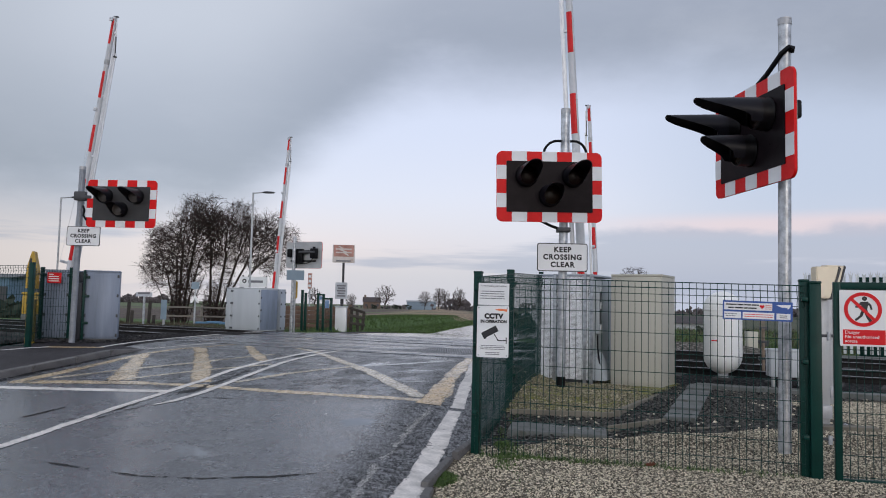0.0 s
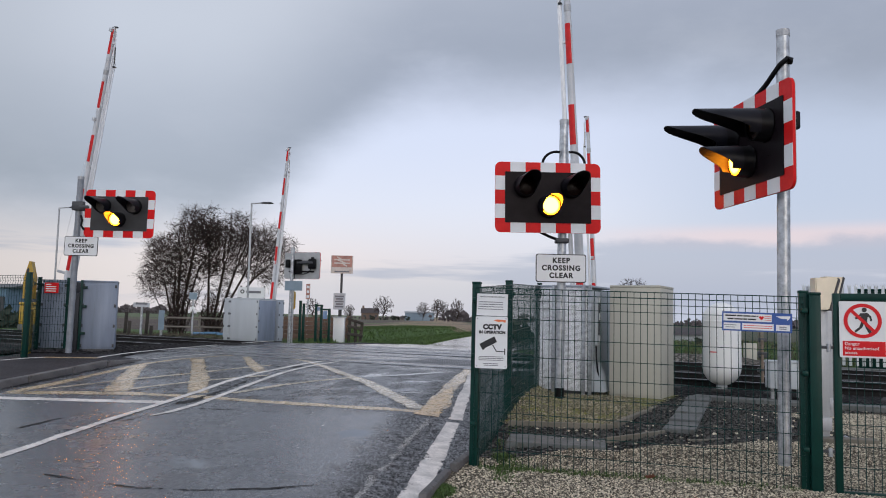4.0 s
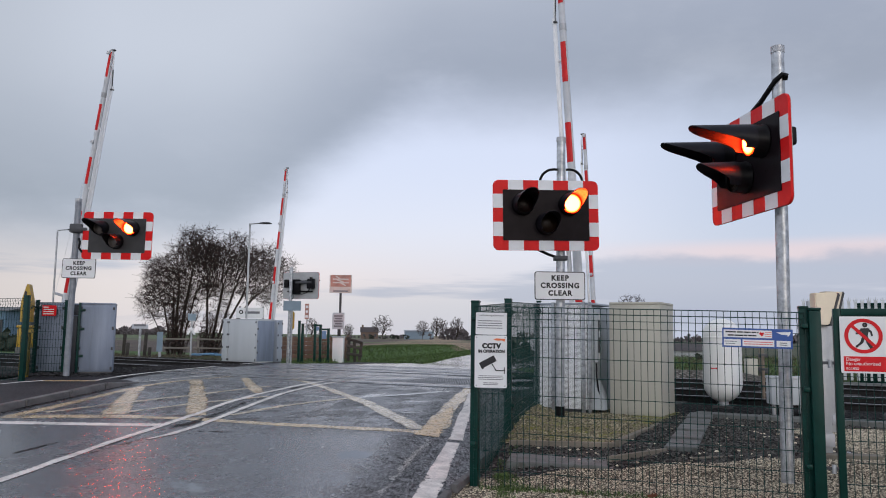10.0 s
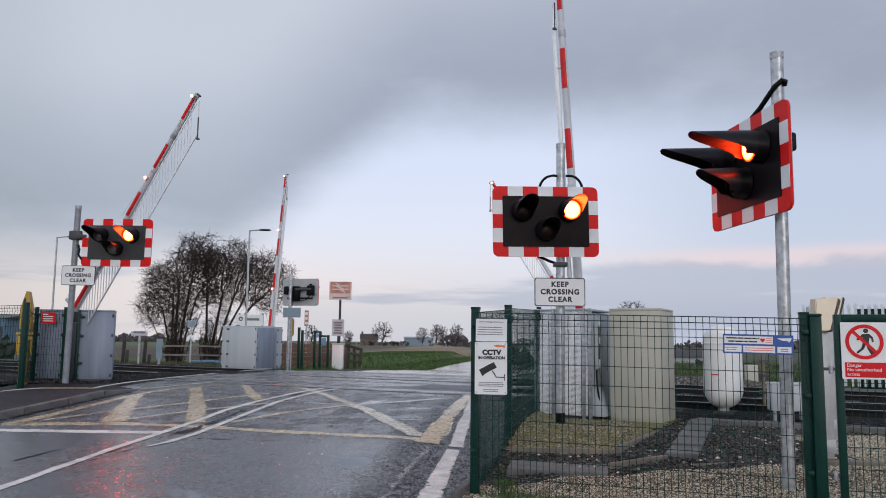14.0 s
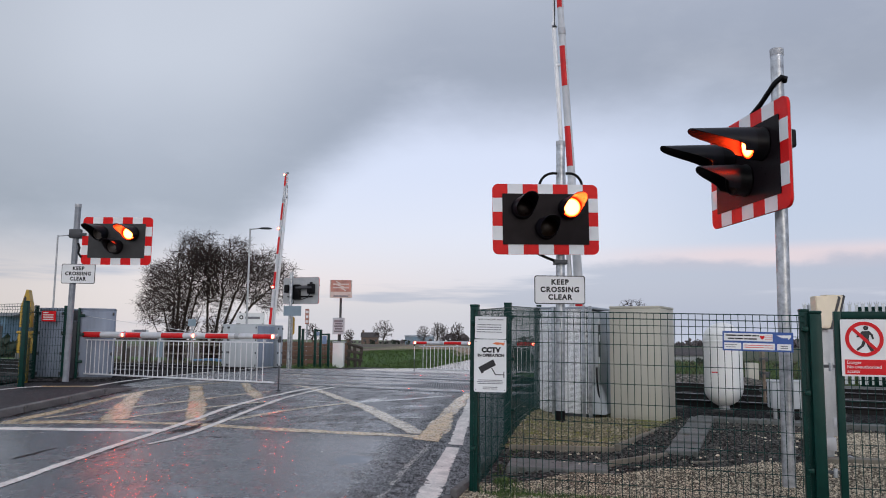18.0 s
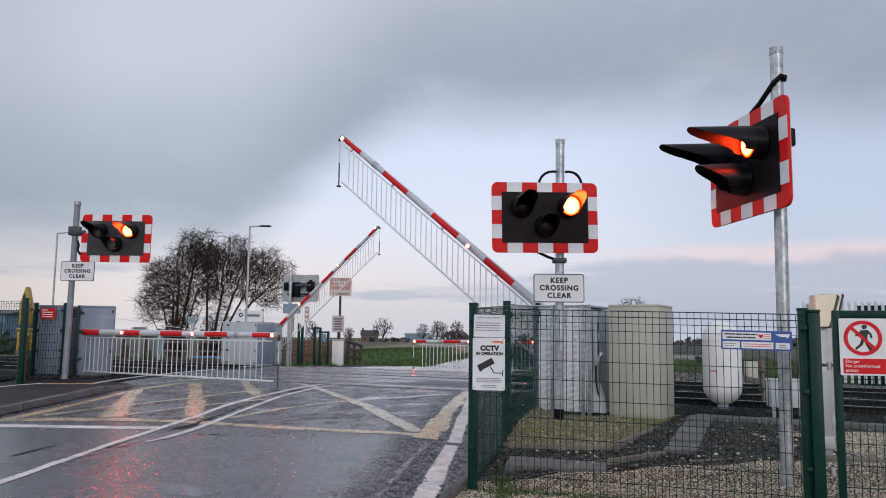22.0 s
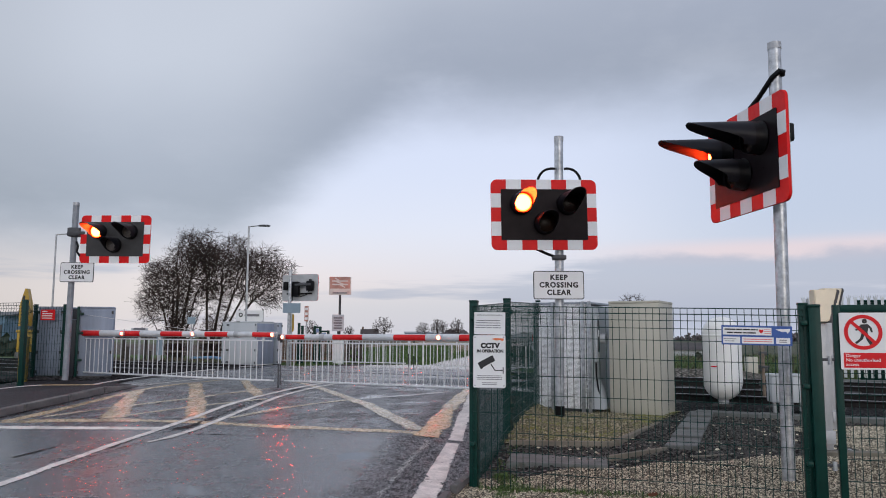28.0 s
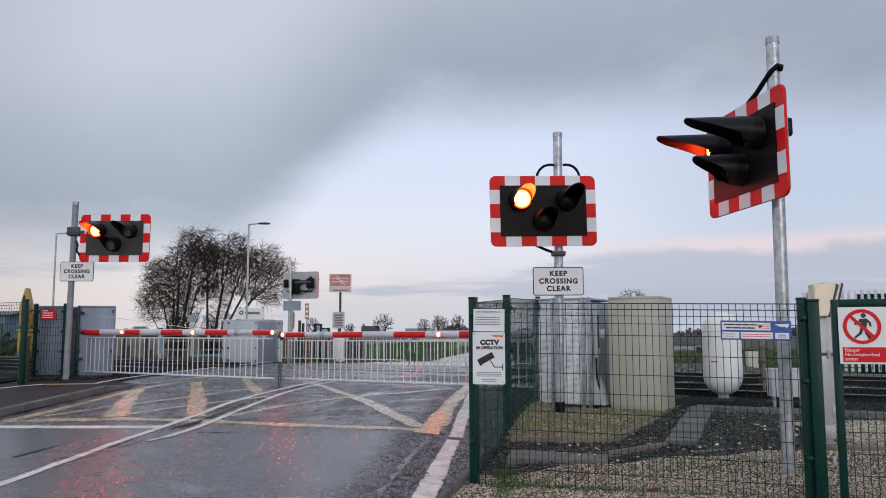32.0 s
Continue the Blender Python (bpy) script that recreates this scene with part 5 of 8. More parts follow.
def camera_notice():
    s = thing("notice_sign", "white notice with a black camera symbol on the corner post", "sign", pose(0.385, 6.335, 0.955, 0, 0, -12))
    w, h = 0.258, 0.412
    part("panel", plate(w, h, 0.004, 0.012), SIGN_WHITE, s)
    lettering("CCTV", 0.052, (0.006, -0.0035, 0.122), INK, s, weight=0.0036, spacing=1.05, squeeze=1.05)
    lettering("IN OPERATION", 0.031, (0.006, -0.0035, 0.080), INK, s, weight=0.0016, squeeze=1.0)
    part("camera_symbol", joined(box(0.115, 0.002, 0.05, (-0.015, -0.0032, 0.0), 0, ry=-28), box(0.02, 0.002, 0.056, (-0.072, -0.0032, -0.034), 0, ry=-28)), INK, s, "black camera symbol")
    part("bracket_symbol", joined(box(0.008, 0.002, 0.06, (0.028, -0.0032, -0.045), 0, ry=-32), box(0.07, 0.002, 0.007, (0.075, -0.0032, -0.070)), box(0.007, 0.002, 0.05, (0.110, -0.0032, -0.070))), INK, s)
    bars(s, 3, 0.225, (0, -0.0032, -0.113), 0.0052, 0.0135, GREY_INK, 3)
    bars(s, 2, 0.14, (0, -0.0032, -0.168), 0.0052, 0.0135, GREY_INK, 4)
    part("emblem", outline([(-0.05, 0.0), (-0.02, 0.008), (0.05, 0.004), (0.045, -0.018), (0.02, -0.008), (-0.01, -0.012)], 0.002, (0.066, -0.0032, 0.176)), ORANGE_INK, s, "orange flag shape")
    for x, z in ((-0.115, 0.19), (0.115, 0.19), (-0.115, -0.19), (0.115, -0.19)):
        part("screw", moved(lathe([(0.006, 0), (0.005, 0.002)], 10), pose(x, -0.002, z, 90)), GALV_DULL, s)
    t = thing("notice_sign", "white crossing information notice above the camera notice", "sign", pose(0.388, 6.34, 1.255, 0, 0.8, -12))
    part("panel", plate(0.250, 0.176, 0.004, 0.006), SIGN_WHITE, t)
    lettering("Level crossing information", 0.019, (0, -0.0032, 0.066), GREY_INK, t)
    bars(t, 4, 0.205, (-0.01, -0.0032, 0.022), 0.0058, 0.019, GREY_INK, 5)


camera_notice()


def water_tank():
    t = thing("white_capsule_tank", "white glass-fibre capsule tank on a short stalk", "tank", pose(3.85, 10.95, 0.10))
    prof = [(0.02, 0.20)]
    for k in range(1, 9):
        a = radians(-90 + 90 * k / 8)
        prof.append((0.258 * math.cos(a), 0.46 + 0.26 * math.sin(a)))
    for k in range(0, 9):
        a = radians(90 * k / 8)
        prof.append((max(0.255 * math.cos(a), 0.004), 1.10 + 0.235 * math.sin(a)))
    part("shell", lathe(prof, 40), TANK_WHITE, t)
    part("seam", lathe([(0.254, 1.06), (0.262, 1.065), (0.262, 1.085), (0.254, 1.09)], 40), TANK_WHITE, t)
    part("stalk", lathe([(0.17, 0.0), (0.17, 0.03), (0.075, 0.05), (0.07, 0.24)], 24), GALV_DULL, t, "grey stalk with a flange")
    part("text_bar", moved(plate(0.09, 0.014, 0.004, 0), pose(-0.178, -0.191, 0.66, 0, 0, -43)), RED_INK, t, "small red lettering bar")


water_tank()


def flat_slab(name, label, pts, z, t, material, cat, parent=None):
    bm = bmesh.new()
    lo = [bm.verts.new((x, y, z - t)) for x, y in pts]
    hi = [bm.verts.new((x, y, z)) for x, y in pts]
    k = len(pts)
    bm.faces.new(hi)
    bm.faces.new(list(reversed(lo)))
    for i in range(k):
        bm.faces.new((lo[i], lo[(i + 1) % k], hi[(i + 1) % k], hi[i]))
    bmesh.ops.recalc_face_normals(bm, faces=bm.faces[:])
    bmesh.ops.bevel(bm, geom=bm.edges[:], offset=0.008, segments=1, affect="EDGES")
    if parent:
        return part(name, bm, material, parent)
    return thing(name, label, cat, None, "", "", bm, material)


flat_slab("cover_slab", "grey concrete cover slab on the gravel", [(0.575, 7.12), (1.43, 6.93), (1.55, 7.56), (0.66, 7.62)], 0.060, 0.09, CONCRETE, "slab")


def trough_run(name, label, a, b, width, count, z0, z1):
    """A run of concrete cable trough lids."""
    a, b = Vector(a), Vector(b)
    d = (b - a).normalized()
    s = Vector((-d.y, d.x)) * width / 2
    run = thing(name, label, "cable trough")
    for k in range(count):
        p, q = a.lerp(b, k / count) + d * 0.006, a.lerp(b, (k + 1) / count) - d * 0.006
        z = z0 + (z1 - z0) * k / max(1, count - 1) + 0.006 * ((k * 37) % 3 - 1)
        flat_slab("trough_lid", "", [tuple(p - s), tuple(q - s), tuple(q + s), tuple(p + s)], z, 0.09, CONCRETE, "", run)
    return run


trough_run("cable_trough", "run of grey concrete trough lids across dark ballast", (2.30, 7.75), (3.42, 10.55), 0.30, 5, 0.13, 0.19)
trough_run("cable_trough", "run of grey concrete trough lids beside the track", (3.35, 10.62), (9.5, 7.0), 0.28, 9, 0.20, 0.21)


def timber(a, b, w, h, z, label, name="timber_edging"):
    a, b = Vector(a), Vector(b)
    d = b - a
    bm = box(d.length, w, h, (0, 0, 0), 0.01)
    mid = (a + b) / 2
    return thing(name, label, "edging", pose(mid.x, mid.y, z, 0, 0, math.degrees(math.atan2(d.y, d.x))), "timber edgings", "", bm, TIMBER)


timber((0.68, 8.06), (1.72, 7.96), 0.06, 0.11, 0.070, "weathered timber retaining edge of the gravel bed")
timber((1.74, 8.0), (2.60, 9.65), 0.06, 0.12, 0.085, "weathered timber retaining edge of the gravel bed")
timber((1.50, 7.20), (2.16, 7.76), 0.05, 0.12, 0.045, "weathered timber edging board between gravel and ballast")
timber((2.28, 7.32), (3.6, 7.78), 0.05, 0.11, 0.03, "weathered timber edging board between gravel and ballast")

# low junction case on legs beside the track
case = thing("trackside_case", "pale grey junction case on short legs beside the track", "cabinet", pose(4.42, 10.25, 0.10, 0, 0, -8))
part("case_body", box(0.44, 0.26, 0.33, (0, 0, 0.40), 0.012), CAB_LIGHT, case)
part("lid", box(0.46, 0.28, 0.03, (0, 0, 0.575), 0.008), CAB_LIGHT, case)
for x in (-0.16, 0.16):
    part("leg", box(0.04, 0.04, 0.26, (x, 0, 0.12), 0.004), GALV_DULL, case)
    part("cable", hose([(x, -0.08, 0.26), (x + 0.03, -0.12, 0.14), (x + 0.02, -0.16, 0.0)], 0.014), BLACK, case)


def hooded_lamp(x, y, z, h, rz, label, scale=1.0):
    """A galvanised hinged column with a beige tapering hood on top."""
    c = thing("hooded_column", label, "lamp column", pose(x, y, z, 0, 0, rz))
    part("column", box(0.085, 0.075, h, (0.03, 0.06, h / 2), 0.008), SIGN_BACK, c)
    hood = outline([(-0.085 * scale, 0.30 * scale), (0.135 * scale, 0.30 * scale), (0.045 * scale, 0.0), (-0.075 * scale, 0.0)], 0.12, (0, 0.0, h - 0.02))
    bmesh.ops.bevel(hood, geom=hood.edges[:], offset=0.008, segments=2, affect="EDGES")
    part("hood", hood, BEIGE, c, "beige tapering hood")
    part("hood_rim", outline([(0.135 * scale, 0.302 * scale), (0.152 * scale, 0.285 * scale), (0.062 * scale, -0.01), (0.045 * scale, -0.002)], 0.124, (0, 0, h - 0.02)), CAB_DARK, c)
    part("hinge_plate", box(0.10, 0.03, 0.12, (0.03, 0.01, 0.18), 0.005), GALV_DULL, c)
    part("base_plate", box(0.24, 0.22, 0.025, (0.02, 0.06, 0.02), 0.005), GALV_DULL, c)
    return c


hooded_lamp(3.59, 7.5, 0.05, 1.27, 0, "galvanised column with a beige tapering hood")
hooded_lamp(4.35, 8.9, 0.10, 1.32, 10, "galvanised column with a beige tapering hood farther along")
frame_base = thing("ground_frame", "low galvanised frame on the gravel by the column", "frame", pose(3.72, 7.42, 0.04, 0, 0, -6))
part("side_rail", box(0.05, 0.5, 0.04, (0.10, 0.1, 0.05), 0.005), GALV, frame_base)
part("side_rail", box(0.05, 0.5, 0.04, (-0.16, 0.1, 0.05), 0.005), GALV, frame_base)
part("sleeper_block", box(0.62, 0.16, 0.10, (-0.05, -0.1, 0.04), 0.01), TIMBER, frame_base)


stake = thing("cable_stake", "rusty brown steel stake with cable clamps behind the tank", "post", pose(4.63, 11.5, 0.16))
part("shaft", rod((0, 0, 0), (0, 0, 0.76), 0.021, 12), RUSTY_PALE, stake)
for z in (0.33, 0.57):
    part("clamp", joined(box(0.11, 0.05, 0.035, (0.03, 0, z), 0.006), box(0.03, 0.06, 0.06, (-0.05, 0, z), 0.006)), CAB_DARK, stake)
part("cable", hose([(-0.30, 0.02, 0.22), (-0.24, -0.03, 0.14), (-0.12, -0.04, 0.10), (0.0, -0.03, 0.08)], 0.012), BLACK, stake)


# cable conduits on the near signals
def conduit(name, pts, r, label):
    return thing(name, label, "conduit", None, "", "", hose(pts, r, 10), BLACK)


for side, wide in ((-1, 0.235), (1, 0.215)):
    loop = [(1.52 + side * (0.055 + wide * math.sin(0.5 * math.pi * k / 8)), 10.05, 3.305 - 0.20 * (1 - math.cos(0.5 * math.pi * k / 8)) + 0.02 * math.sin(math.pi * k / 8)) for k in range(9)]
    conduit("cable_conduit", loop + [(loop[-1][0] + side * 0.003, 10.05, 3.06)], 0.017, "black cable looping from the post to the signal board")
conduit("cable_conduit", [(1.18, 9.98, 2.31), (1.20, 10.0, 2.26), (1.34, 10.03, 2.20), (1.47, 10.05, 2.16)], 0.018, "black conduit stay beneath the signal board")
conduit("cable_conduit", [(2.905, 6.56, 3.375), (2.90, 6.53, 3.40), (2.87, 6.52, 3.405), (2.82, 6.56, 3.36), (2.77, 6.75, 3.23), (2.70, 7.0, 3.10)], 0.022, "black cable conduit behind the signal board")
conduit("cable_conduit", [(-6.60, 14.22, 2.82), (-6.55, 14.17, 2.74), (-6.56, 14.16, 2.64), (-6.50, 14.16, 2.56)], 0.02, "black cable bend at the signal post")
bracket = thing("signal_bracket", "dark clamp and arm holding the signal to its post", "bracket", pose(-6.63, 14.27, 3.00))
part("clamp", box(0.22, 0.18, 0.16, (-0.02, -0.02, 0), 0.02), CAB_DARK, bracket)
part("arm", box(0.95, 0.05, 0.06, (0.48, -0.09, -0.02), 0.008), CAB_DARK, bracket)
clampc = thing("signal_bracket", "dark clamp below the signal board on its post", "bracket", pose(1.50, 10.07, 2.155))
part("clamp", box(0.17, 0.15, 0.06, (0, 0, 0), 0.012), CAB_DARK, clampc)


# ---- gravel, ballast and track ----
def stony(name, dark, mid, light, scale, moss=0.0):
    m = bpy.data.materials.new(name)
    m.use_nodes = True
    n = Nodes(m.node_tree)
    at = n.add("ShaderNodeTexCoord").outputs["Object"]
    cells = n.add("ShaderNodeTexVoronoi")
    n.link(at, cells.inputs["Vector"])
    cells.inputs["Scale"].default_value = scale
    grey = n.add("ShaderNodeSeparateColor")
    n.link(cells.outputs["Color"], grey.inputs[0])
    tone = n.mix(n.ramp(grey.outputs[0], 0.1, 0.9), (*mid, 1), (*light, 1))
    # darker towards each stone's rim: shade of the gaps put into the colour
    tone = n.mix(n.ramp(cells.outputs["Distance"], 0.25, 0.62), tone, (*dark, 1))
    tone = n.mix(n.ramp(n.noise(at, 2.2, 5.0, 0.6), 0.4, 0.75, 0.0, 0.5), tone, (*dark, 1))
    if moss:
        tone = n.mix(n.math("MULTIPLY", n.ramp(n.noise(at, 4.0, 6.0, 0.65), 0.45, 0.62), moss), tone, (0.20, 0.205, 0.045, 1))
    p = n.add("ShaderNodeBsdfPrincipled")
    n.link(tone, p.inputs["Base Color"])
    p.inputs["Roughness"].default_value = 0.85
    p.inputs["Specular IOR Level"].default_value = 0.1
    b = n.add("ShaderNodeBump")
    b.inputs["Strength"].default_value = 0.8
    b.inputs["Distance"].default_value = 0.012
    b.invert = True
    n.link(cells.outputs["Distance"], b.inputs["Height"])
    n.link(b.outputs[0], p.inputs["Normal"])
    out = n.add("ShaderNodeOutputMaterial")
    n.link(p.outputs[0], out.inputs[0])
    return m


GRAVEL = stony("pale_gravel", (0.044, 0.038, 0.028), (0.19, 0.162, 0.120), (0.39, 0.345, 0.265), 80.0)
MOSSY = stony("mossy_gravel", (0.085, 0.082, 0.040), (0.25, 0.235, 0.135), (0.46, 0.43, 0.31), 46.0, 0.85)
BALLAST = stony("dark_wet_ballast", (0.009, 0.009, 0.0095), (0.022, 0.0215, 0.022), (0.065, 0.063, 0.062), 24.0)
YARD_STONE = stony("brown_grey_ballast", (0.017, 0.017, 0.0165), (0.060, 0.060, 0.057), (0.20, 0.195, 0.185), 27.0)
STONE_YARD = mat("brown_grey_stones", (0.055, 0.053, 0.048), 0.75, 0.0, 0.4, 20.0, second=(0.125, 0.120, 0.108), spread=0.85, spec=0.2)
STONE_PALE = mat("pale_pebbles", (0.385, 0.340, 0.255), 0.7, 0.0, 0.2, 20.0, second=(0.51, 0.475, 0.385), spread=0.75)
STONE_MOSSY = mat("mossy_pebbles", (0.25, 0.215, 0.150), 0.75, 0.0, 0.45, 3.0, second=(0.095, 0.110, 0.030), spread=0.65, spec=0.2)
STONE_DARK = mat("dark_wet_stones", (0.028, 0.027, 0.028), 0.75, 0.0, 0.3, 20.0, spread=0.7, spec=0.15)
GRASS = mat("grass_blades", (0.066, 0.118, 0.024), 0.7, 0.0, 0.3, 5.0, spread=0.5)


def side_of(x, y, a, b):
    return (b[0] - a[0]) * (y - a[1]) - (b[1] - a[1]) * (x - a[0])


def on_gravel(x, y):
    return x > road_right(y) - 0.05 and (y < 7.0 + 0.22 * (x - 1.6) + 0.05 * math.sin(x * 7) or (x > 3.85 + 0.05 * math.sin(y * 6) and y < 9.3))


def in_bed(x, y):
    return 0.60 + 0.25 * (y - 8.0) < x and y > 8.05 and side_of(x, y, (1.74, 8.0), (2.60, 9.65)) > 0 and y < 12.2


def in_compound(x, y):
    return x > road_right(y) + 0.03 and y > 6.3 and across(x, y) < 11.6


fine_x = [-0.3 + 0.1 * k for k in range(0, 64)]
fine_y = [-4.0 + 0.5 * k for k in range(0, 14)] + [3.0 + 0.1 * k for k in range(0, 96)]
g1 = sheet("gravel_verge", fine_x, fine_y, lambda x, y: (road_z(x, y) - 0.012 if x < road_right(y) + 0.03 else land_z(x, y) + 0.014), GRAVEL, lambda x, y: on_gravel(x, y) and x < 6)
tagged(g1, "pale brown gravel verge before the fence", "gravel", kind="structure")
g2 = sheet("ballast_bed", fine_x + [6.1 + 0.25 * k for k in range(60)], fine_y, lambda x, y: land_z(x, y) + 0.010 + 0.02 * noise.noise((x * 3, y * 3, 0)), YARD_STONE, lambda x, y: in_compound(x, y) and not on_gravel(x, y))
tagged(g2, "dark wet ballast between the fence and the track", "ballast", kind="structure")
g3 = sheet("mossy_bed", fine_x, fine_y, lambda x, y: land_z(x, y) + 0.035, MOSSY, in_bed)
tagged(g3, "mossy pale gravel bed around the barrier machine", "gravel", kind="structure")


shoulder_y = [14.4 + 0.25 * k for k in range(40)]
shoulder = []
for y in shoulder_y:
    for k in range(6):
        x = road_left(y) - 1.25 + 0.26 * k
        shoulder.append((x, y, road_z(x, y) - 0.003))
shoulder = raw("road_shoulder", shoulder, [(j * 6 + i, j * 6 + i + 1, (j + 1) * 6 + i + 1, (j + 1) * 6 + i) for j in range(39) for i in range(5)], FOOTWAY)
shoulder.data.shade_smooth()

def spilled(rng):
    y = rng.uniform(14.7, 20.5)
    x = road_left(y) - rng.uniform(0.42 + 0.10 * noise.noise((y * 1.3, 0, 3)), 1.5)
    return (x, y, road_z(x, y) + 0.004)


tagged(shoulder, "wet asphalt shoulder between the road and the ballast", "road", kind="structure")


def left_bed(x, y):
    return across(x, y) < 11.4 and across(x, y) > 8.3 and y > 15.0 + 0.12 * (x + 6.5) and x < road_left(y) - 1.22 or (x < -8.0 and 7.5 < across(x, y) < 11.4 and y > 14.6 - 0.17 * (x + 8.0))


left_x = [-26 + 0.5 * k for k in range(24)] + [-14.0 + 0.12 * k for k in range(82)]
left_y = [13.0 + 0.12 * k for k in range(110)]
g4 = sheet("ballast_bed", left_x, left_y, lambda x, y: land_z(x, y) + 0.045 + 0.025 * noise.noise((x * 3, y * 3, 0)), BALLAST, left_bed)
tagged(g4, "dark wet ballast between the cabinets and the track", "ballast", kind="structure")


def rock(rng, verts, faces, p, s, flat=0.65):
    """A small angular stone: a jittered octahedron with split corners."""
    i = len(verts)
    a = rng.random() * math.tau
    ca, sa = math.cos(a), math.sin(a)
    for x, y, z in ((1, 0, 0), (0, 1, 0), (-1, 0, 0), (0, -1, 0), (0.45, 0.4, 0.8), (-0.5, -0.3, 0.75), (0, 0, -0.5)):
        x, y, z = (c * s * rng.uniform(0.7, 1.25) for c in (x, y, z))
        verts.append((p[0] + x * ca - y * sa, p[1] + x * sa + y * ca, p[2] + z * flat))
    for f in ((0, 1, 4), (1, 2, 4), (2, 5, 4), (2, 3, 5), (3, 0, 5), (0, 4, 5), (1, 0, 6), (2, 1, 6), (3, 2, 6), (0, 3, 6)):
        faces.append(tuple(i + k for k in f))


def scatter(name, label, category, count, seed, material, place, size):
    rng = random.Random(seed)
    verts, faces = [], []
    made = 0
    tries = 0
    while made < count and tries < count * 6:
        tries += 1
        p = place(rng)
        if p is None:
            continue
        rock(rng, verts, faces, p, rng.uniform(*size), rng.uniform(0.55, 0.95))
        made += 1
    ob = raw(name, verts, faces, material)
    return tagged(ob, label, category, kind="stuff")


def spot(x0, x1, y0, y1, ok, lift):
    def f(rng):
        x, y = rng.uniform(x0, x1), rng.uniform(y0, y1)
        return (x, y, land_z(x, y) + lift) if ok(x, y) else None
    return f


scatter("gravel_stones", "loose pale brown pebbles on the verge", "gravel", 56000, 5, STONE_PALE, spot(-0.1, 5.0, 4.8, 9.2, lambda x, y: on_gravel(x, y) and x > road_right(y) + 0.06, 0.016), (0.0045, 0.0105))
scatter("ballast_stones", "loose dark angular ballast stones in the compound", "ballast", 11000, 6, STONE_YARD, spot(0.6, 6.5, 7.0, 11.2, lambda x, y: in_compound(x, y) and not on_gravel(x, y) and not in_bed(x, y), 0.014), (0.008, 0.021))
scatter("ballast_stones", "scattered pale stones among the dark ballast", "ballast", 260, 7, STONE_PALE, spot(0.8, 6.0, 7.0, 11.0, lambda x, y: in_compound(x, y) and not on_gravel(x, y), 0.022), (0.010, 0.022))
scatter("gravel_stones", "pale pebbles in the mossy bed", "gravel", 5200, 8, STONE_MOSSY, spot(0.6, 2.4, 8.0, 11.0, in_bed, 0.036), (0.006, 0.014))

scatter("ballast_stones", "dark ballast stones spilled over the road shoulder", "ballast", 3800, 10, STONE_DARK, spilled, (0.022, 0.050))
scatter("ballast_stones", "loose dark ballast stones beside the cabinets", "ballast", 4500, 9, STONE_DARK, spot(-9.5, -5.0, 14.5, 20.0, left_bed, 0.055), (0.028, 0.065))

# track
NEAR_RAILS, FAR_RAILS = (11.75, 13.19), (15.15, 16.59)


def on_line(s, n, z):
    return (RX * s + NX * n, RY * s + NY * n, z)


def off_road(s, n, gap=0.15):
    x, y, _ = on_line(s, n, 0)
    return x < road_left(y) - gap or x > road_right(y) + gap


def ballast_strip():
    verts, faces = [], []
    ss = [-60 + 1.0 * k for k in range(46)] + [-14 + 0.25 * k for k in range(80)] + [6 + 1.0 * k for k in range(50)]
    prof = [(10.75, 0.10), (11.1, 0.22), (11.6, 0.25), (13.4, 0.25), (14.2, 0.22), (15.0, 0.25), (16.8, 0.25), (17.4, 0.20), (18.0, 0.04)]
    idx = {}
    for i, s in enumerate(ss):
        for j, (n, z) in enumerate(prof):
            x, y, _ = on_line(s, n, 0)
            idx[i, j] = len(verts)
            verts.append((x, y, z + 0.02 * noise.noise((x * 2.5, y * 2.5, 3))))
    for i in range(len(ss) - 1):
        for j in range(len(prof) - 1):
            if off_road((ss[i] + ss[i + 1]) / 2, (prof[j][0] + prof[j + 1][0]) / 2, -0.1):
                faces.append((idx[i, j], idx[i, j + 1], idx[i + 1, j + 1], idx[i + 1, j]))
    ob = raw("track_bed", verts, faces, BALLAST)
    bm = bmesh.new()
    bm.from_mesh(ob.data)
    bmesh.ops.recalc_face_normals(bm, faces=bm.faces[:])
    bm.to_mesh(ob.data)
    bm.free()
    ob.data.shade_smooth()
    return tagged(ob, "dark ballast bed of the two railway tracks", "ballast", kind="structure")


ballast_strip()


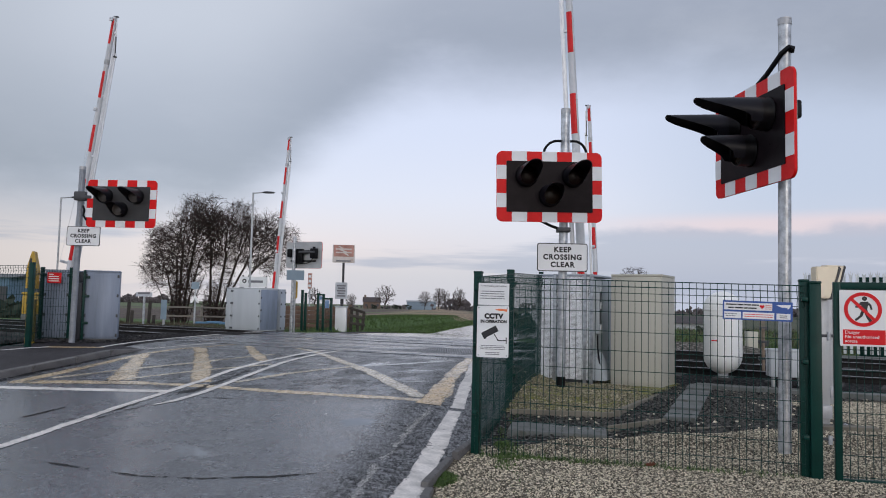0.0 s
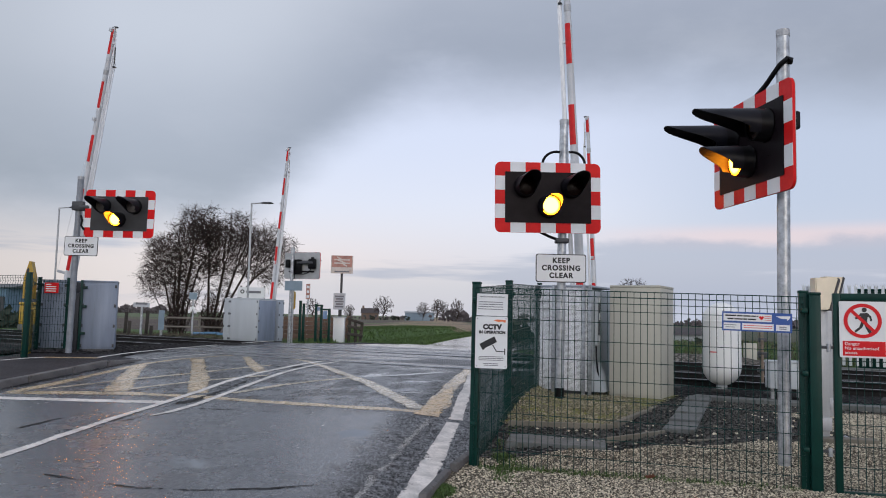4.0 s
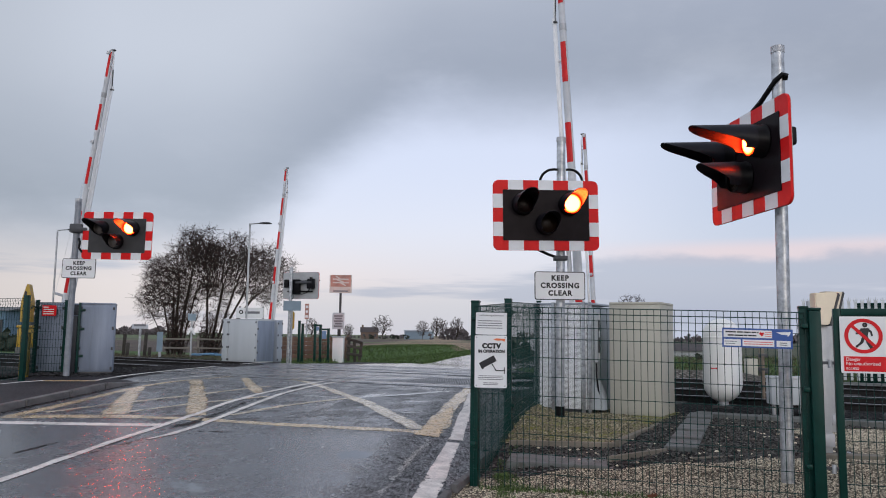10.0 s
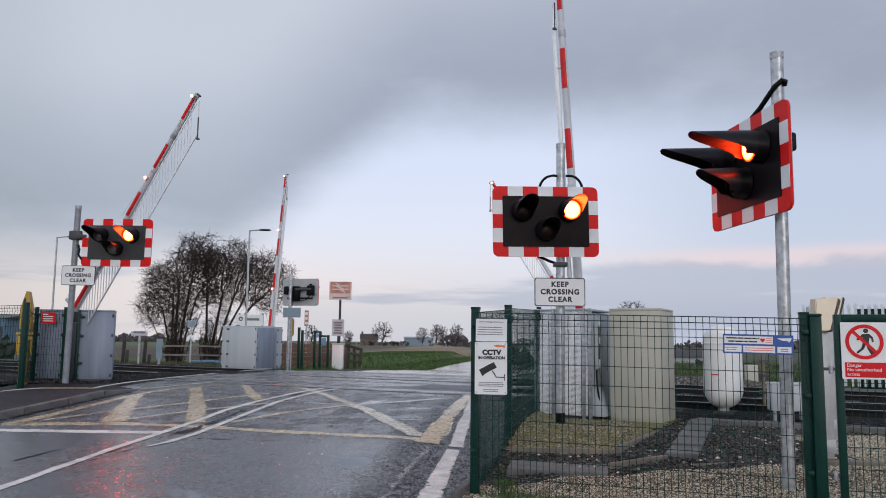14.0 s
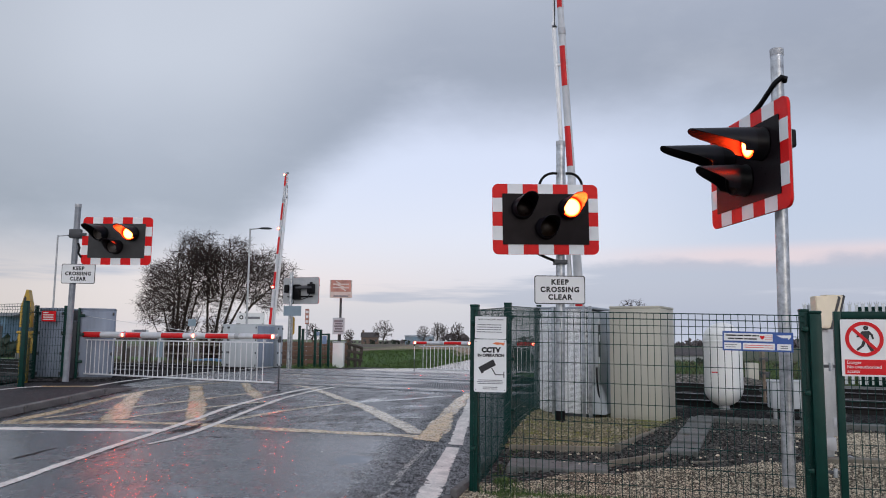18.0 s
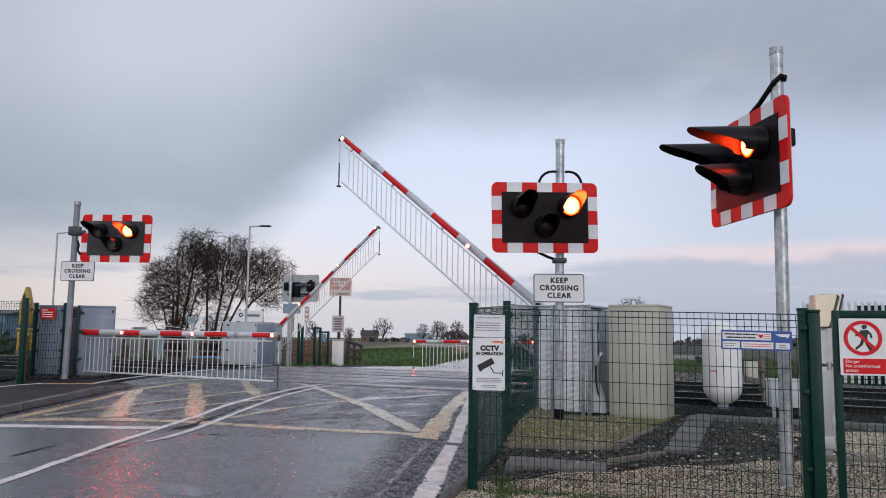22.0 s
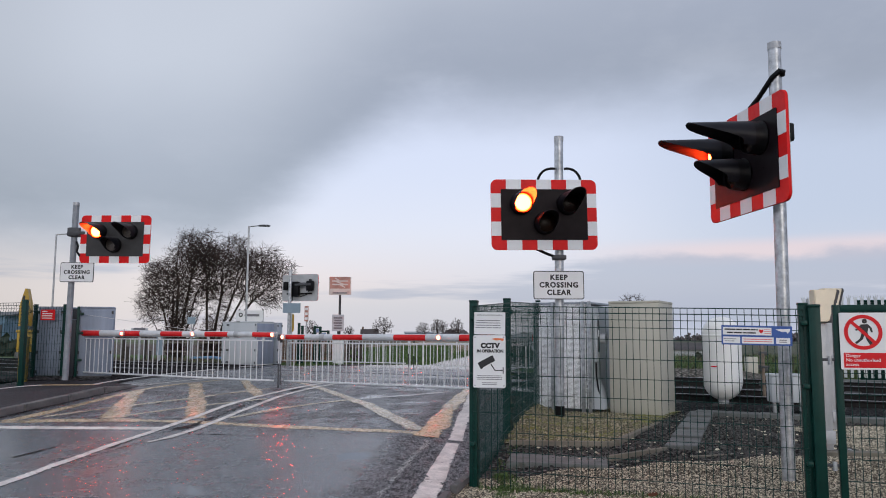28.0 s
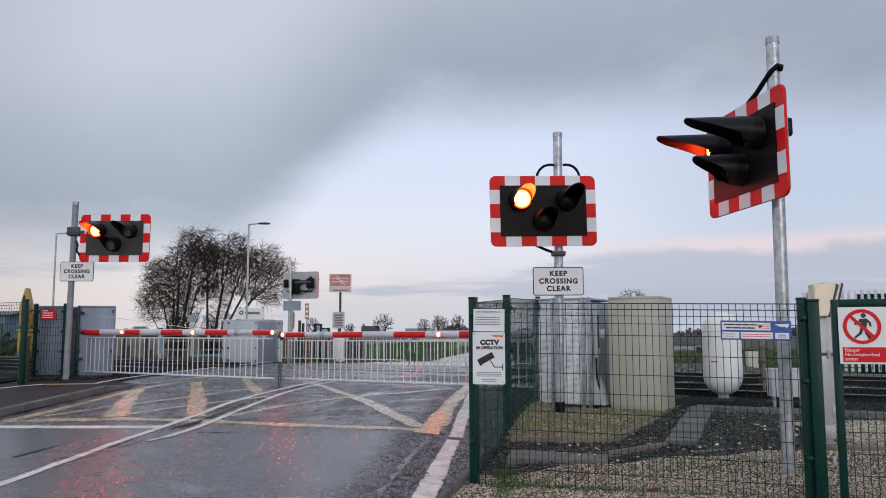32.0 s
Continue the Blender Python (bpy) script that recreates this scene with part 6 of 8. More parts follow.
def track(rails, name, label):
    t = thing(name, label, "railway track", None, "railway tracks", "structure")
    prof = [(-0.035, 0.16), (0.035, 0.16), (0.035, 0.145), (0.010, 0.13), (0.010, 0.03), (0.065, 0.012), (0.065, 0.0), (-0.065, 0.0), (-0.065, 0.012), (-0.010, 0.03), (-0.010, 0.13), (-0.035, 0.145)]
    for n in rails:
        bm = bmesh.new()
        ends = [[bm.verts.new(on_line(s, n + dn, 0.178 + dz)) for dn, dz in prof] for s in (-70, 60)]
        bm.faces.new(ends[0])
        bm.faces.new(list(reversed(ends[1])))
        for k in range(len(prof)):
            j = (k + 1) % len(prof)
            bm.faces.new((ends[0][k], ends[1][k], ends[1][j], ends[0][j]))
        bmesh.ops.recalc_face_normals(bm, faces=bm.faces[:])
        rail = part("rail", bm, RUST, t, "rusty rail with a bright worn head")
        part("rail_head", moved(box(130, 0.062, 0.005, (-5, 0, 0), 0.001), pose(0, 0, 0, 0, 0, -30.5) @ Matrix.Translation((0, n, 0.3405))), STEEL, rail, "bright worn rail head")
    mid = sum(rails) / 2
    sleeper = shared(box(0.26, 2.5, 0.14, (0, 0, 0), 0.02), SLEEPER, "sleeper")
    s = -24.0
    while s < 18:
        if off_road(s, mid, 0.9):
            piece("sleeper", sleeper, t, Matrix.Translation(on_line(s, mid, 0.185)) @ Matrix.Rotation(RAIL, 4, "Z"))
        s += 0.68
    return t


track(NEAR_RAILS, "railway_track", "near railway track with rusty rails on concrete sleepers")
track(FAR_RAILS, "railway_track", "far railway track with rusty rails on concrete sleepers")
for seed, (a, b) in enumerate(((-16, -5.5), (3.5, 12))):
    def along(rng, a=a, b=b):
        s, n = rng.uniform(a, b), rng.uniform(10.9, 17.5)
        x, y, _ = on_line(s, n, 0)
        return (x, y, 0.262) if off_road(s, n) else None
    scatter("ballast_stones", "loose dark ballast stones along the rails", "ballast", 5000, 40 + seed, STONE_DARK, along, (0.018, 0.042))

def shoulder_stones(rng):
    s, n = rng.uniform(1.5, 11.0), rng.uniform(10.55, 11.62)
    x, y, _ = on_line(s, n, 0)
    return (x, y, 0.10 + 0.17 * step(11.0, 11.6, n)) if off_road(s, n, 0.3) else None


scatter("ballast_stones", "heaped dark ballast stones along the near rail", "ballast", 3200, 47, STONE_DARK, shoulder_stones, (0.028, 0.062))
# rubber deck panels between and beside the rails, level with the road
deck = thing("crossing_deck", "wet black rubber panels filling the track across the road", "crossing deck", None, "", "structure")
for n0, n1 in ((11.0, 11.708), (11.80, 13.148), (13.24, 13.95), (14.4, 15.108), (15.20, 16.548), (16.64, 17.35)):
    s0 = -30.0
    me = shared(box(0.885, n1 - n0 - 0.012, 0.05, (0, 0, -0.02), 0.004), RUBBER, "deck_panel")
    studs = [box(0.885, n1 - n0 - 0.012, 0.05, (0, 0, -0.02), 0.004)]
    if n0 == 11.80:
        for i in range(18):
            for k in range(int((n1 - n0 - 0.04) / 0.085)):
                studs.append(moved(lathe([(0.015, 0.0), (0.011, 0.0045), (0.001, 0.005)], 6), pose(-0.42 + 0.0494 * i, -(n1 - n0) / 2 + 0.06 + 0.085 * k, 0.004)))
    studded = shared(joined(*studs), STUDDED, "studded_panel")
    while s0 < 14:
        s0 += 0.9
        n = (n0 + n1) / 2
        x, y, _ = on_line(s0, n, 0)
        if road_left(y) - 1.2 < x < road_right(y) + 0.2:
            piece("deck_panel", studded if n0 == 11.80 and x > -0.62 else me, deck, Matrix.Translation(on_line(s0, n, 0.3335)) @ Matrix.Rotation(RAIL, 4, "Z"))

# ---- the footway across the road ----


def footway():
    ys = [-14 + 0.5 * k for k in range(0, 46)] + [9.0 + 0.25 * k for k in range(0, 25)]
    verts, faces = [], []
    for y in ys:
        a, b = road_left(y) - 2.2, kerb_x(y) - 0.11
        for k in range(9):
            x = a + (b - a) * k / 8
            verts.append((x, y, road_z(x, y) + kerb_rise(y) + 0.012))
    for j in range(len(ys) - 1):
        for i in range(8):
            faces.append((j * 9 + i, j * 9 + i + 1, (j + 1) * 9 + i + 1, (j + 1) * 9 + i))
    ob = raw("pavement", verts, faces, FOOTWAY)
    ob.data.shade_smooth()
    return tagged(ob, "dark wet asphalt footway behind the kerb", "pavement", kind="structure")


footway()
kerb = thing("kerb", "row of weathered concrete kerb stones", "kerb", None, "", "structure")
kerb_me = shared(box(0.118, 0.890, 0.26, (0, 0, -0.13), 0.016), KERB, "kerb_stone")
y = 13.56
while y > -8.0:
    y0, y1 = y - 0.91, y
    xa, xb = kerb_x(y0) - 0.0625, kerb_x(y1) - 0.0625
    za, zb = road_z(xa, y0) + kerb_rise(y0) + 0.014, road_z(xb, y1) + kerb_rise(y1) + 0.014
    slope = math.degrees(math.atan2(zb - za, y1 - y0))
    piece("kerb_stone", kerb_me, kerb, pose((xa + xb) / 2, (y0 + y1) / 2, (za + zb) / 2, slope, 0, -math.degrees(math.atan2(xb - xa, y1 - y0))))
    y -= 0.905
# concrete edge beside the road on the compound side
edge = thing("kerb", "low concrete edging beside the gravel verge", "kerb", None, "", "structure")
edge_me = shared(box(0.06, 0.905, 0.16, (0, 0, -0.08), 0.012), KERB, "edging_stone")
y = -2.0
while y < 7.2:
    x = road_right(y + 0.45) + 0.02
    turn = -math.degrees(math.atan2(road_right(y + 0.9) - road_right(y), 0.9))
    piece("edging_stone", edge_me, edge, pose(x, y + 0.45, road_z(x, y + 0.45) + 0.03, 0, 0, turn))
    y += 0.915


ribbon("footway_line", [(-8.6, 12.55), (-7.11, 12.94), (-6.91, 13.16), (-6.63, 13.32)], 0.12, PAINT_WHITE, "white painted line on the footway", 0.01, 0.085, seed=77)
ribbon("footway_line", [(-6.66, 13.30), (-5.62, 13.10)], 0.15, PAINT_ORANGE, "worn yellow line across the footway", 0.01, 0.085, seed=77)

# ---- left of the road: fences, column and clutter ----
fence_bay((-7.29, 13.95), (-9.8, 14.35), 0.28, 0.22, 1.44, "dark green weldmesh fence bay beside the footway", thick=0.08)
fence_bay((-9.8, 14.35), (-12.2, 14.75), 0.22, 0.2, 1.44, "dark green weldmesh fence bay beside the footway", (False, True))
fence_bay((-7.42, 14.02), (-7.76, 15.18), 0.28, 0.36, 1.36, "short dark green weldmesh bay returning to the cabinets", (False, False))
fence_bay((-7.78, 15.20), (-7.20, 15.16), 0.36, 0.36, 1.33, "narrow dark green weldmesh panel before a grey cabinet")
red_notice = thing("notice_sign", "small red notice with pale lines on the mesh panel", "sign", pose(-7.50, 15.14, 1.53))
part("panel", plate(0.27, 0.20, 0.004, 0.004), RED_INK, red_notice)
for k in range(4):
    part("text_bar", plate(0.20 if k else 0.10, 0.018, 0.002, 0, (-0.01 if k else -0.06, -0.0035, 0.065 - 0.042 * k)), SIGN_WHITE, red_notice)

yellow_post = thing("yellow_pillar", "tall yellow plastic pillar with a pointed top behind mesh", "pillar", pose(-7.71, 14.75, 0.28, 0, 0, 12) @ Matrix.Diagonal((0.72, 1, 1.05, 1)))
part("shaft", box(0.19, 0.16, 0.78, (0, 0, 0.40), 0.012), YELLOW, yellow_post)
top = outline([(-0.13, 0.0), (0.12, 0.0), (0.12, 0.38), (0.03, 0.66), (-0.02, 0.66), (-0.13, 0.36)], 0.2, (0, 0, 0.98))
part("head", top, YELLOW, yellow_post, "yellow pointed head")
part("emblem", outline([(-0.02, 0.40), (0.03, 0.40), (0.035, 0.55), (0.0, 0.58), (-0.03, 0.52)], 0.006, (-0.04, -0.103, 0.95)), INK, yellow_post, "black mark")

grit = thing("grit_bin", "yellow grit bin beyond the tracks", "bin", pose(-15.66, 30.2, 0.0))
part("tub", box(0.62, 0.6, 0.72, (0, 0, 0.86), 0.05), YELLOW, grit)
part("lid", box(0.68, 0.66, 0.12, (0, 0, 1.28), 0.05), YELLOW, grit)
part("stand", box(0.66, 0.62, 0.52, (0, 0, 0.25), 0.02), CONCRETE, grit)


thing("covered_heap", "dark grey tapering cover behind the grit bin", "cover", pose(-15.95, 31.4, 0.0), "", "", lathe([(0.42, 0.0), (0.40, 0.9), (0.30, 1.45), (0.16, 1.76), (0.02, 1.80)], 14), CAB_DARK)

# grit washed along the edge of the carriageway
def grit_spot(rng):
    t = rng.random()
    y = 4.2 + 3.9 * t
    x = -0.53 + 0.5 * step(4.8, 9.4, y) + rng.gauss(0, 0.016) + 0.03 * noise.noise((y * 3, 0, 9))
    if noise.noise((y * 4, x * 8, 2)) < -0.15:
        return None
    return (x, y, road_z(x, y) + 0.001)


scatter("road_grit", "pale grit washed along the road edge", "grit", 2400, 71, mat("grey_grit", (0.40, 0.40, 0.40), 0.7, 0.0, 0.2, 20.0, spread=0.5), grit_spot, (0.002, 0.006))


# ---- beyond the line ----
def small_sign(name, label, x, y, z0, zt, w, h, material, rz=0.0, post_r=0.03, bars_n=0, post_mat=None, bar_mat=None, round_off=0.01):
    s = thing(name, label, "sign", pose(x, y, z0, 0, 0, rz))
    part("pole", rod((0, 0.02, -0.05), (0, 0.02, zt - z0), post_r, 12), post_mat or GALV_DULL, s)
    part("panel", plate(w, h, 0.02, round_off, (0, -0.025, zt - z0 - h / 2)), material, s)
    for k in range(bars_n):
        part("text_bar", plate(w * (0.72 - 0.12 * (k % 2)), h * 0.5 / bars_n, 0.004, 0, (0, -0.037, zt - z0 - h * (0.2 + 0.62 * k / max(1, bars_n - 1)))), bar_mat or GREY_INK, s)
    return s


FADED = mat("faded_sign_face", (0.58, 0.53, 0.50), 0.5, 0.0, 0.12, 2.0, second=(0.45, 0.36, 0.32))
FADED_RED = mat("faded_red_sign_face", (0.42, 0.21, 0.17), 0.5, 0.0, 0.3, 4.0)
PALE_SHEET = mat("weathered_pale_sheet", (0.46, 0.48, 0.52), 0.5, 0.0, 0.15, 4.0)
BLUE_GREY = mat("blue_grey_paint", (0.20, 0.27, 0.33), 0.5, 0.0, 0.12, 2.0)
NOTICE_BLUE = mat("pale_blue_notice", (0.16, 0.27, 0.46), 0.5, 0.0, 0.2, 9.0)
DARK_POST = mat("dark_painted_post", (0.03, 0.03, 0.035), 0.5, 0.0, 0.2)
BRICK = mat("red_brown_brickwork", (0.15, 0.105, 0.082), 0.85, 0.0, 0.25, 3.0)
ROOF = mat("dark_roof_tiles", (0.06, 0.05, 0.05), 0.8, 0.0, 0.25, 3.0)

station = small_sign("station_sign", "faded red and white station sign on a dark post", -3.86, 30.0, 0.05, 3.38, 0.84, 0.68, FADED, 0, 0.045, 0, DARK_POST)
part("faded_field", plate(0.76, 0.44, 0.004, 0.01, (0, -0.037, 3.33 - 0.225)), FADED_RED, station, "faded red field")
for k, (x0, z0, w, tilt) in enumerate(((0.0, 0.16, 0.60, 0), (0.0, 0.29, 0.60, 0), (-0.02, 0.225, 0.36, 22), (-0.10, 0.10, 0.22, 30), (0.10, 0.35, 0.22, 30))):
    part("pale_stroke", box(w, 0.004, 0.05, (x0, -0.0405 - 0.0006 * k, 3.33 - z0), 0, ry=tilt), FADED, station)
part("text_bar", plate(0.55, 0.05, 0.004, 0, (0, -0.037, 3.33 - 0.61)), GREY_INK, station)
small_sign("notice_sign", "pale notice sheet on the dark station post", -3.90, 29.9, 0.05, 1.95, 0.45, 0.62, PALE_SHEET, 0, 0.03, 5, DARK_POST)
white_case = thing("white_case", "narrow white trackside case by the road", "cabinet", pose(-3.76, 29.0, 0.05))
part("case_body", box(0.40, 0.36, 0.95, (0, 0, 0.50), 0.02), SIGN_WHITE, white_case)
part("lid", box(0.44, 0.40, 0.05, (0, 0, 0.99), 0.015), CAB_LIGHT, white_case)
small_sign("signal_plate", "small blue-grey plate on the far signal post", -4.95, 26.18, 0.16, 2.22, 0.58, 0.32, BLUE_GREY, 0, 0.02, 0)
small_sign("marker_post", "thin galvanised post with a small pale plate", -5.45, 32.0, 0.0, 2.35, 0.16, 0.62, FADED_RED, 0, 0.03, 3, GALV, SIGN_WHITE)
yellow_disc = thing("yellow_plate", "rounded yellow plate behind the far signal post", "sign", pose(-5.085, 26.9, 0.15))
part("stem", rod((0, 0.03, 0), (0, 0.03, 1.6), 0.025, 10), GALV_DULL, yellow_disc)
part("disc", plate(0.17, 0.62, 0.03, 0.08, (0, 0, 1.44)), YELLOW, yellow_disc)

for x, h in ((-5.02, 1.50), (-4.90, 1.40), (-4.46, 1.40), (-4.27, 1.36), (-3.99, 1.24)):
    gp = thing("green_post", "dark green steel post of the far gateway", "post", pose(x, 28.0, 0.08), "green gateway posts")
    part("shaft", box(0.09, 0.09, h, (0, 0, h / 2), 0.008), GREEN, gp)
    part("cap", box(0.10, 0.10, 0.03, (0, 0, h + 0.01), 0.008), GREEN, gp)
for x, w, z, wide_s, tall_s in ((-4.365, 0.26, 1.42, 0.10, 0.13), (-4.13, 0.32, 1.28, 0.15, 0.28)):
    top_bar = thing("gateway_bar", "dark green bar across the far gateway with a blue notice", "bar", pose(x, 27.97, z), "far gateway bars")
    part("bar", box(w, 0.05, 0.06, (0, 0, 0.03), 0.006), GREEN, top_bar)
    part("notice", plate(wide_s, tall_s, 0.006, 0.004, (0.0, -0.03, -0.02 - tall_s / 2)), NOTICE_BLUE, top_bar, "pale blue notice")
far_gate = thing("mesh_gate", "dark green mesh gate leaf between posts", "gate", pose(-4.40, 28.03, 0.1))
v, f = wire_panel(0.42, 1.2)
tagged(raw("wire_mesh", v, f, GREEN_WIRE, far_gate), "dark green welded wire mesh", kind="stuff")

board_fence = thing("board_fence", "brown timber board fence beyond the line", "fence", pose(-6.40, 31.0, -0.02))
wide = shared(box(2.85, 0.03, 0.15, (0, 0, 0), 0.006), FENCE_WOOD, "fence_board")
for k in range(6):
    piece("fence_board", wide, board_fence, pose(1.38, 0.0, 0.12 + 0.168 * k))
for k in range(3):
    part("fence_post", box(0.09, 0.09, 1.12, (0.05 + 1.34 * k, 0.07, 0.56), 0.01), FENCE_WOOD, board_fence)

stack = thing("sleeper_stack", "dark weathered timber fence end with crooked rails", "timber", pose(-3.30, 29.8, 0.05))
for k, (x, h, tilt) in enumerate(((-0.18, 1.0, 2), (0.05, 0.92, -3), (0.26, 0.80, 6))):
    part("upright", box(0.11, 0.10, h, (x, 0, h / 2), 0.012, ry=tilt), OLD_TIMBER, stack)
for k, z in enumerate((0.35, 0.62, 0.86)):
    part("cross_rail", box(0.62, 0.05, 0.10, (0.04, -0.07, z), 0.012, ry=8 + 4 * k), OLD_TIMBER, stack)


def lamp_column(x, y, z, h, arm, label):
    c = thing("street_lamp", label, "street lamp", pose(x, y, z), "station lamps")
    part("column", joined(rod((0, 0, 0), (0, 0, 1.2), 0.075, 14), rod((0, 0, 1.2), (0, 0, h), 0.05, 12, 0.04)), GALV_DULL, c)
    part("arm", rod((0, 0, h - 0.03), (arm * 0.55, 0, h + 0.02), 0.028, 10), GALV_DULL, c)
    lantern = lathe([(0.02, -0.03), (0.10, -0.03), (0.12, 0.0), (0.08, 0.05), (0.01, 0.06)], 16)
    part("lantern", moved(lantern, pose(arm * 0.78, 0, h + 0.01) @ Matrix.Diagonal((2.6, 1.0, 1.0, 1))), CAB_DARK, c)
    return c


lamp_column(-8.87, 36.0, -0.1, 6.25, 0.9, "tall galvanised station lamp with a flat lantern")
lamp_column(-19.64, 40.0, -0.1, 6.35, 1.0, "tall galvanised station lamp with a flat lantern")
nameboard = thing("station_nameboard", "white station name board on two posts", "sign", pose(-9.2, 38.0, 0.0))
part("panel", plate(1.30, 0.50, 0.03, 0.02, (0, 0, 2.10)), SIGN_WHITE, nameboard)
part("text_bar", plate(0.70, 0.11, 0.004, 0, (0.12, -0.018, 2.12)), GREY_INK, nameboard)
part("mark", ring_plate(0.05, 0.10, 0.004, (-0.42, -0.018, 2.14)), INK, nameboard)
for x in (-0.5, 0.62):
    part("leg", box(0.07, 0.07, 2.42, (x, 0.05, 1.21), 0.006), DARK_POST, nameboard)
small_sign("low_sign", "low white plate on a pale post beside the track", -11.38, 30.0, 0.0, 1.42, 0.62, 0.16, PALE_SHEET, 0, 0.045, 1, GALV)
small_sign("blue_post", "short blue-grey marker post beside the track", -10.75, 30.4, 0.0, 1.15, 0.22, 0.75, BLUE_GREY, 0, 0.05, 0)
tri = small_sign("triangle_sign", "small pale sign with a triangular hood on a thin post", -10.86, 34.5, -0.05, 1.95, 0.34, 0.30, BLUE_GREY, 0, 0.04, 0)
part("gable", outline([(-0.20, 0.0), (-0.10, 0.0), (0.0, 0.20), (0.10, 0.0), (0.20, 0.0), (0.02, 0.32), (-0.02, 0.32)], 0.03, (0, -0.05, 1.10)), SIGN_WHITE, tri)
for x, y, h in ((-12.83, 31.0, 0.98), (-12.53, 31.4, 1.06), (-12.22, 31.0, 0.72), (-11.62, 31.2, 1.12), (-11.36, 31.0, 0.55), (-14.0, 31.2, 0.9)):
    st = thing("timber_post", "short dark weathered timber post by the track", "post", pose(x, y, 0.0, 0, 2, 20), "short trackside posts")
    part("stump", box(0.13, 0.12, h, (0, 0, h / 2), 0.02), OLD_TIMBER, st)
pallet = thing("blue_pallet", "blue plastic covers lying in the grass", "cover", pose(-9.9, 36.2, -0.02, 0, 0, -6))
for k in range(4):
    part("slat", box(0.55, 0.5, 0.10, (-1.2 + 0.6 * k, 0, 0.16 + 0.03 * (k % 2)), 0.02), mat("pale_blue_plastic", (0.10, 0.22, 0.36), 0.5, 0.0, 0.2, 4.0), pallet)

scatter("rubble_stones", "grey rubble stones heaped beside the far track", "rubble", 1500, 81, STONE_YARD, spot(-12.4, -7.6, 27.0, 31.8, lambda x, y: across(x, y) > 18.3 and noise.noise((x * 0.8, y * 0.8, 7)) > -0.15, 0.03), (0.04, 0.12))
# post and rail fence before the field
rail_fence = thing("rail_fence", "weathered timber post and rail fence before the field", "fence", pose(-13.3, 37.6, 0.0))
post_me = shared(box(0.10, 0.09, 1.08, (0, 0, 0.50), 0.012), RAIL_WOOD, "fence_post")
rail_me = shared(box(1.86, 0.04, 0.075, (0, 0, 0), 0.01), RAIL_WOOD, "fence_rail")
for k in range(5):
    piece("fence_post", post_me, rail_fence, pose(1.8 * k, 0.04 * (k % 3), -0.08))
    if k < 4:
        for z in (0.40, 0.82):
            piece("fence_rail", rail_me, rail_fence, pose(1.8 * k + 0.9, -0.07, z, 0, 0.6 * (k % 2)))


# ---- trees ----
BARK = mat("dark_bark", (0.042, 0.031, 0.024), 0.85, 0.0, 0.35, 6.0, 0.4, 25.0)
TWIG = mat("dark_twigs", (0.038, 0.025, 0.023), 0.85, 0.0, 0.3, 6.0)
LEAF = mat("withered_brown_leaves", (0.085, 0.045, 0.036), 0.8, 0.0, 0.3, 8.0, spread=0.5)


def limb(verts, faces, path, radii, seg):
    base = len(verts)
    side = Vector((1, 0.13, 0))
    for i, p in enumerate(path):
        d = (path[min(i + 1, len(path) - 1)] - path[max(i - 1, 0)]).normalized()
        side = (side - d * side.dot(d)).normalized()
        up = d.cross(side)
        for k in range(seg):
            a = k * math.tau / seg
            verts.append(p + radii[i] * (math.cos(a) * side + math.sin(a) * up))
    for i in range(len(path) - 1):
        for k in range(seg):
            a, b = base + i * seg + k, base + i * seg + (k + 1) % seg
            faces.append((a, b, b + seg, a + seg))


def colonise(seed, stems, blobs, count, reach, hop, kill):
    """Wood that grows towards scattered points of a crown; returns nodes and each one's parent."""
    rng = np.random.default_rng(seed)
    goals = []
    share = np.array([b[3] * b[4] * b[5] for b in blobs])
    for b, k in zip(blobs, (count * share / share.sum()).astype(int)):
        v = rng.normal(size=(k, 3))
        v /= np.linalg.norm(v, axis=1)[:, None]
        v *= rng.random(k)[:, None] ** 0.42
        goals.append(np.array(b[:3]) + v * np.array(b[3:]))
    goals = np.vstack(goals)
    nodes, parent = [], []
    for line in stems:
        last = -1
        for a, b in zip(line, line[1:]):
            a, b = np.array(a, float), np.array(b, float)
            n = max(1, int(np.linalg.norm(b - a) / hop))
            for k in range(n):
                nodes.append(a + (b - a) * k / n + rng.normal(size=3) * 0.03 * hop)
                parent.append(last)
                last = len(nodes) - 1
    near = np.full(len(goals), 1e9)
    whose = np.zeros(len(goals), int)
    fresh = list(range(len(nodes)))
    for _ in range(140):
        pts = np.array([nodes[i] for i in fresh])
        dist = np.linalg.norm(goals[:, None, :] - pts[None, :, :], axis=2)
        best = dist.argmin(axis=1)
        d = dist[np.arange(len(goals)), best]
        better = d < near
        near[better] = d[better]
        whose[better] = np.array(fresh)[best[better]]
        keep = near > kill
        goals, near, whose = goals[keep], near[keep], whose[keep]
        pull = {}
        for g, w, dd in zip(goals, whose, near):
            if dd < reach:
                pull.setdefault(int(w), []).append(g)
        if not pull:
            break
        fresh = []
        for i, gs in pull.items():
            v = np.mean([(g - nodes[i]) / np.linalg.norm(g - nodes[i]) for g in gs], axis=0)
            v = v + rng.normal(size=3) * 0.22
            nodes.append(nodes[i] + hop * v / (np.linalg.norm(v) + 1e-6))
            parent.append(i)
            fresh.append(len(nodes) - 1)
    return nodes, parent


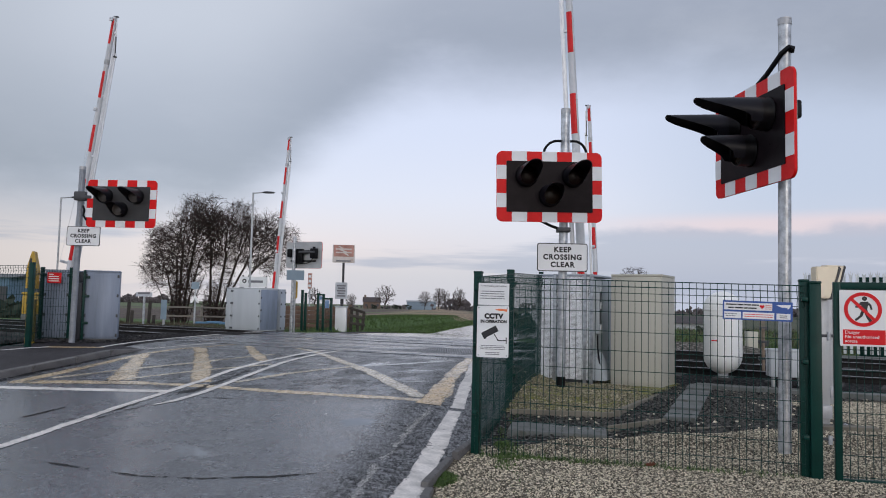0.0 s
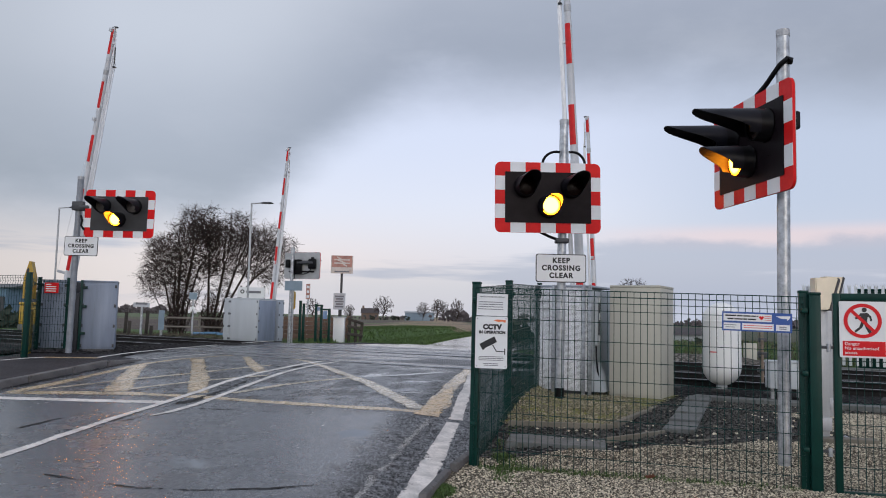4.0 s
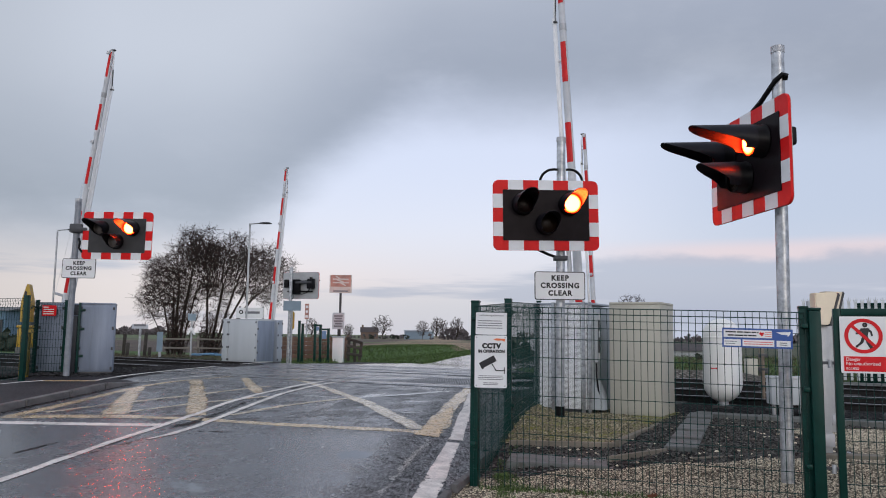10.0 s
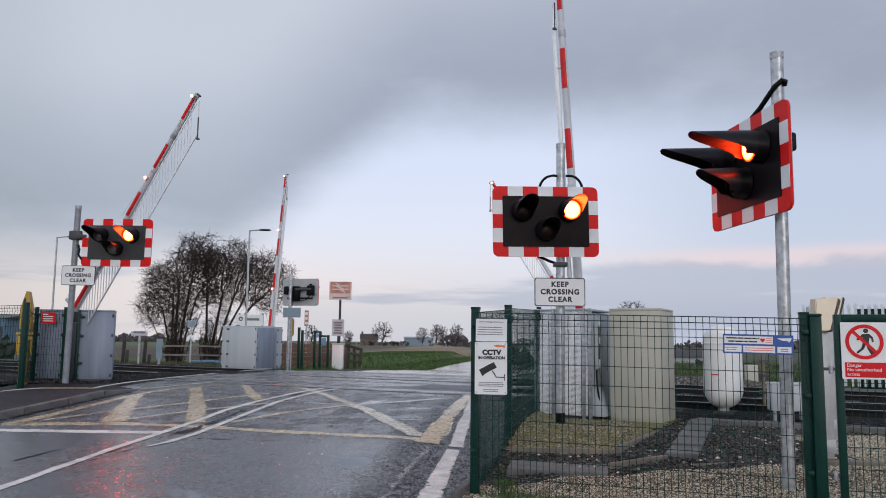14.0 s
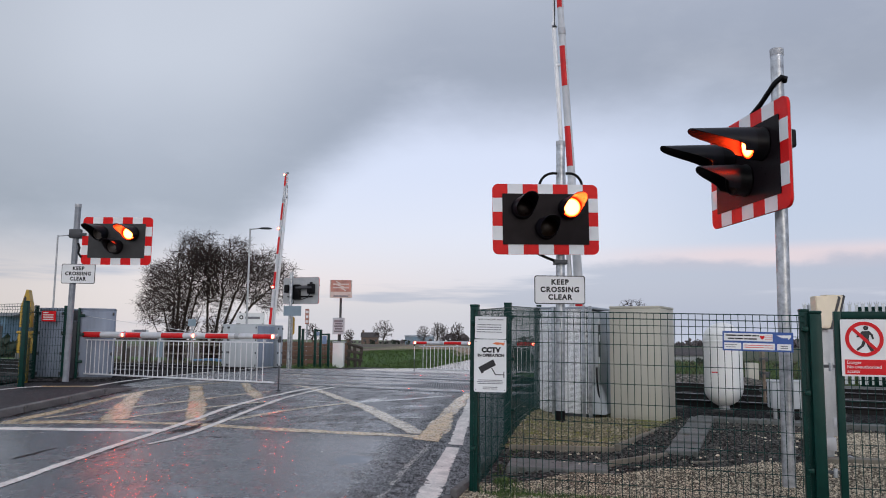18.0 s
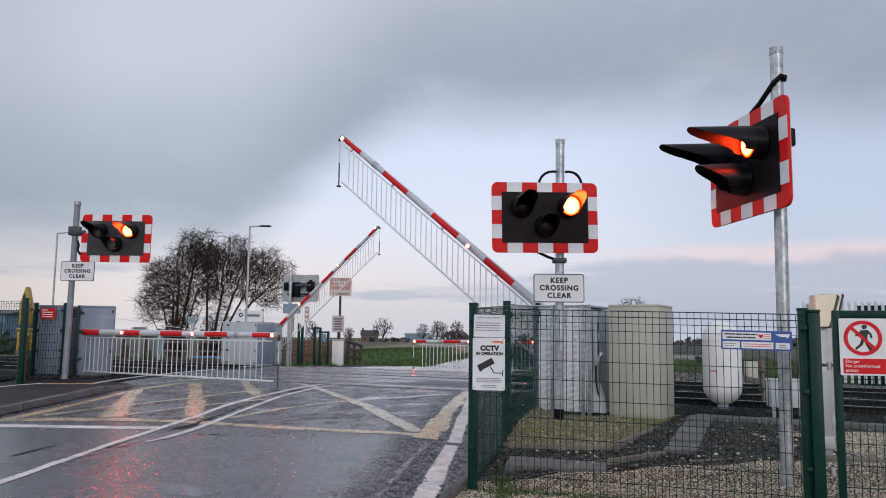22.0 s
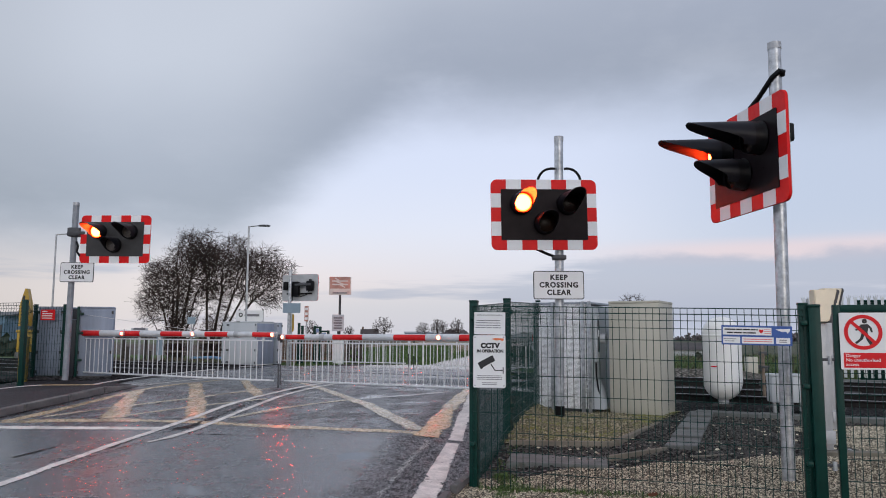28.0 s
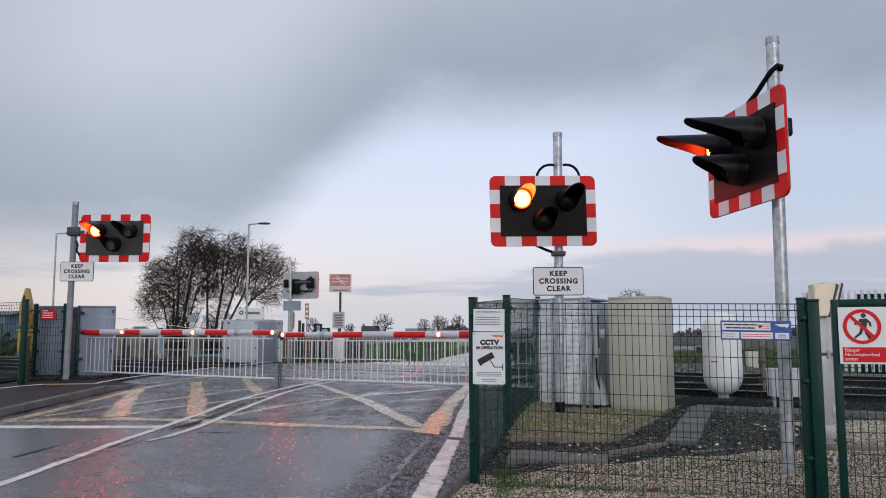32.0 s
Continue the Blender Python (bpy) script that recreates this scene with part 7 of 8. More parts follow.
def bare_tree(name, label, x, y, z, seed, stems, blobs, count=700, size=1.0, tip=0.008, group="", twiggy=3, leafy=0.0):
    """A leafless tree: stems given as lines from the base, a crown given as blobs; size scales its hops."""
    rng = random.Random(seed)
    nodes, parent = colonise(seed, stems, blobs, count, 2.2 * size, 0.14 * size, 0.19 * size)
    t = thing(name, label, "tree", pose(x, y, z), group)
    area = [0.0] * len(nodes)
    kids = [0] * len(nodes)
    for i in range(len(nodes) - 1, -1, -1):
        if kids[i] == 0:
            area[i] = tip ** 2.2
        if parent[i] >= 0:
            area[parent[i]] += area[i]
            kids[parent[i]] += 1
    rad = [a ** (1 / 2.2) for a in area]
    pts = [Vector(p) for p in nodes]
    wood, twigs, leaves, root = {}, ([], []), [], []
    for i, p in enumerate(pts):
        root.append(i if parent[i] < 0 else root[parent[i]])
        if parent[i] < 0:
            continue
        q = pts[parent[i]]
        out = wood.setdefault(root[i], ([], [])) if rad[i] > 3.2 * tip else twigs
        limb(out[0], out[1], [q - (p - q) * 0.08, p], [min(rad[parent[i]], rad[i] * 1.25), rad[i]], 6 if rad[i] > 6 * tip else 4)
        if rad[i] < 2.6 * tip:
            way = (p - q).normalized()
            for k in range(twiggy):
                v = (way * 0.7 + Vector((rng.gauss(0, 0.6), rng.gauss(0, 0.6), rng.gauss(-0.05, 0.5)))).normalized()
                n = rng.uniform(0.18, 0.62) * size
                m1 = p + v * n * 0.5
                m2 = m1 + (v + Vector((rng.gauss(0, 0.35), rng.gauss(0, 0.35), rng.gauss(-0.12, 0.3)))).normalized() * n * 0.5
                limb(twigs[0], twigs[1], [p, m1, m2], [0.85 * tip, 0.70 * tip, 0.45 * tip], 3)
                leaves += [m1, m2]
    for vs, fs in wood.values():
        raw("stem", vs, fs, BARK, t).data.shade_smooth()
    tagged(raw("crown", *twigs, TWIG, t), "tangle of fine bare twigs", kind="stuff")
    if leafy:
        lv, lf = [], []
        for q in leaves:
            if rng.random() > leafy:
                continue
            a, s = rng.random() * math.tau, rng.uniform(0.02, 0.045)
            u = Vector((math.cos(a), math.sin(a), rng.uniform(-0.5, 0.5))) * s
            w = Vector((-math.sin(a), math.cos(a), rng.uniform(-0.7, 0.7))) * s
            i = len(lv)
            lv += [q - u, q + w * 0.6, q + u, q - w * 0.6]
            lf.append((i, i + 1, i + 2, i + 3))
        tagged(raw("leaves", lv, lf, LEAF, t), "few withered brown leaves", kind="stuff")
    return t


bare_tree("hawthorn_tree", "spreading leafless hawthorn with many dark slender stems beside the station", -13.5, 40.6, -0.15, 11, [
    [(-0.40, 0, 0), (-0.50, 0.1, 1.4), (-0.85, 0.1, 2.9)],
    [(-0.25, 0.1, 0), (-0.30, 0.2, 1.6), (-0.35, 0.2, 3.6)],
    [(-0.05, -0.1, 0), (0.0, -0.2, 1.8), (0.1, -0.3, 4.2)],
    [(0.10, 0.1, 0), (0.2, 0.1, 1.7), (0.5, 0.3, 4.2)],
    [(0.25, 0, 0), (0.45, 0, 1.5), (0.9, 0.1, 3.6)],
    [(0.40, -0.1, 0), (0.70, 0, 1.3), (1.2, 0.1, 2.8)],
    [(-0.15, 0.2, 0), (-0.10, 0.3, 1.2), (0.05, 0.4, 2.6)],
    [(0.02, 0.25, 0), (0.10, 0.3, 1.1), (0.25, 0.4, 2.3)],
    [(-0.30, -0.2, 0), (-0.70, -0.4, 1.2), (-1.2, -0.5, 2.3)]],
    [(-0.5, 0, 4.2, 1.4, 1.3, 1.1), (0.7, 0, 5.2, 1.3, 1.2, 1.1), (-1.25, 0, 3.1, 0.95, 1.0, 0.85), (0.1, 0, 2.3, 0.9, 0.9, 1.0), (0.6, 0, 6.3, 0.8, 0.7, 0.45), (-1.3, 0, 4.5, 0.7, 0.7, 0.5), (-0.2, 0, 3.3, 1.3, 1.2, 0.9), (1.1, 0, 3.9, 0.9, 1.0, 1.0), (-1.3, 0, 2.2, 0.6, 0.6, 0.4), (0.05, 0, 1.0, 0.5, 0.45, 0.9), (1.3, 0, 6.55, 0.4, 0.4, 0.3)], 3700, tip=0.0072, twiggy=5, group="hawthorns beside the station", leafy=0.55)
bare_tree("hawthorn_tree", "leafless hawthorn with stems leaning apart beside the station", -12.0, 41.2, -0.15, 23, [
    [(-0.25, 0, 0), (-0.2, 0.1, 1.6), (-0.3, 0.2, 3.9)],
    [(0.0, 0.1, 0), (0.25, 0, 1.6), (0.6, 0, 3.9)],
    [(0.15, 0.2, 0), (0.55, 0.1, 1.6), (1.2, 0.1, 3.7)],
    [(0.25, 0, 0), (0.85, 0.1, 1.8), (1.7, 0.2, 3.5)],
    [(0.35, -0.1, 0), (1.2, -0.2, 1.7), (2.3, -0.3, 3.2)]],
    [(1.0, 0, 5.0, 1.6, 1.4, 1.2), (2.4, 0, 4.8, 1.4, 1.3, 1.0), (-0.2, 0, 5.4, 1.2, 1.1, 0.9), (3.4, 0, 4.3, 0.9, 0.9, 0.8), (2.9, 0, 5.6, 0.6, 0.5, 0.4), (1.2, 0, 6.2, 0.8, 0.6, 0.35), (0.5, 0, 3.9, 1.1, 1.0, 0.9), (2.0, 0, 3.6, 1.1, 1.0, 0.6), (3.0, 0, 3.3, 0.9, 0.8, 0.6), (0.5, 0, 2.5, 0.6, 0.6, 0.8), (3.9, 0, 4.9, 0.45, 0.4, 0.45)], 3600, tip=0.0072, twiggy=5, group="hawthorns beside the station", leafy=0.36)


for sx, sy, seed in ((-13.55, 40.3, 71), (-12.0, 40.9, 72)):
    bare_tree("hawthorn_shoots", "brush of brown shoots round the foot of a hawthorn", sx, sy, -0.15, seed, [
        [(-0.30, 0, 0), (-0.36, 0, 0.5)], [(-0.12, 0.1, 0), (-0.12, 0.1, 0.6)], [(0.06, 0, 0), (0.06, 0, 0.7)], [(0.22, 0.1, 0), (0.26, 0.1, 0.6)], [(0.38, 0, 0), (0.46, 0, 0.5)]],
        [(0.03, 0.05, 1.25, 0.46, 0.4, 1.15), (0.0, 0.05, 0.7, 0.55, 0.4, 0.5)], 620, 0.5, 0.0068, "hawthorn shoots", 4, 0.6)


# ---- distance ----
# the woods' base colour is lightened to carry the haze of distance
FAR_WOOD = mat("hazed_distant_woods", (0.115, 0.100, 0.105), 0.95, 0.0, 0.3, 0.2, spread=0.3)
FAR_GREEN = mat("distant_evergreens", (0.030, 0.040, 0.028), 0.95, 0.0, 0.3, 0.3, spread=0.3)


def house(name, label, x, y, w, d, h, roof_h, rz, wall_m, roof_m, chimneys=1, windows=3):
    b = thing(name, label, "building", pose(x, y, land_z(x, y) - 0.1, 0, 0, rz))
    part("wall", box(w, d, h, (0, 0, h / 2)), wall_m, b)
    bm = bmesh.new()
    pts = [(-w / 2 - 0.3, -d / 2 - 0.3, h), (w / 2 + 0.3, -d / 2 - 0.3, h), (w / 2 + 0.3, d / 2 + 0.3, h), (-w / 2 - 0.3, d / 2 + 0.3, h), (-w / 2 - 0.3, 0, h + roof_h), (w / 2 + 0.3, 0, h + roof_h)]
    vs = [bm.verts.new(p) for p in pts]
    for q in ((0, 1, 5, 4), (2, 3, 4, 5), (0, 4, 3), (1, 2, 5), (3, 2, 1, 0)):
        bm.faces.new([vs[i] for i in q])
    bmesh.ops.recalc_face_normals(bm, faces=bm.faces[:])
    roof = part("roof", bm, roof_m, b)
    for k in range(chimneys):
        part("chimney", box(0.9, 0.7, 1.6, (-w / 2 + 0.8 + k * (w - 1.6), 0, h + roof_h + 0.3)), wall_m, roof)
    for k in range(windows):
        for z in ([h * 0.28, h * 0.75] if h > 4 else [h * 0.55]):
            part("window", box(1.0, 0.1, 1.1, (-w / 2 + w * (k + 0.5) / windows, -d / 2 - 0.02, z)), CAB_DARK, b)
    return b


house("farmhouse", "brown brick farmhouse far across the fields", -34.6, 380, 8.0, 6, 3.2, 2.4, 8, BRICK, ROOF)
house("barn", "long blue-grey farm building across the fields", -11.5, 400, 14.5, 9, 4.0, 0.7, 3, BLUE_GREY, mat("pale_sheet_roof", (0.30, 0.32, 0.34), 0.7, 0.0, 0.15, 0.5), 0, 0)
house("shed", "low dark shed beyond the railway", 18.6, 62, 4.2, 3, 0.55, 0.55, -20, CAB_LIGHT, ROOF, 0, 0)
house("signal_cabin", "blue and white cabin beyond the tracks", -24.9, 44.6, 2.4, 3, 2.3, 0.25, 0, mat("blue_white_cladding", (0.11, 0.20, 0.29), 0.5, 0.0, 0.2, 1.0), CAB_DARK, 0, 2)


def wood_line(name, label, a, b, rows, h0, h1, seed, material, density=1.0):
    """A far hedge or wood: many upright sprays of twigs, as one object."""
    rng = random.Random(seed)
    verts, faces = [], []
    a, b = Vector(a), Vector(b)
    length = (b - a).length
    for k in range(int(rows * density)):
        p = a.lerp(b, rng.random())
        p = p + Vector((rng.gauss(0, length * 0.01), rng.gauss(0, length * 0.012)))
        h = rng.uniform(h0, h1) * (0.65 + 0.5 * noise.noise((p.x * 0.05, p.y * 0.05, seed)))
        z = land_z(p.x, p.y) - 0.2
        for j in range(9):
            w = h * rng.uniform(0.10, 0.22)
            c = Vector((p.x + rng.gauss(0, h * 0.22), p.y + rng.gauss(0, h * 0.1), z + h * rng.uniform(0.15, 0.95)))
            i = len(verts)
            for q in range(5):
                t = q * math.tau / 5 + rng.random() * 0.9
                verts.append(c + Vector((math.cos(t) * w * rng.uniform(0.5, 1.6), rng.uniform(-w, w), math.sin(t) * w * rng.uniform(0.6, 1.8))))
            faces += [(i, i + 1, i + 2), (i, i + 2, i + 3), (i, i + 3, i + 4)]
        i = len(verts)
        w = h * 0.02
        verts += [Vector((p.x - w, p.y, z)), Vector((p.x + w, p.y, z)), Vector((p.x, p.y, z + h * 0.7))]
        faces.append((i, i + 1, i + 2))
    return tagged(raw(name, verts, faces, material), label, "woodland", kind="stuff")


wood_line("distant_hedge", "dark hedgerow and bare woods on the horizon", (-330, 560), (-172, 495), 420, 4, 8, 3, FAR_WOOD)
wood_line("distant_hedge", "thin line of hedges on the horizon", (-172, 510), (60, 560), 300, 1.6, 3.6, 4, FAR_WOOD)
wood_line("distant_hedge", "bare hedgerow trees beside the far lane", (-6, 330), (16, 300), 16, 3, 6, 5, FAR_WOOD)
wood_line("distant_hedge", "dark hedgerow on the horizon", (60, 560), (420, 430), 420, 3, 8, 6, FAR_WOOD)
wood_line("evergreen_clump", "dark evergreen shrubs round the farm", (-36, 372), (-16, 392), 14, 2, 4, 7, FAR_GREEN)
wood_line("roadside_bushes", "dark bushes by the far lane", (3.6, 34), (5.4, 60), 26, 1.2, 2.2, 8, FAR_GREEN)
wood_line("cabin_hedge", "dark scrub before the blue cabin", (-27.0, 42.6), (-21.6, 42.9), 46, 1.1, 2.3, 12, FAR_GREEN)
wood_line("trackside_scrub", "green and brown scrub beyond the rails", (14.5, 48), (24, 40), 60, 0.35, 0.75, 9, FAR_GREEN)
for seed, (label, x, y, h, w) in enumerate((
        ("large round-headed leafless tree in the field", -24.6, 330, 11.0, 4.7),
        ("wispy leafless tree beyond the barn", -9.2, 380, 9.5, 3.6),
        ("leafless tree by the far lane", -2.3, 330, 10.2, 2.6),
        ("leafless tree by the far lane", 0.2, 325, 9.5, 2.6),
        ("leafless tree by the far lane", 5.6, 300, 9.6, 2.9),
        ("leafless tree behind the station sign", -56.5, 345, 9.5, 3.2),
        ("leafless tree behind the station sign", -40.5, 345, 7.0, 2.6))):
    bare_tree("field_tree", label, x, y, -1.3, 51 + seed, [[(0, 0, 0), (0.1, 0, 0.28 * h)], [(0, 0.2, 0.2 * h), (0.2 * w, 0, 0.42 * h)]], [(0, 0, 0.60 * h, w, 0.6 * w, 0.40 * h)], 260, 0.30 * h / 2.6, 0.035, "bare field trees", 2)
bare_tree("field_tree", "leafless tree beyond the railway", 17.0, 72, -0.3, 61, [[(0, 0, 0), (0.1, 0, 1.4)]], [(0.4, 0, 3.6, 2.0, 1.3, 1.9)], 300, 0.6, 0.010, "bare field trees", 3)

# palisade fence along the far side of the tracks
palisade = thing("palisade_fence", "galvanised steel palisade fence beyond the tracks", "fence", pose(9.4, 20.6, 0.16, 0, 0, SKEW))
pale_bm = outline([(-0.034, 0.0), (0.034, 0.0), (0.034, 1.92), (0.055, 2.06), (0.012, 1.98), (0.0, 2.10), (-0.012, 1.98), (-0.055, 2.06), (-0.034, 1.92)], 0.02)
pale = shared(pale_bm, mat("bright_galvanised_pale", (0.60, 0.62, 0.64), 0.45, 0.2, 0.15, 6.0, spread=0.12), "pale")
for k in range(62):
    piece("pale", pale, palisade, pose(0.15 * k, 0, 0))
for z in (0.45, 1.65):
    part("rail", box(9.3, 0.05, 0.05, (4.6, 0.04, z), 0.005), GALV_DULL, palisade)
for k in range(4):
    part("post", box(0.10, 0.06, 2.0, (0.1 + 2.75 * k, 0.09, 1.0), 0.005), GALV_DULL, palisade)

relay = thing("relay_case", "grey relay case on a post beyond the tracks", "cabinet", pose(7.75, 20.0, 0.0))
part("case_body", box(0.26, 0.24, 0.50, (0, 0, 0.42), 0.012), CAB_TAN, relay)
part("leg", box(0.08, 0.08, 0.2, (0, 0, 0.08), 0.005), GALV_DULL, relay)
mast = thing("equipment_mast", "rusty timber mast with small dark boxes", "post", pose(8.1, 20.2, 0.0))
part("mast_pole", rod((0, 0, 0), (0, 0, 1.15), 0.07, 10), TIMBER, mast)
for z in (0.35, 0.75):
    part("clip_box", box(0.2, 0.12, 0.1, (0.02, -0.05, z), 0.01), CAB_DARK, mast)
low_wall = thing("low_platform", "low concrete platform edge beyond the far track", "platform", pose(11.5, 17.2, 0.0, 0, 0, SKEW))
part("slab", box(9.0, 0.5, 0.22, (0, 0, 0.08), 0.02), CONCRETE, low_wall)
store = thing("storage_container", "dark green steel container behind the palisade fence", "container", pose(14.0, 20.2, 0.05, 0, 0, SKEW))
part("body", box(6.0, 2.4, 2.0, (0, 0, 1.02), 0.03), GREEN, store)
part("roof", box(6.08, 2.48, 0.06, (0, 0, 2.05), 0.02), GREEN, store)
for k in range(20):
    part("rib", box(0.12, 0.03, 1.8, (-2.85 + 0.3 * k, -1.21, 1.02), 0.01), GREEN, store)


def rubble_bank():
    """A low stony ridge beyond the far rails on the compound's side."""
    ss = [-8.4 + 0.3 * k for k in range(22)]
    prof = [(18.2, 0.02), (18.8, 0.18), (19.6, 0.36), (20.6, 0.38), (21.6, 0.16), (22.4, -0.1)]
    verts, faces = [], []
    for s in ss:
        for n, z in prof:
            x, y, _ = on_line(s, n, 0)
            verts.append((x, y, z + 0.07 * noise.noise((x * 1.7, y * 1.7, 4)) - 0.1 * step(-7.0, -8.4, s) - 0.25 * step(-4.0, -2.2, s)))
    w = len(prof)
    for i in range(len(ss) - 1):
        for j in range(w - 1):
            faces.append((i * w + j, (i + 1) * w + j, (i + 1) * w + j + 1, i * w + j + 1))
    ob = raw("rubble_bank", verts, faces, stony("grey_brown_rubble", (0.05, 0.044, 0.036), (0.15, 0.135, 0.115), (0.30, 0.28, 0.25), 14.0))
    ob.data.shade_smooth()
    return tagged(ob, "low grey-brown rubble bank beyond the rails", "bank", kind="structure")


rubble_bank()
gully = thing("dark_cover_box", "small dark cover box inside the compound fence", "box", pose(1.30, 11.6, 0.14, 0, 0, -20))
part("case_body", box(0.26, 0.25, 0.26, (0, 0, 0.13), 0.02), CAB_DARK, gully)


# grass where it grows in tufts
def tufts(name, label, count, seed, place, h, material=None, broad=1.0):
    rng = random.Random(seed)
    verts, faces = [], []
    tries = 0
    made = 0
    while made < count and tries < count * 8:
        tries += 1
        p = place(rng)
        if p is None:
            continue
        made += 1
        for k in range(5):
            a = rng.random() * math.tau
            tall = rng.uniform(*h)
            b = Vector(p) + Vector((rng.gauss(0, 0.02), rng.gauss(0, 0.02), -0.005))
            w = Vector((-math.sin(a), math.cos(a), 0)) * rng.uniform(0.0018, 0.004) * broad
            tip = b + Vector((math.cos(a) * tall * 0.7, math.sin(a) * tall * 0.7, tall * 0.8))
            mid = b.lerp(tip, 0.5) + Vector((0, 0, tall * 0.18))
            i = len(verts)
            verts += [b - w, b + w, mid + w * 0.8, mid - w * 0.8, tip]
            faces += [(i, i + 1, i + 2, i + 3), (i + 3, i + 2, i + 4)]
    return tagged(raw(name, verts, faces, material or GRASS), label, "grass", kind="stuff")


def verge_spot(rng):
    y = rng.uniform(4.8, 6.9)
    x = road_right(y) + 0.06 + abs(rng.gauss(0, 0.16))
    if noise.noise((x * 2.2, y * 2.2, 5)) < 0.02:
        return None
    return (x, y, land_z(x, y) + 0.012)


def fence_foot(rng):
    y = rng.uniform(6.6, 9.5)
    x = 0.30 + 0.24 * (y - 6.47) + abs(rng.gauss(0, 0.12))
    return (x, y, land_z(x, y) + 0.012)


def front_foot(rng):
    x = rng.uniform(0.3, 2.6)
    y = CY + (GY - CY) * (x - CX) / (GX - CX) + rng.gauss(0, 0.05)
    return (x, y, land_z(x, y) + 0.012) if rng.random() < 0.6 - 0.2 * x else None


def far_bank(rng):
    y = 22 + 52 * rng.random() ** 1.5
    x = road_left(y) - rng.uniform(0.1, 9.5)
    return (x, y, land_z(x, y)) if across(x, y) > 20.0 else None


tufts("verge_grass", "tufts of green grass along the road edge", 1500, 61, verge_spot, (0.012, 0.040))
tufts("fence_grass", "grass growing along the foot of the fence", 160, 62, fence_foot, (0.012, 0.035))
tufts("fence_grass", "thin grass under the fence", 420, 63, front_foot, (0.012, 0.05))
def track_weeds(rng):
    x, y = rng.uniform(-17.0, -6.5), rng.uniform(26.0, 38.0)
    return (x, y, land_z(x, y)) if across(x, y) > 18.4 and noise.noise((x * 0.5, y * 0.5, 3)) > -0.05 else None


tufts("track_weeds", "brown dead weeds and grass beside the far track", 2600, 66, track_weeds, (0.08, 0.28), mat("dead_weeds", (0.085, 0.066, 0.040), 0.8, 0.0, 0.3, 5.0, spread=0.5))
def right_field(rng):
    y = 23 + 40 * rng.random() ** 1.4
    x = road_right(y) + 0.8 + rng.random() * (6 + 0.45 * y)
    return (x, y, land_z(x, y)) if across(x, y) > 20.5 and noise.noise((x * 0.35, y * 0.35, 8)) > -0.25 else None


tufts("field_grass", "rough grass beyond the rails", 6500, 67, right_field, (0.10, 0.30), None, 2.6)
tufts("field_weeds", "dead straw-coloured stalks among the rough grass", 2200, 68, right_field, (0.18, 0.45), mat("dead_weeds", (0.085, 0.066, 0.040)), 2.0)
tufts("bank_grass", "short grass on the bank beside the far lane", 17000, 64, far_bank, (0.06, 0.17), None, 2.2)
thing("fallen_leaf", "curled red-brown leaf on the gravel by the fence", "leaf", pose(1.56, 5.98, 0.0, 35, 5, 30), "", "", outline([(-0.05, 0.0), (-0.035, 0.018), (-0.03, 0.006), (-0.01, 0.026), (0.005, 0.012), (0.02, 0.03), (0.03, 0.012), (0.055, 0.01), (0.03, -0.012), (-0.02, -0.014)], 0.006), mat("red_brown_leaf", (0.15, 0.050, 0.026), 0.7, 0.0, 0.2))


# ---- what moves ----
LOWER_NEAR = [(0.0, 1.0), (11.95, 1.0), (12.2, 0.985), (12.5, 0.925), (13.0, 0.83), (13.5, 0.743), (14.0, 0.654), (14.5, 0.558), (15.0, 0.455), (15.5, 0.36), (16.0, 0.262), (16.5, 0.165), (17.0, 0.09), (17.4, 0.045), (17.8, 0.010), (18.1, -0.003), (32.0, -0.003)]
LOWER_LATE = [(0.0, 1.0), (18.65, 1.0), (18.85, 0.985), (19.2, 0.945), (19.6, 0.88), (20.0, 0.822), (20.5, 0.736), (21.0, 0.648), (21.5, 0.548), (22.0, 0.447), (22.5, 0.352), (23.0, 0.259), (23.5, 0.185), (24.0, 0.115), (24.4, 0.058), (24.8, 0.02), (25.15, 0.004), (25.4, 0.0), (32.0, 0.0)]


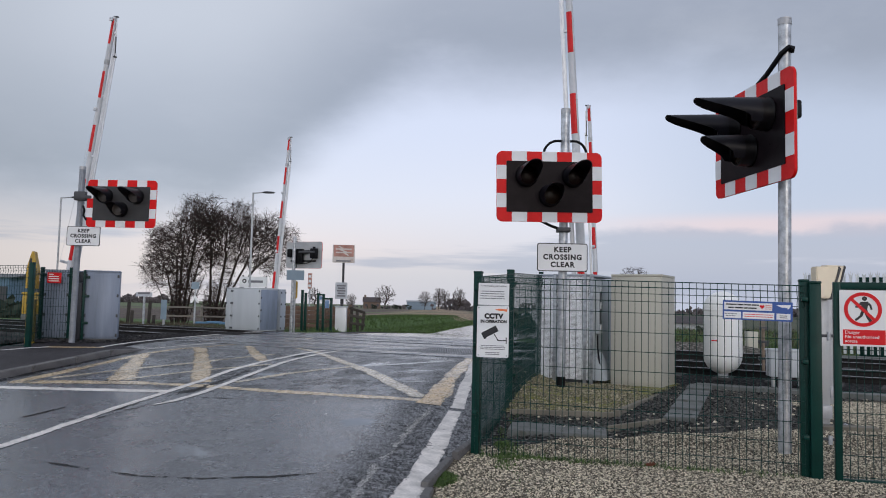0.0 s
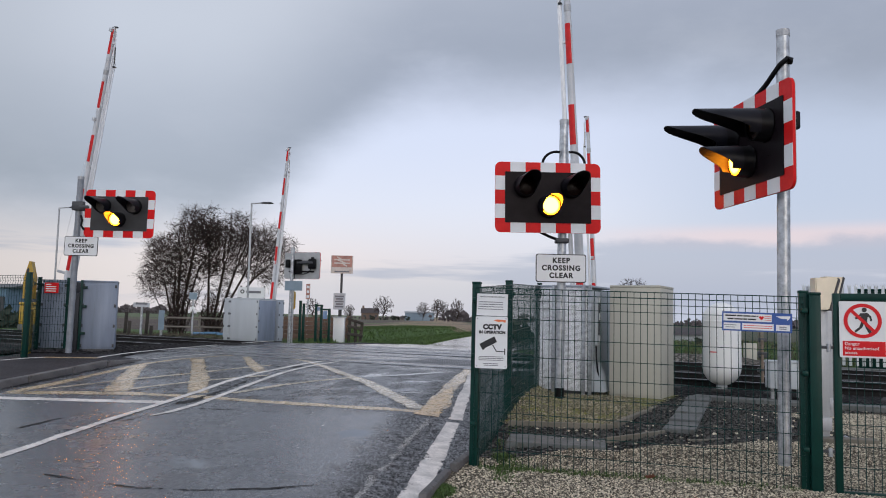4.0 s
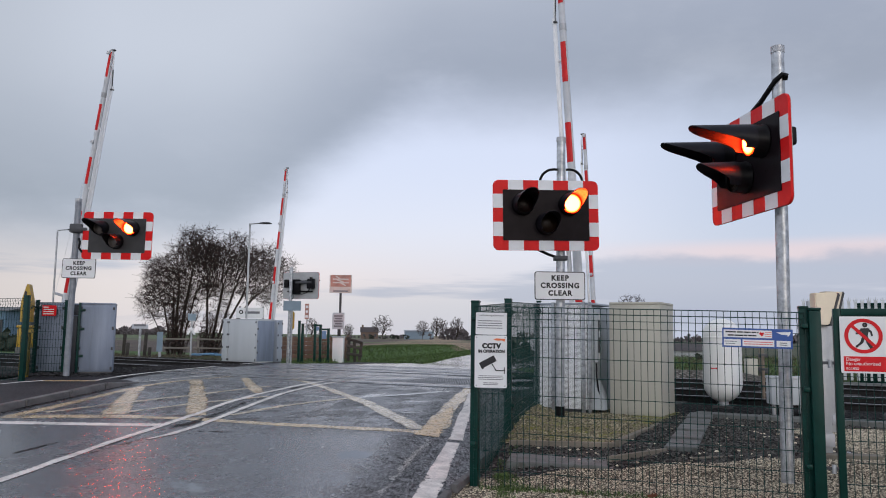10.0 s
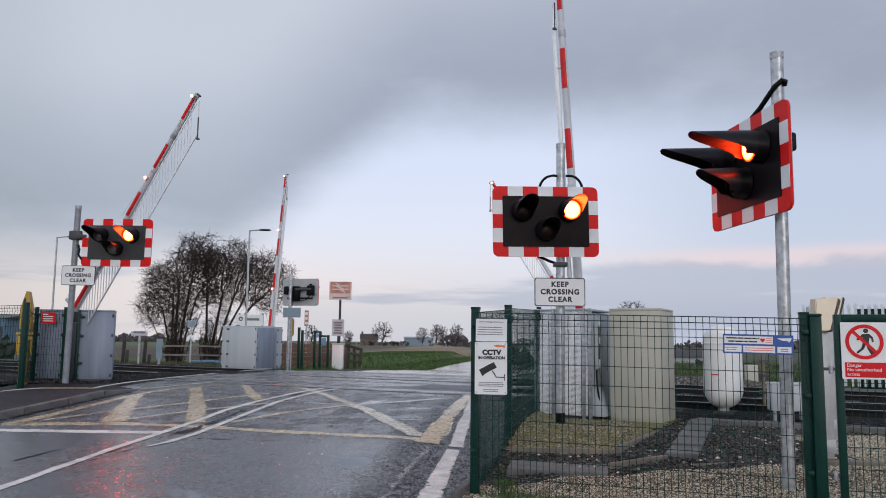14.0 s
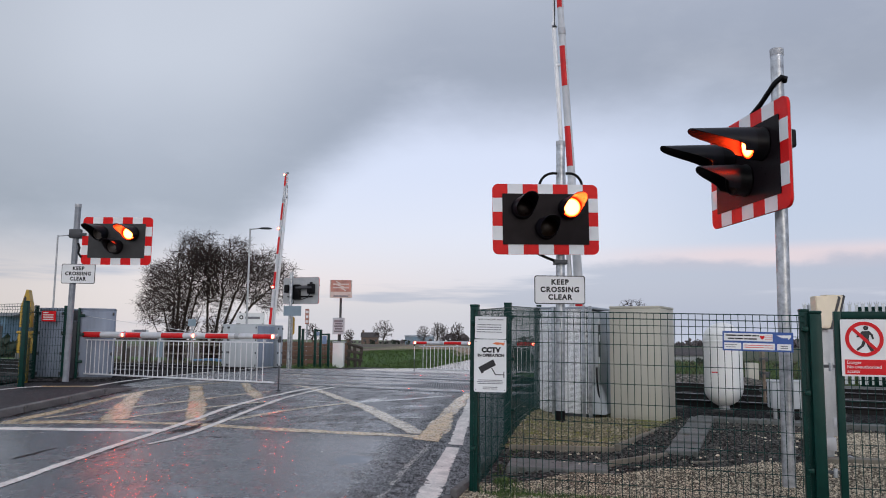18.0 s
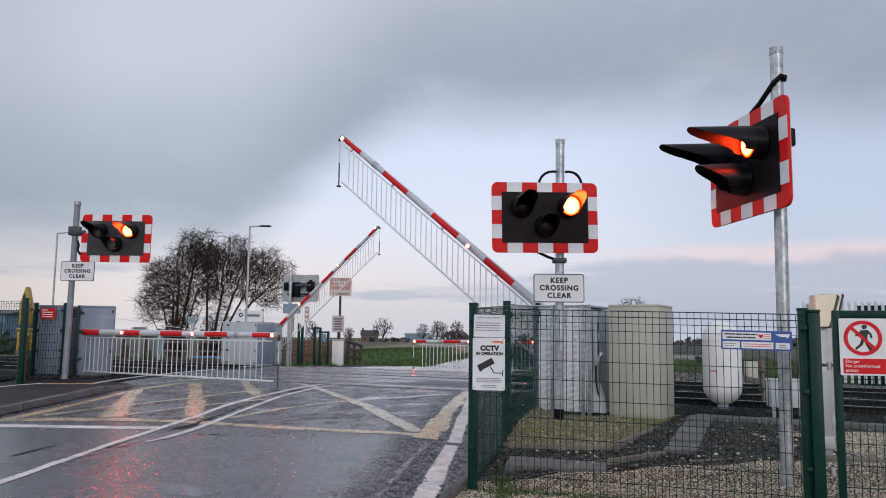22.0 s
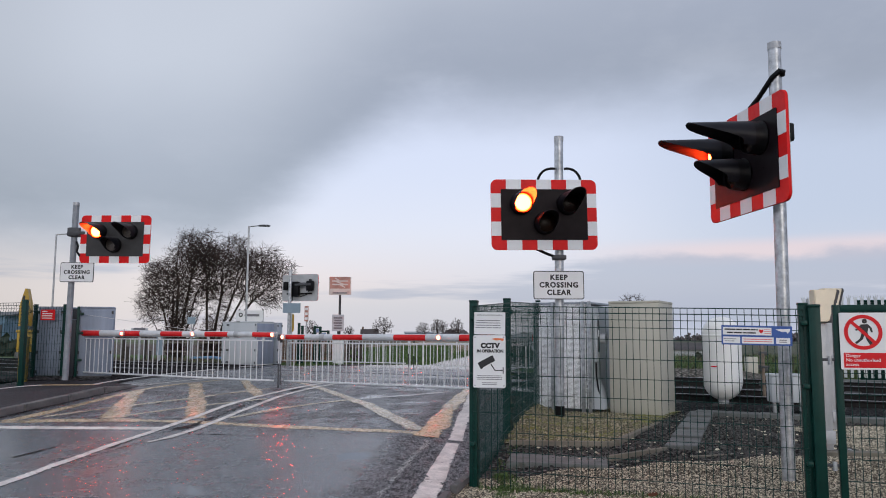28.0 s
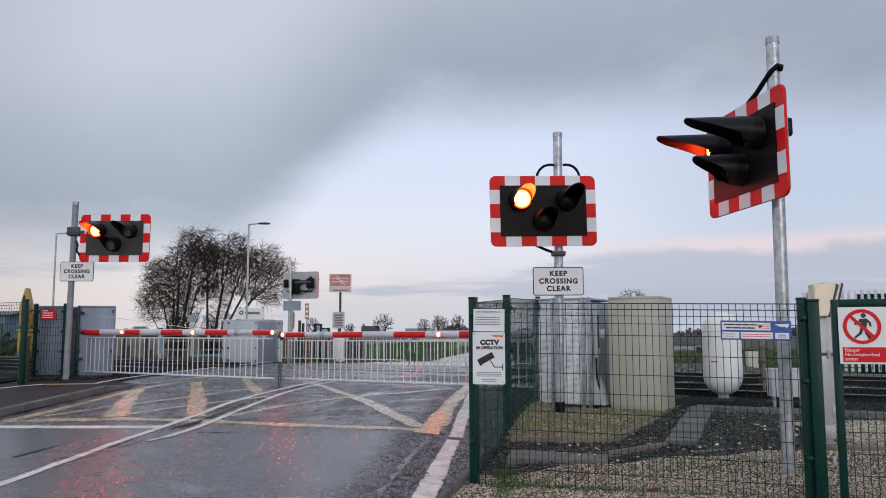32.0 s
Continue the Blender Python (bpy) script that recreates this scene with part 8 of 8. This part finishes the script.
def key_arm(entry, rows, top, lit):
    arm, pivot, heading, lights, bars, rail, legs, length = entry
    table = [(t, top * f) for t, f in rows]
    base = Matrix.Translation(pivot) @ Matrix.Rotation(radians(heading), 4, "Z")
    walk(arm, [(t, base @ Matrix.Rotation(radians(-a), 4, "Y")) for t, a in table])
    hang = [(t, Matrix.Rotation(radians(a), 4, "Y")) for t, a in table]
    for ob, s in bars:
        walk(ob, [(t, Matrix.Translation((s, 0, -0.10)) @ q) for t, q in hang])
    for ob in legs:
        walk(ob, [(t, Matrix.Translation((length + 0.024, 0, -0.06)) @ q) for t, q in hang])
    walk(rail, [(t, Matrix.Translation(Vector((0, 0, -0.10)) + q @ Vector((0, 0, -0.635)))) for t, q in hang])
    for ob, s, side in lights:
        inside, outside = pose(s, side * 0.070, 0), pose(s, side * 0.097, 0)
        walk(ob, [(0.0, inside), (lit, inside), (lit + 0.034, outside), (32.0, outside)])


def key_lamp(lamp, x, z, spans):
    """The lamp stands before its dark lens while it is lit, and behind it while it is not."""
    dark, lit = pose(x, -0.045, z, 90), pose(x, -0.140, z, 90)
    rows = [(0.0, dark)]
    for a, b in spans:
        rows += [(a, dark), (a + 0.034, lit), (b, lit), (b + 0.034, dark)]
    if rows[-1][0] < 32.0:
        rows.append((32.0, dark))
    walk(lamp, rows)


def spans_from(first, period, on, lead):
    out = []
    t = first
    while t < 31.95:
        out.append((round(t - lead, 3), round(min(t - lead + on, 32.3), 3)))
        t += period
    return out


def motions():
    key_arm(ARMS[0], LOWER_NEAR, 79.2, 12.7)
    key_arm(ARMS[1], LOWER_LATE, 86.6, 18.8)
    key_arm(ARMS[2], LOWER_LATE, 84.6, 12.75)
    key_arm(ARMS[3], LOWER_NEAR, 87.2, 12.7)
    for k, (lamp, kind, x, z, lead) in enumerate(LAMPS):
        if kind == "amber":
            key_lamp(lamp, x, z, [(3.9 - lead, 6.88 - lead)])
        elif kind == "left":
            key_lamp(lamp, x, z, spans_from(6.85, 0.8, 0.40, lead))
        else:
            key_lamp(lamp, x, z, spans_from(7.285, 0.8, 0.43, lead))


motions()
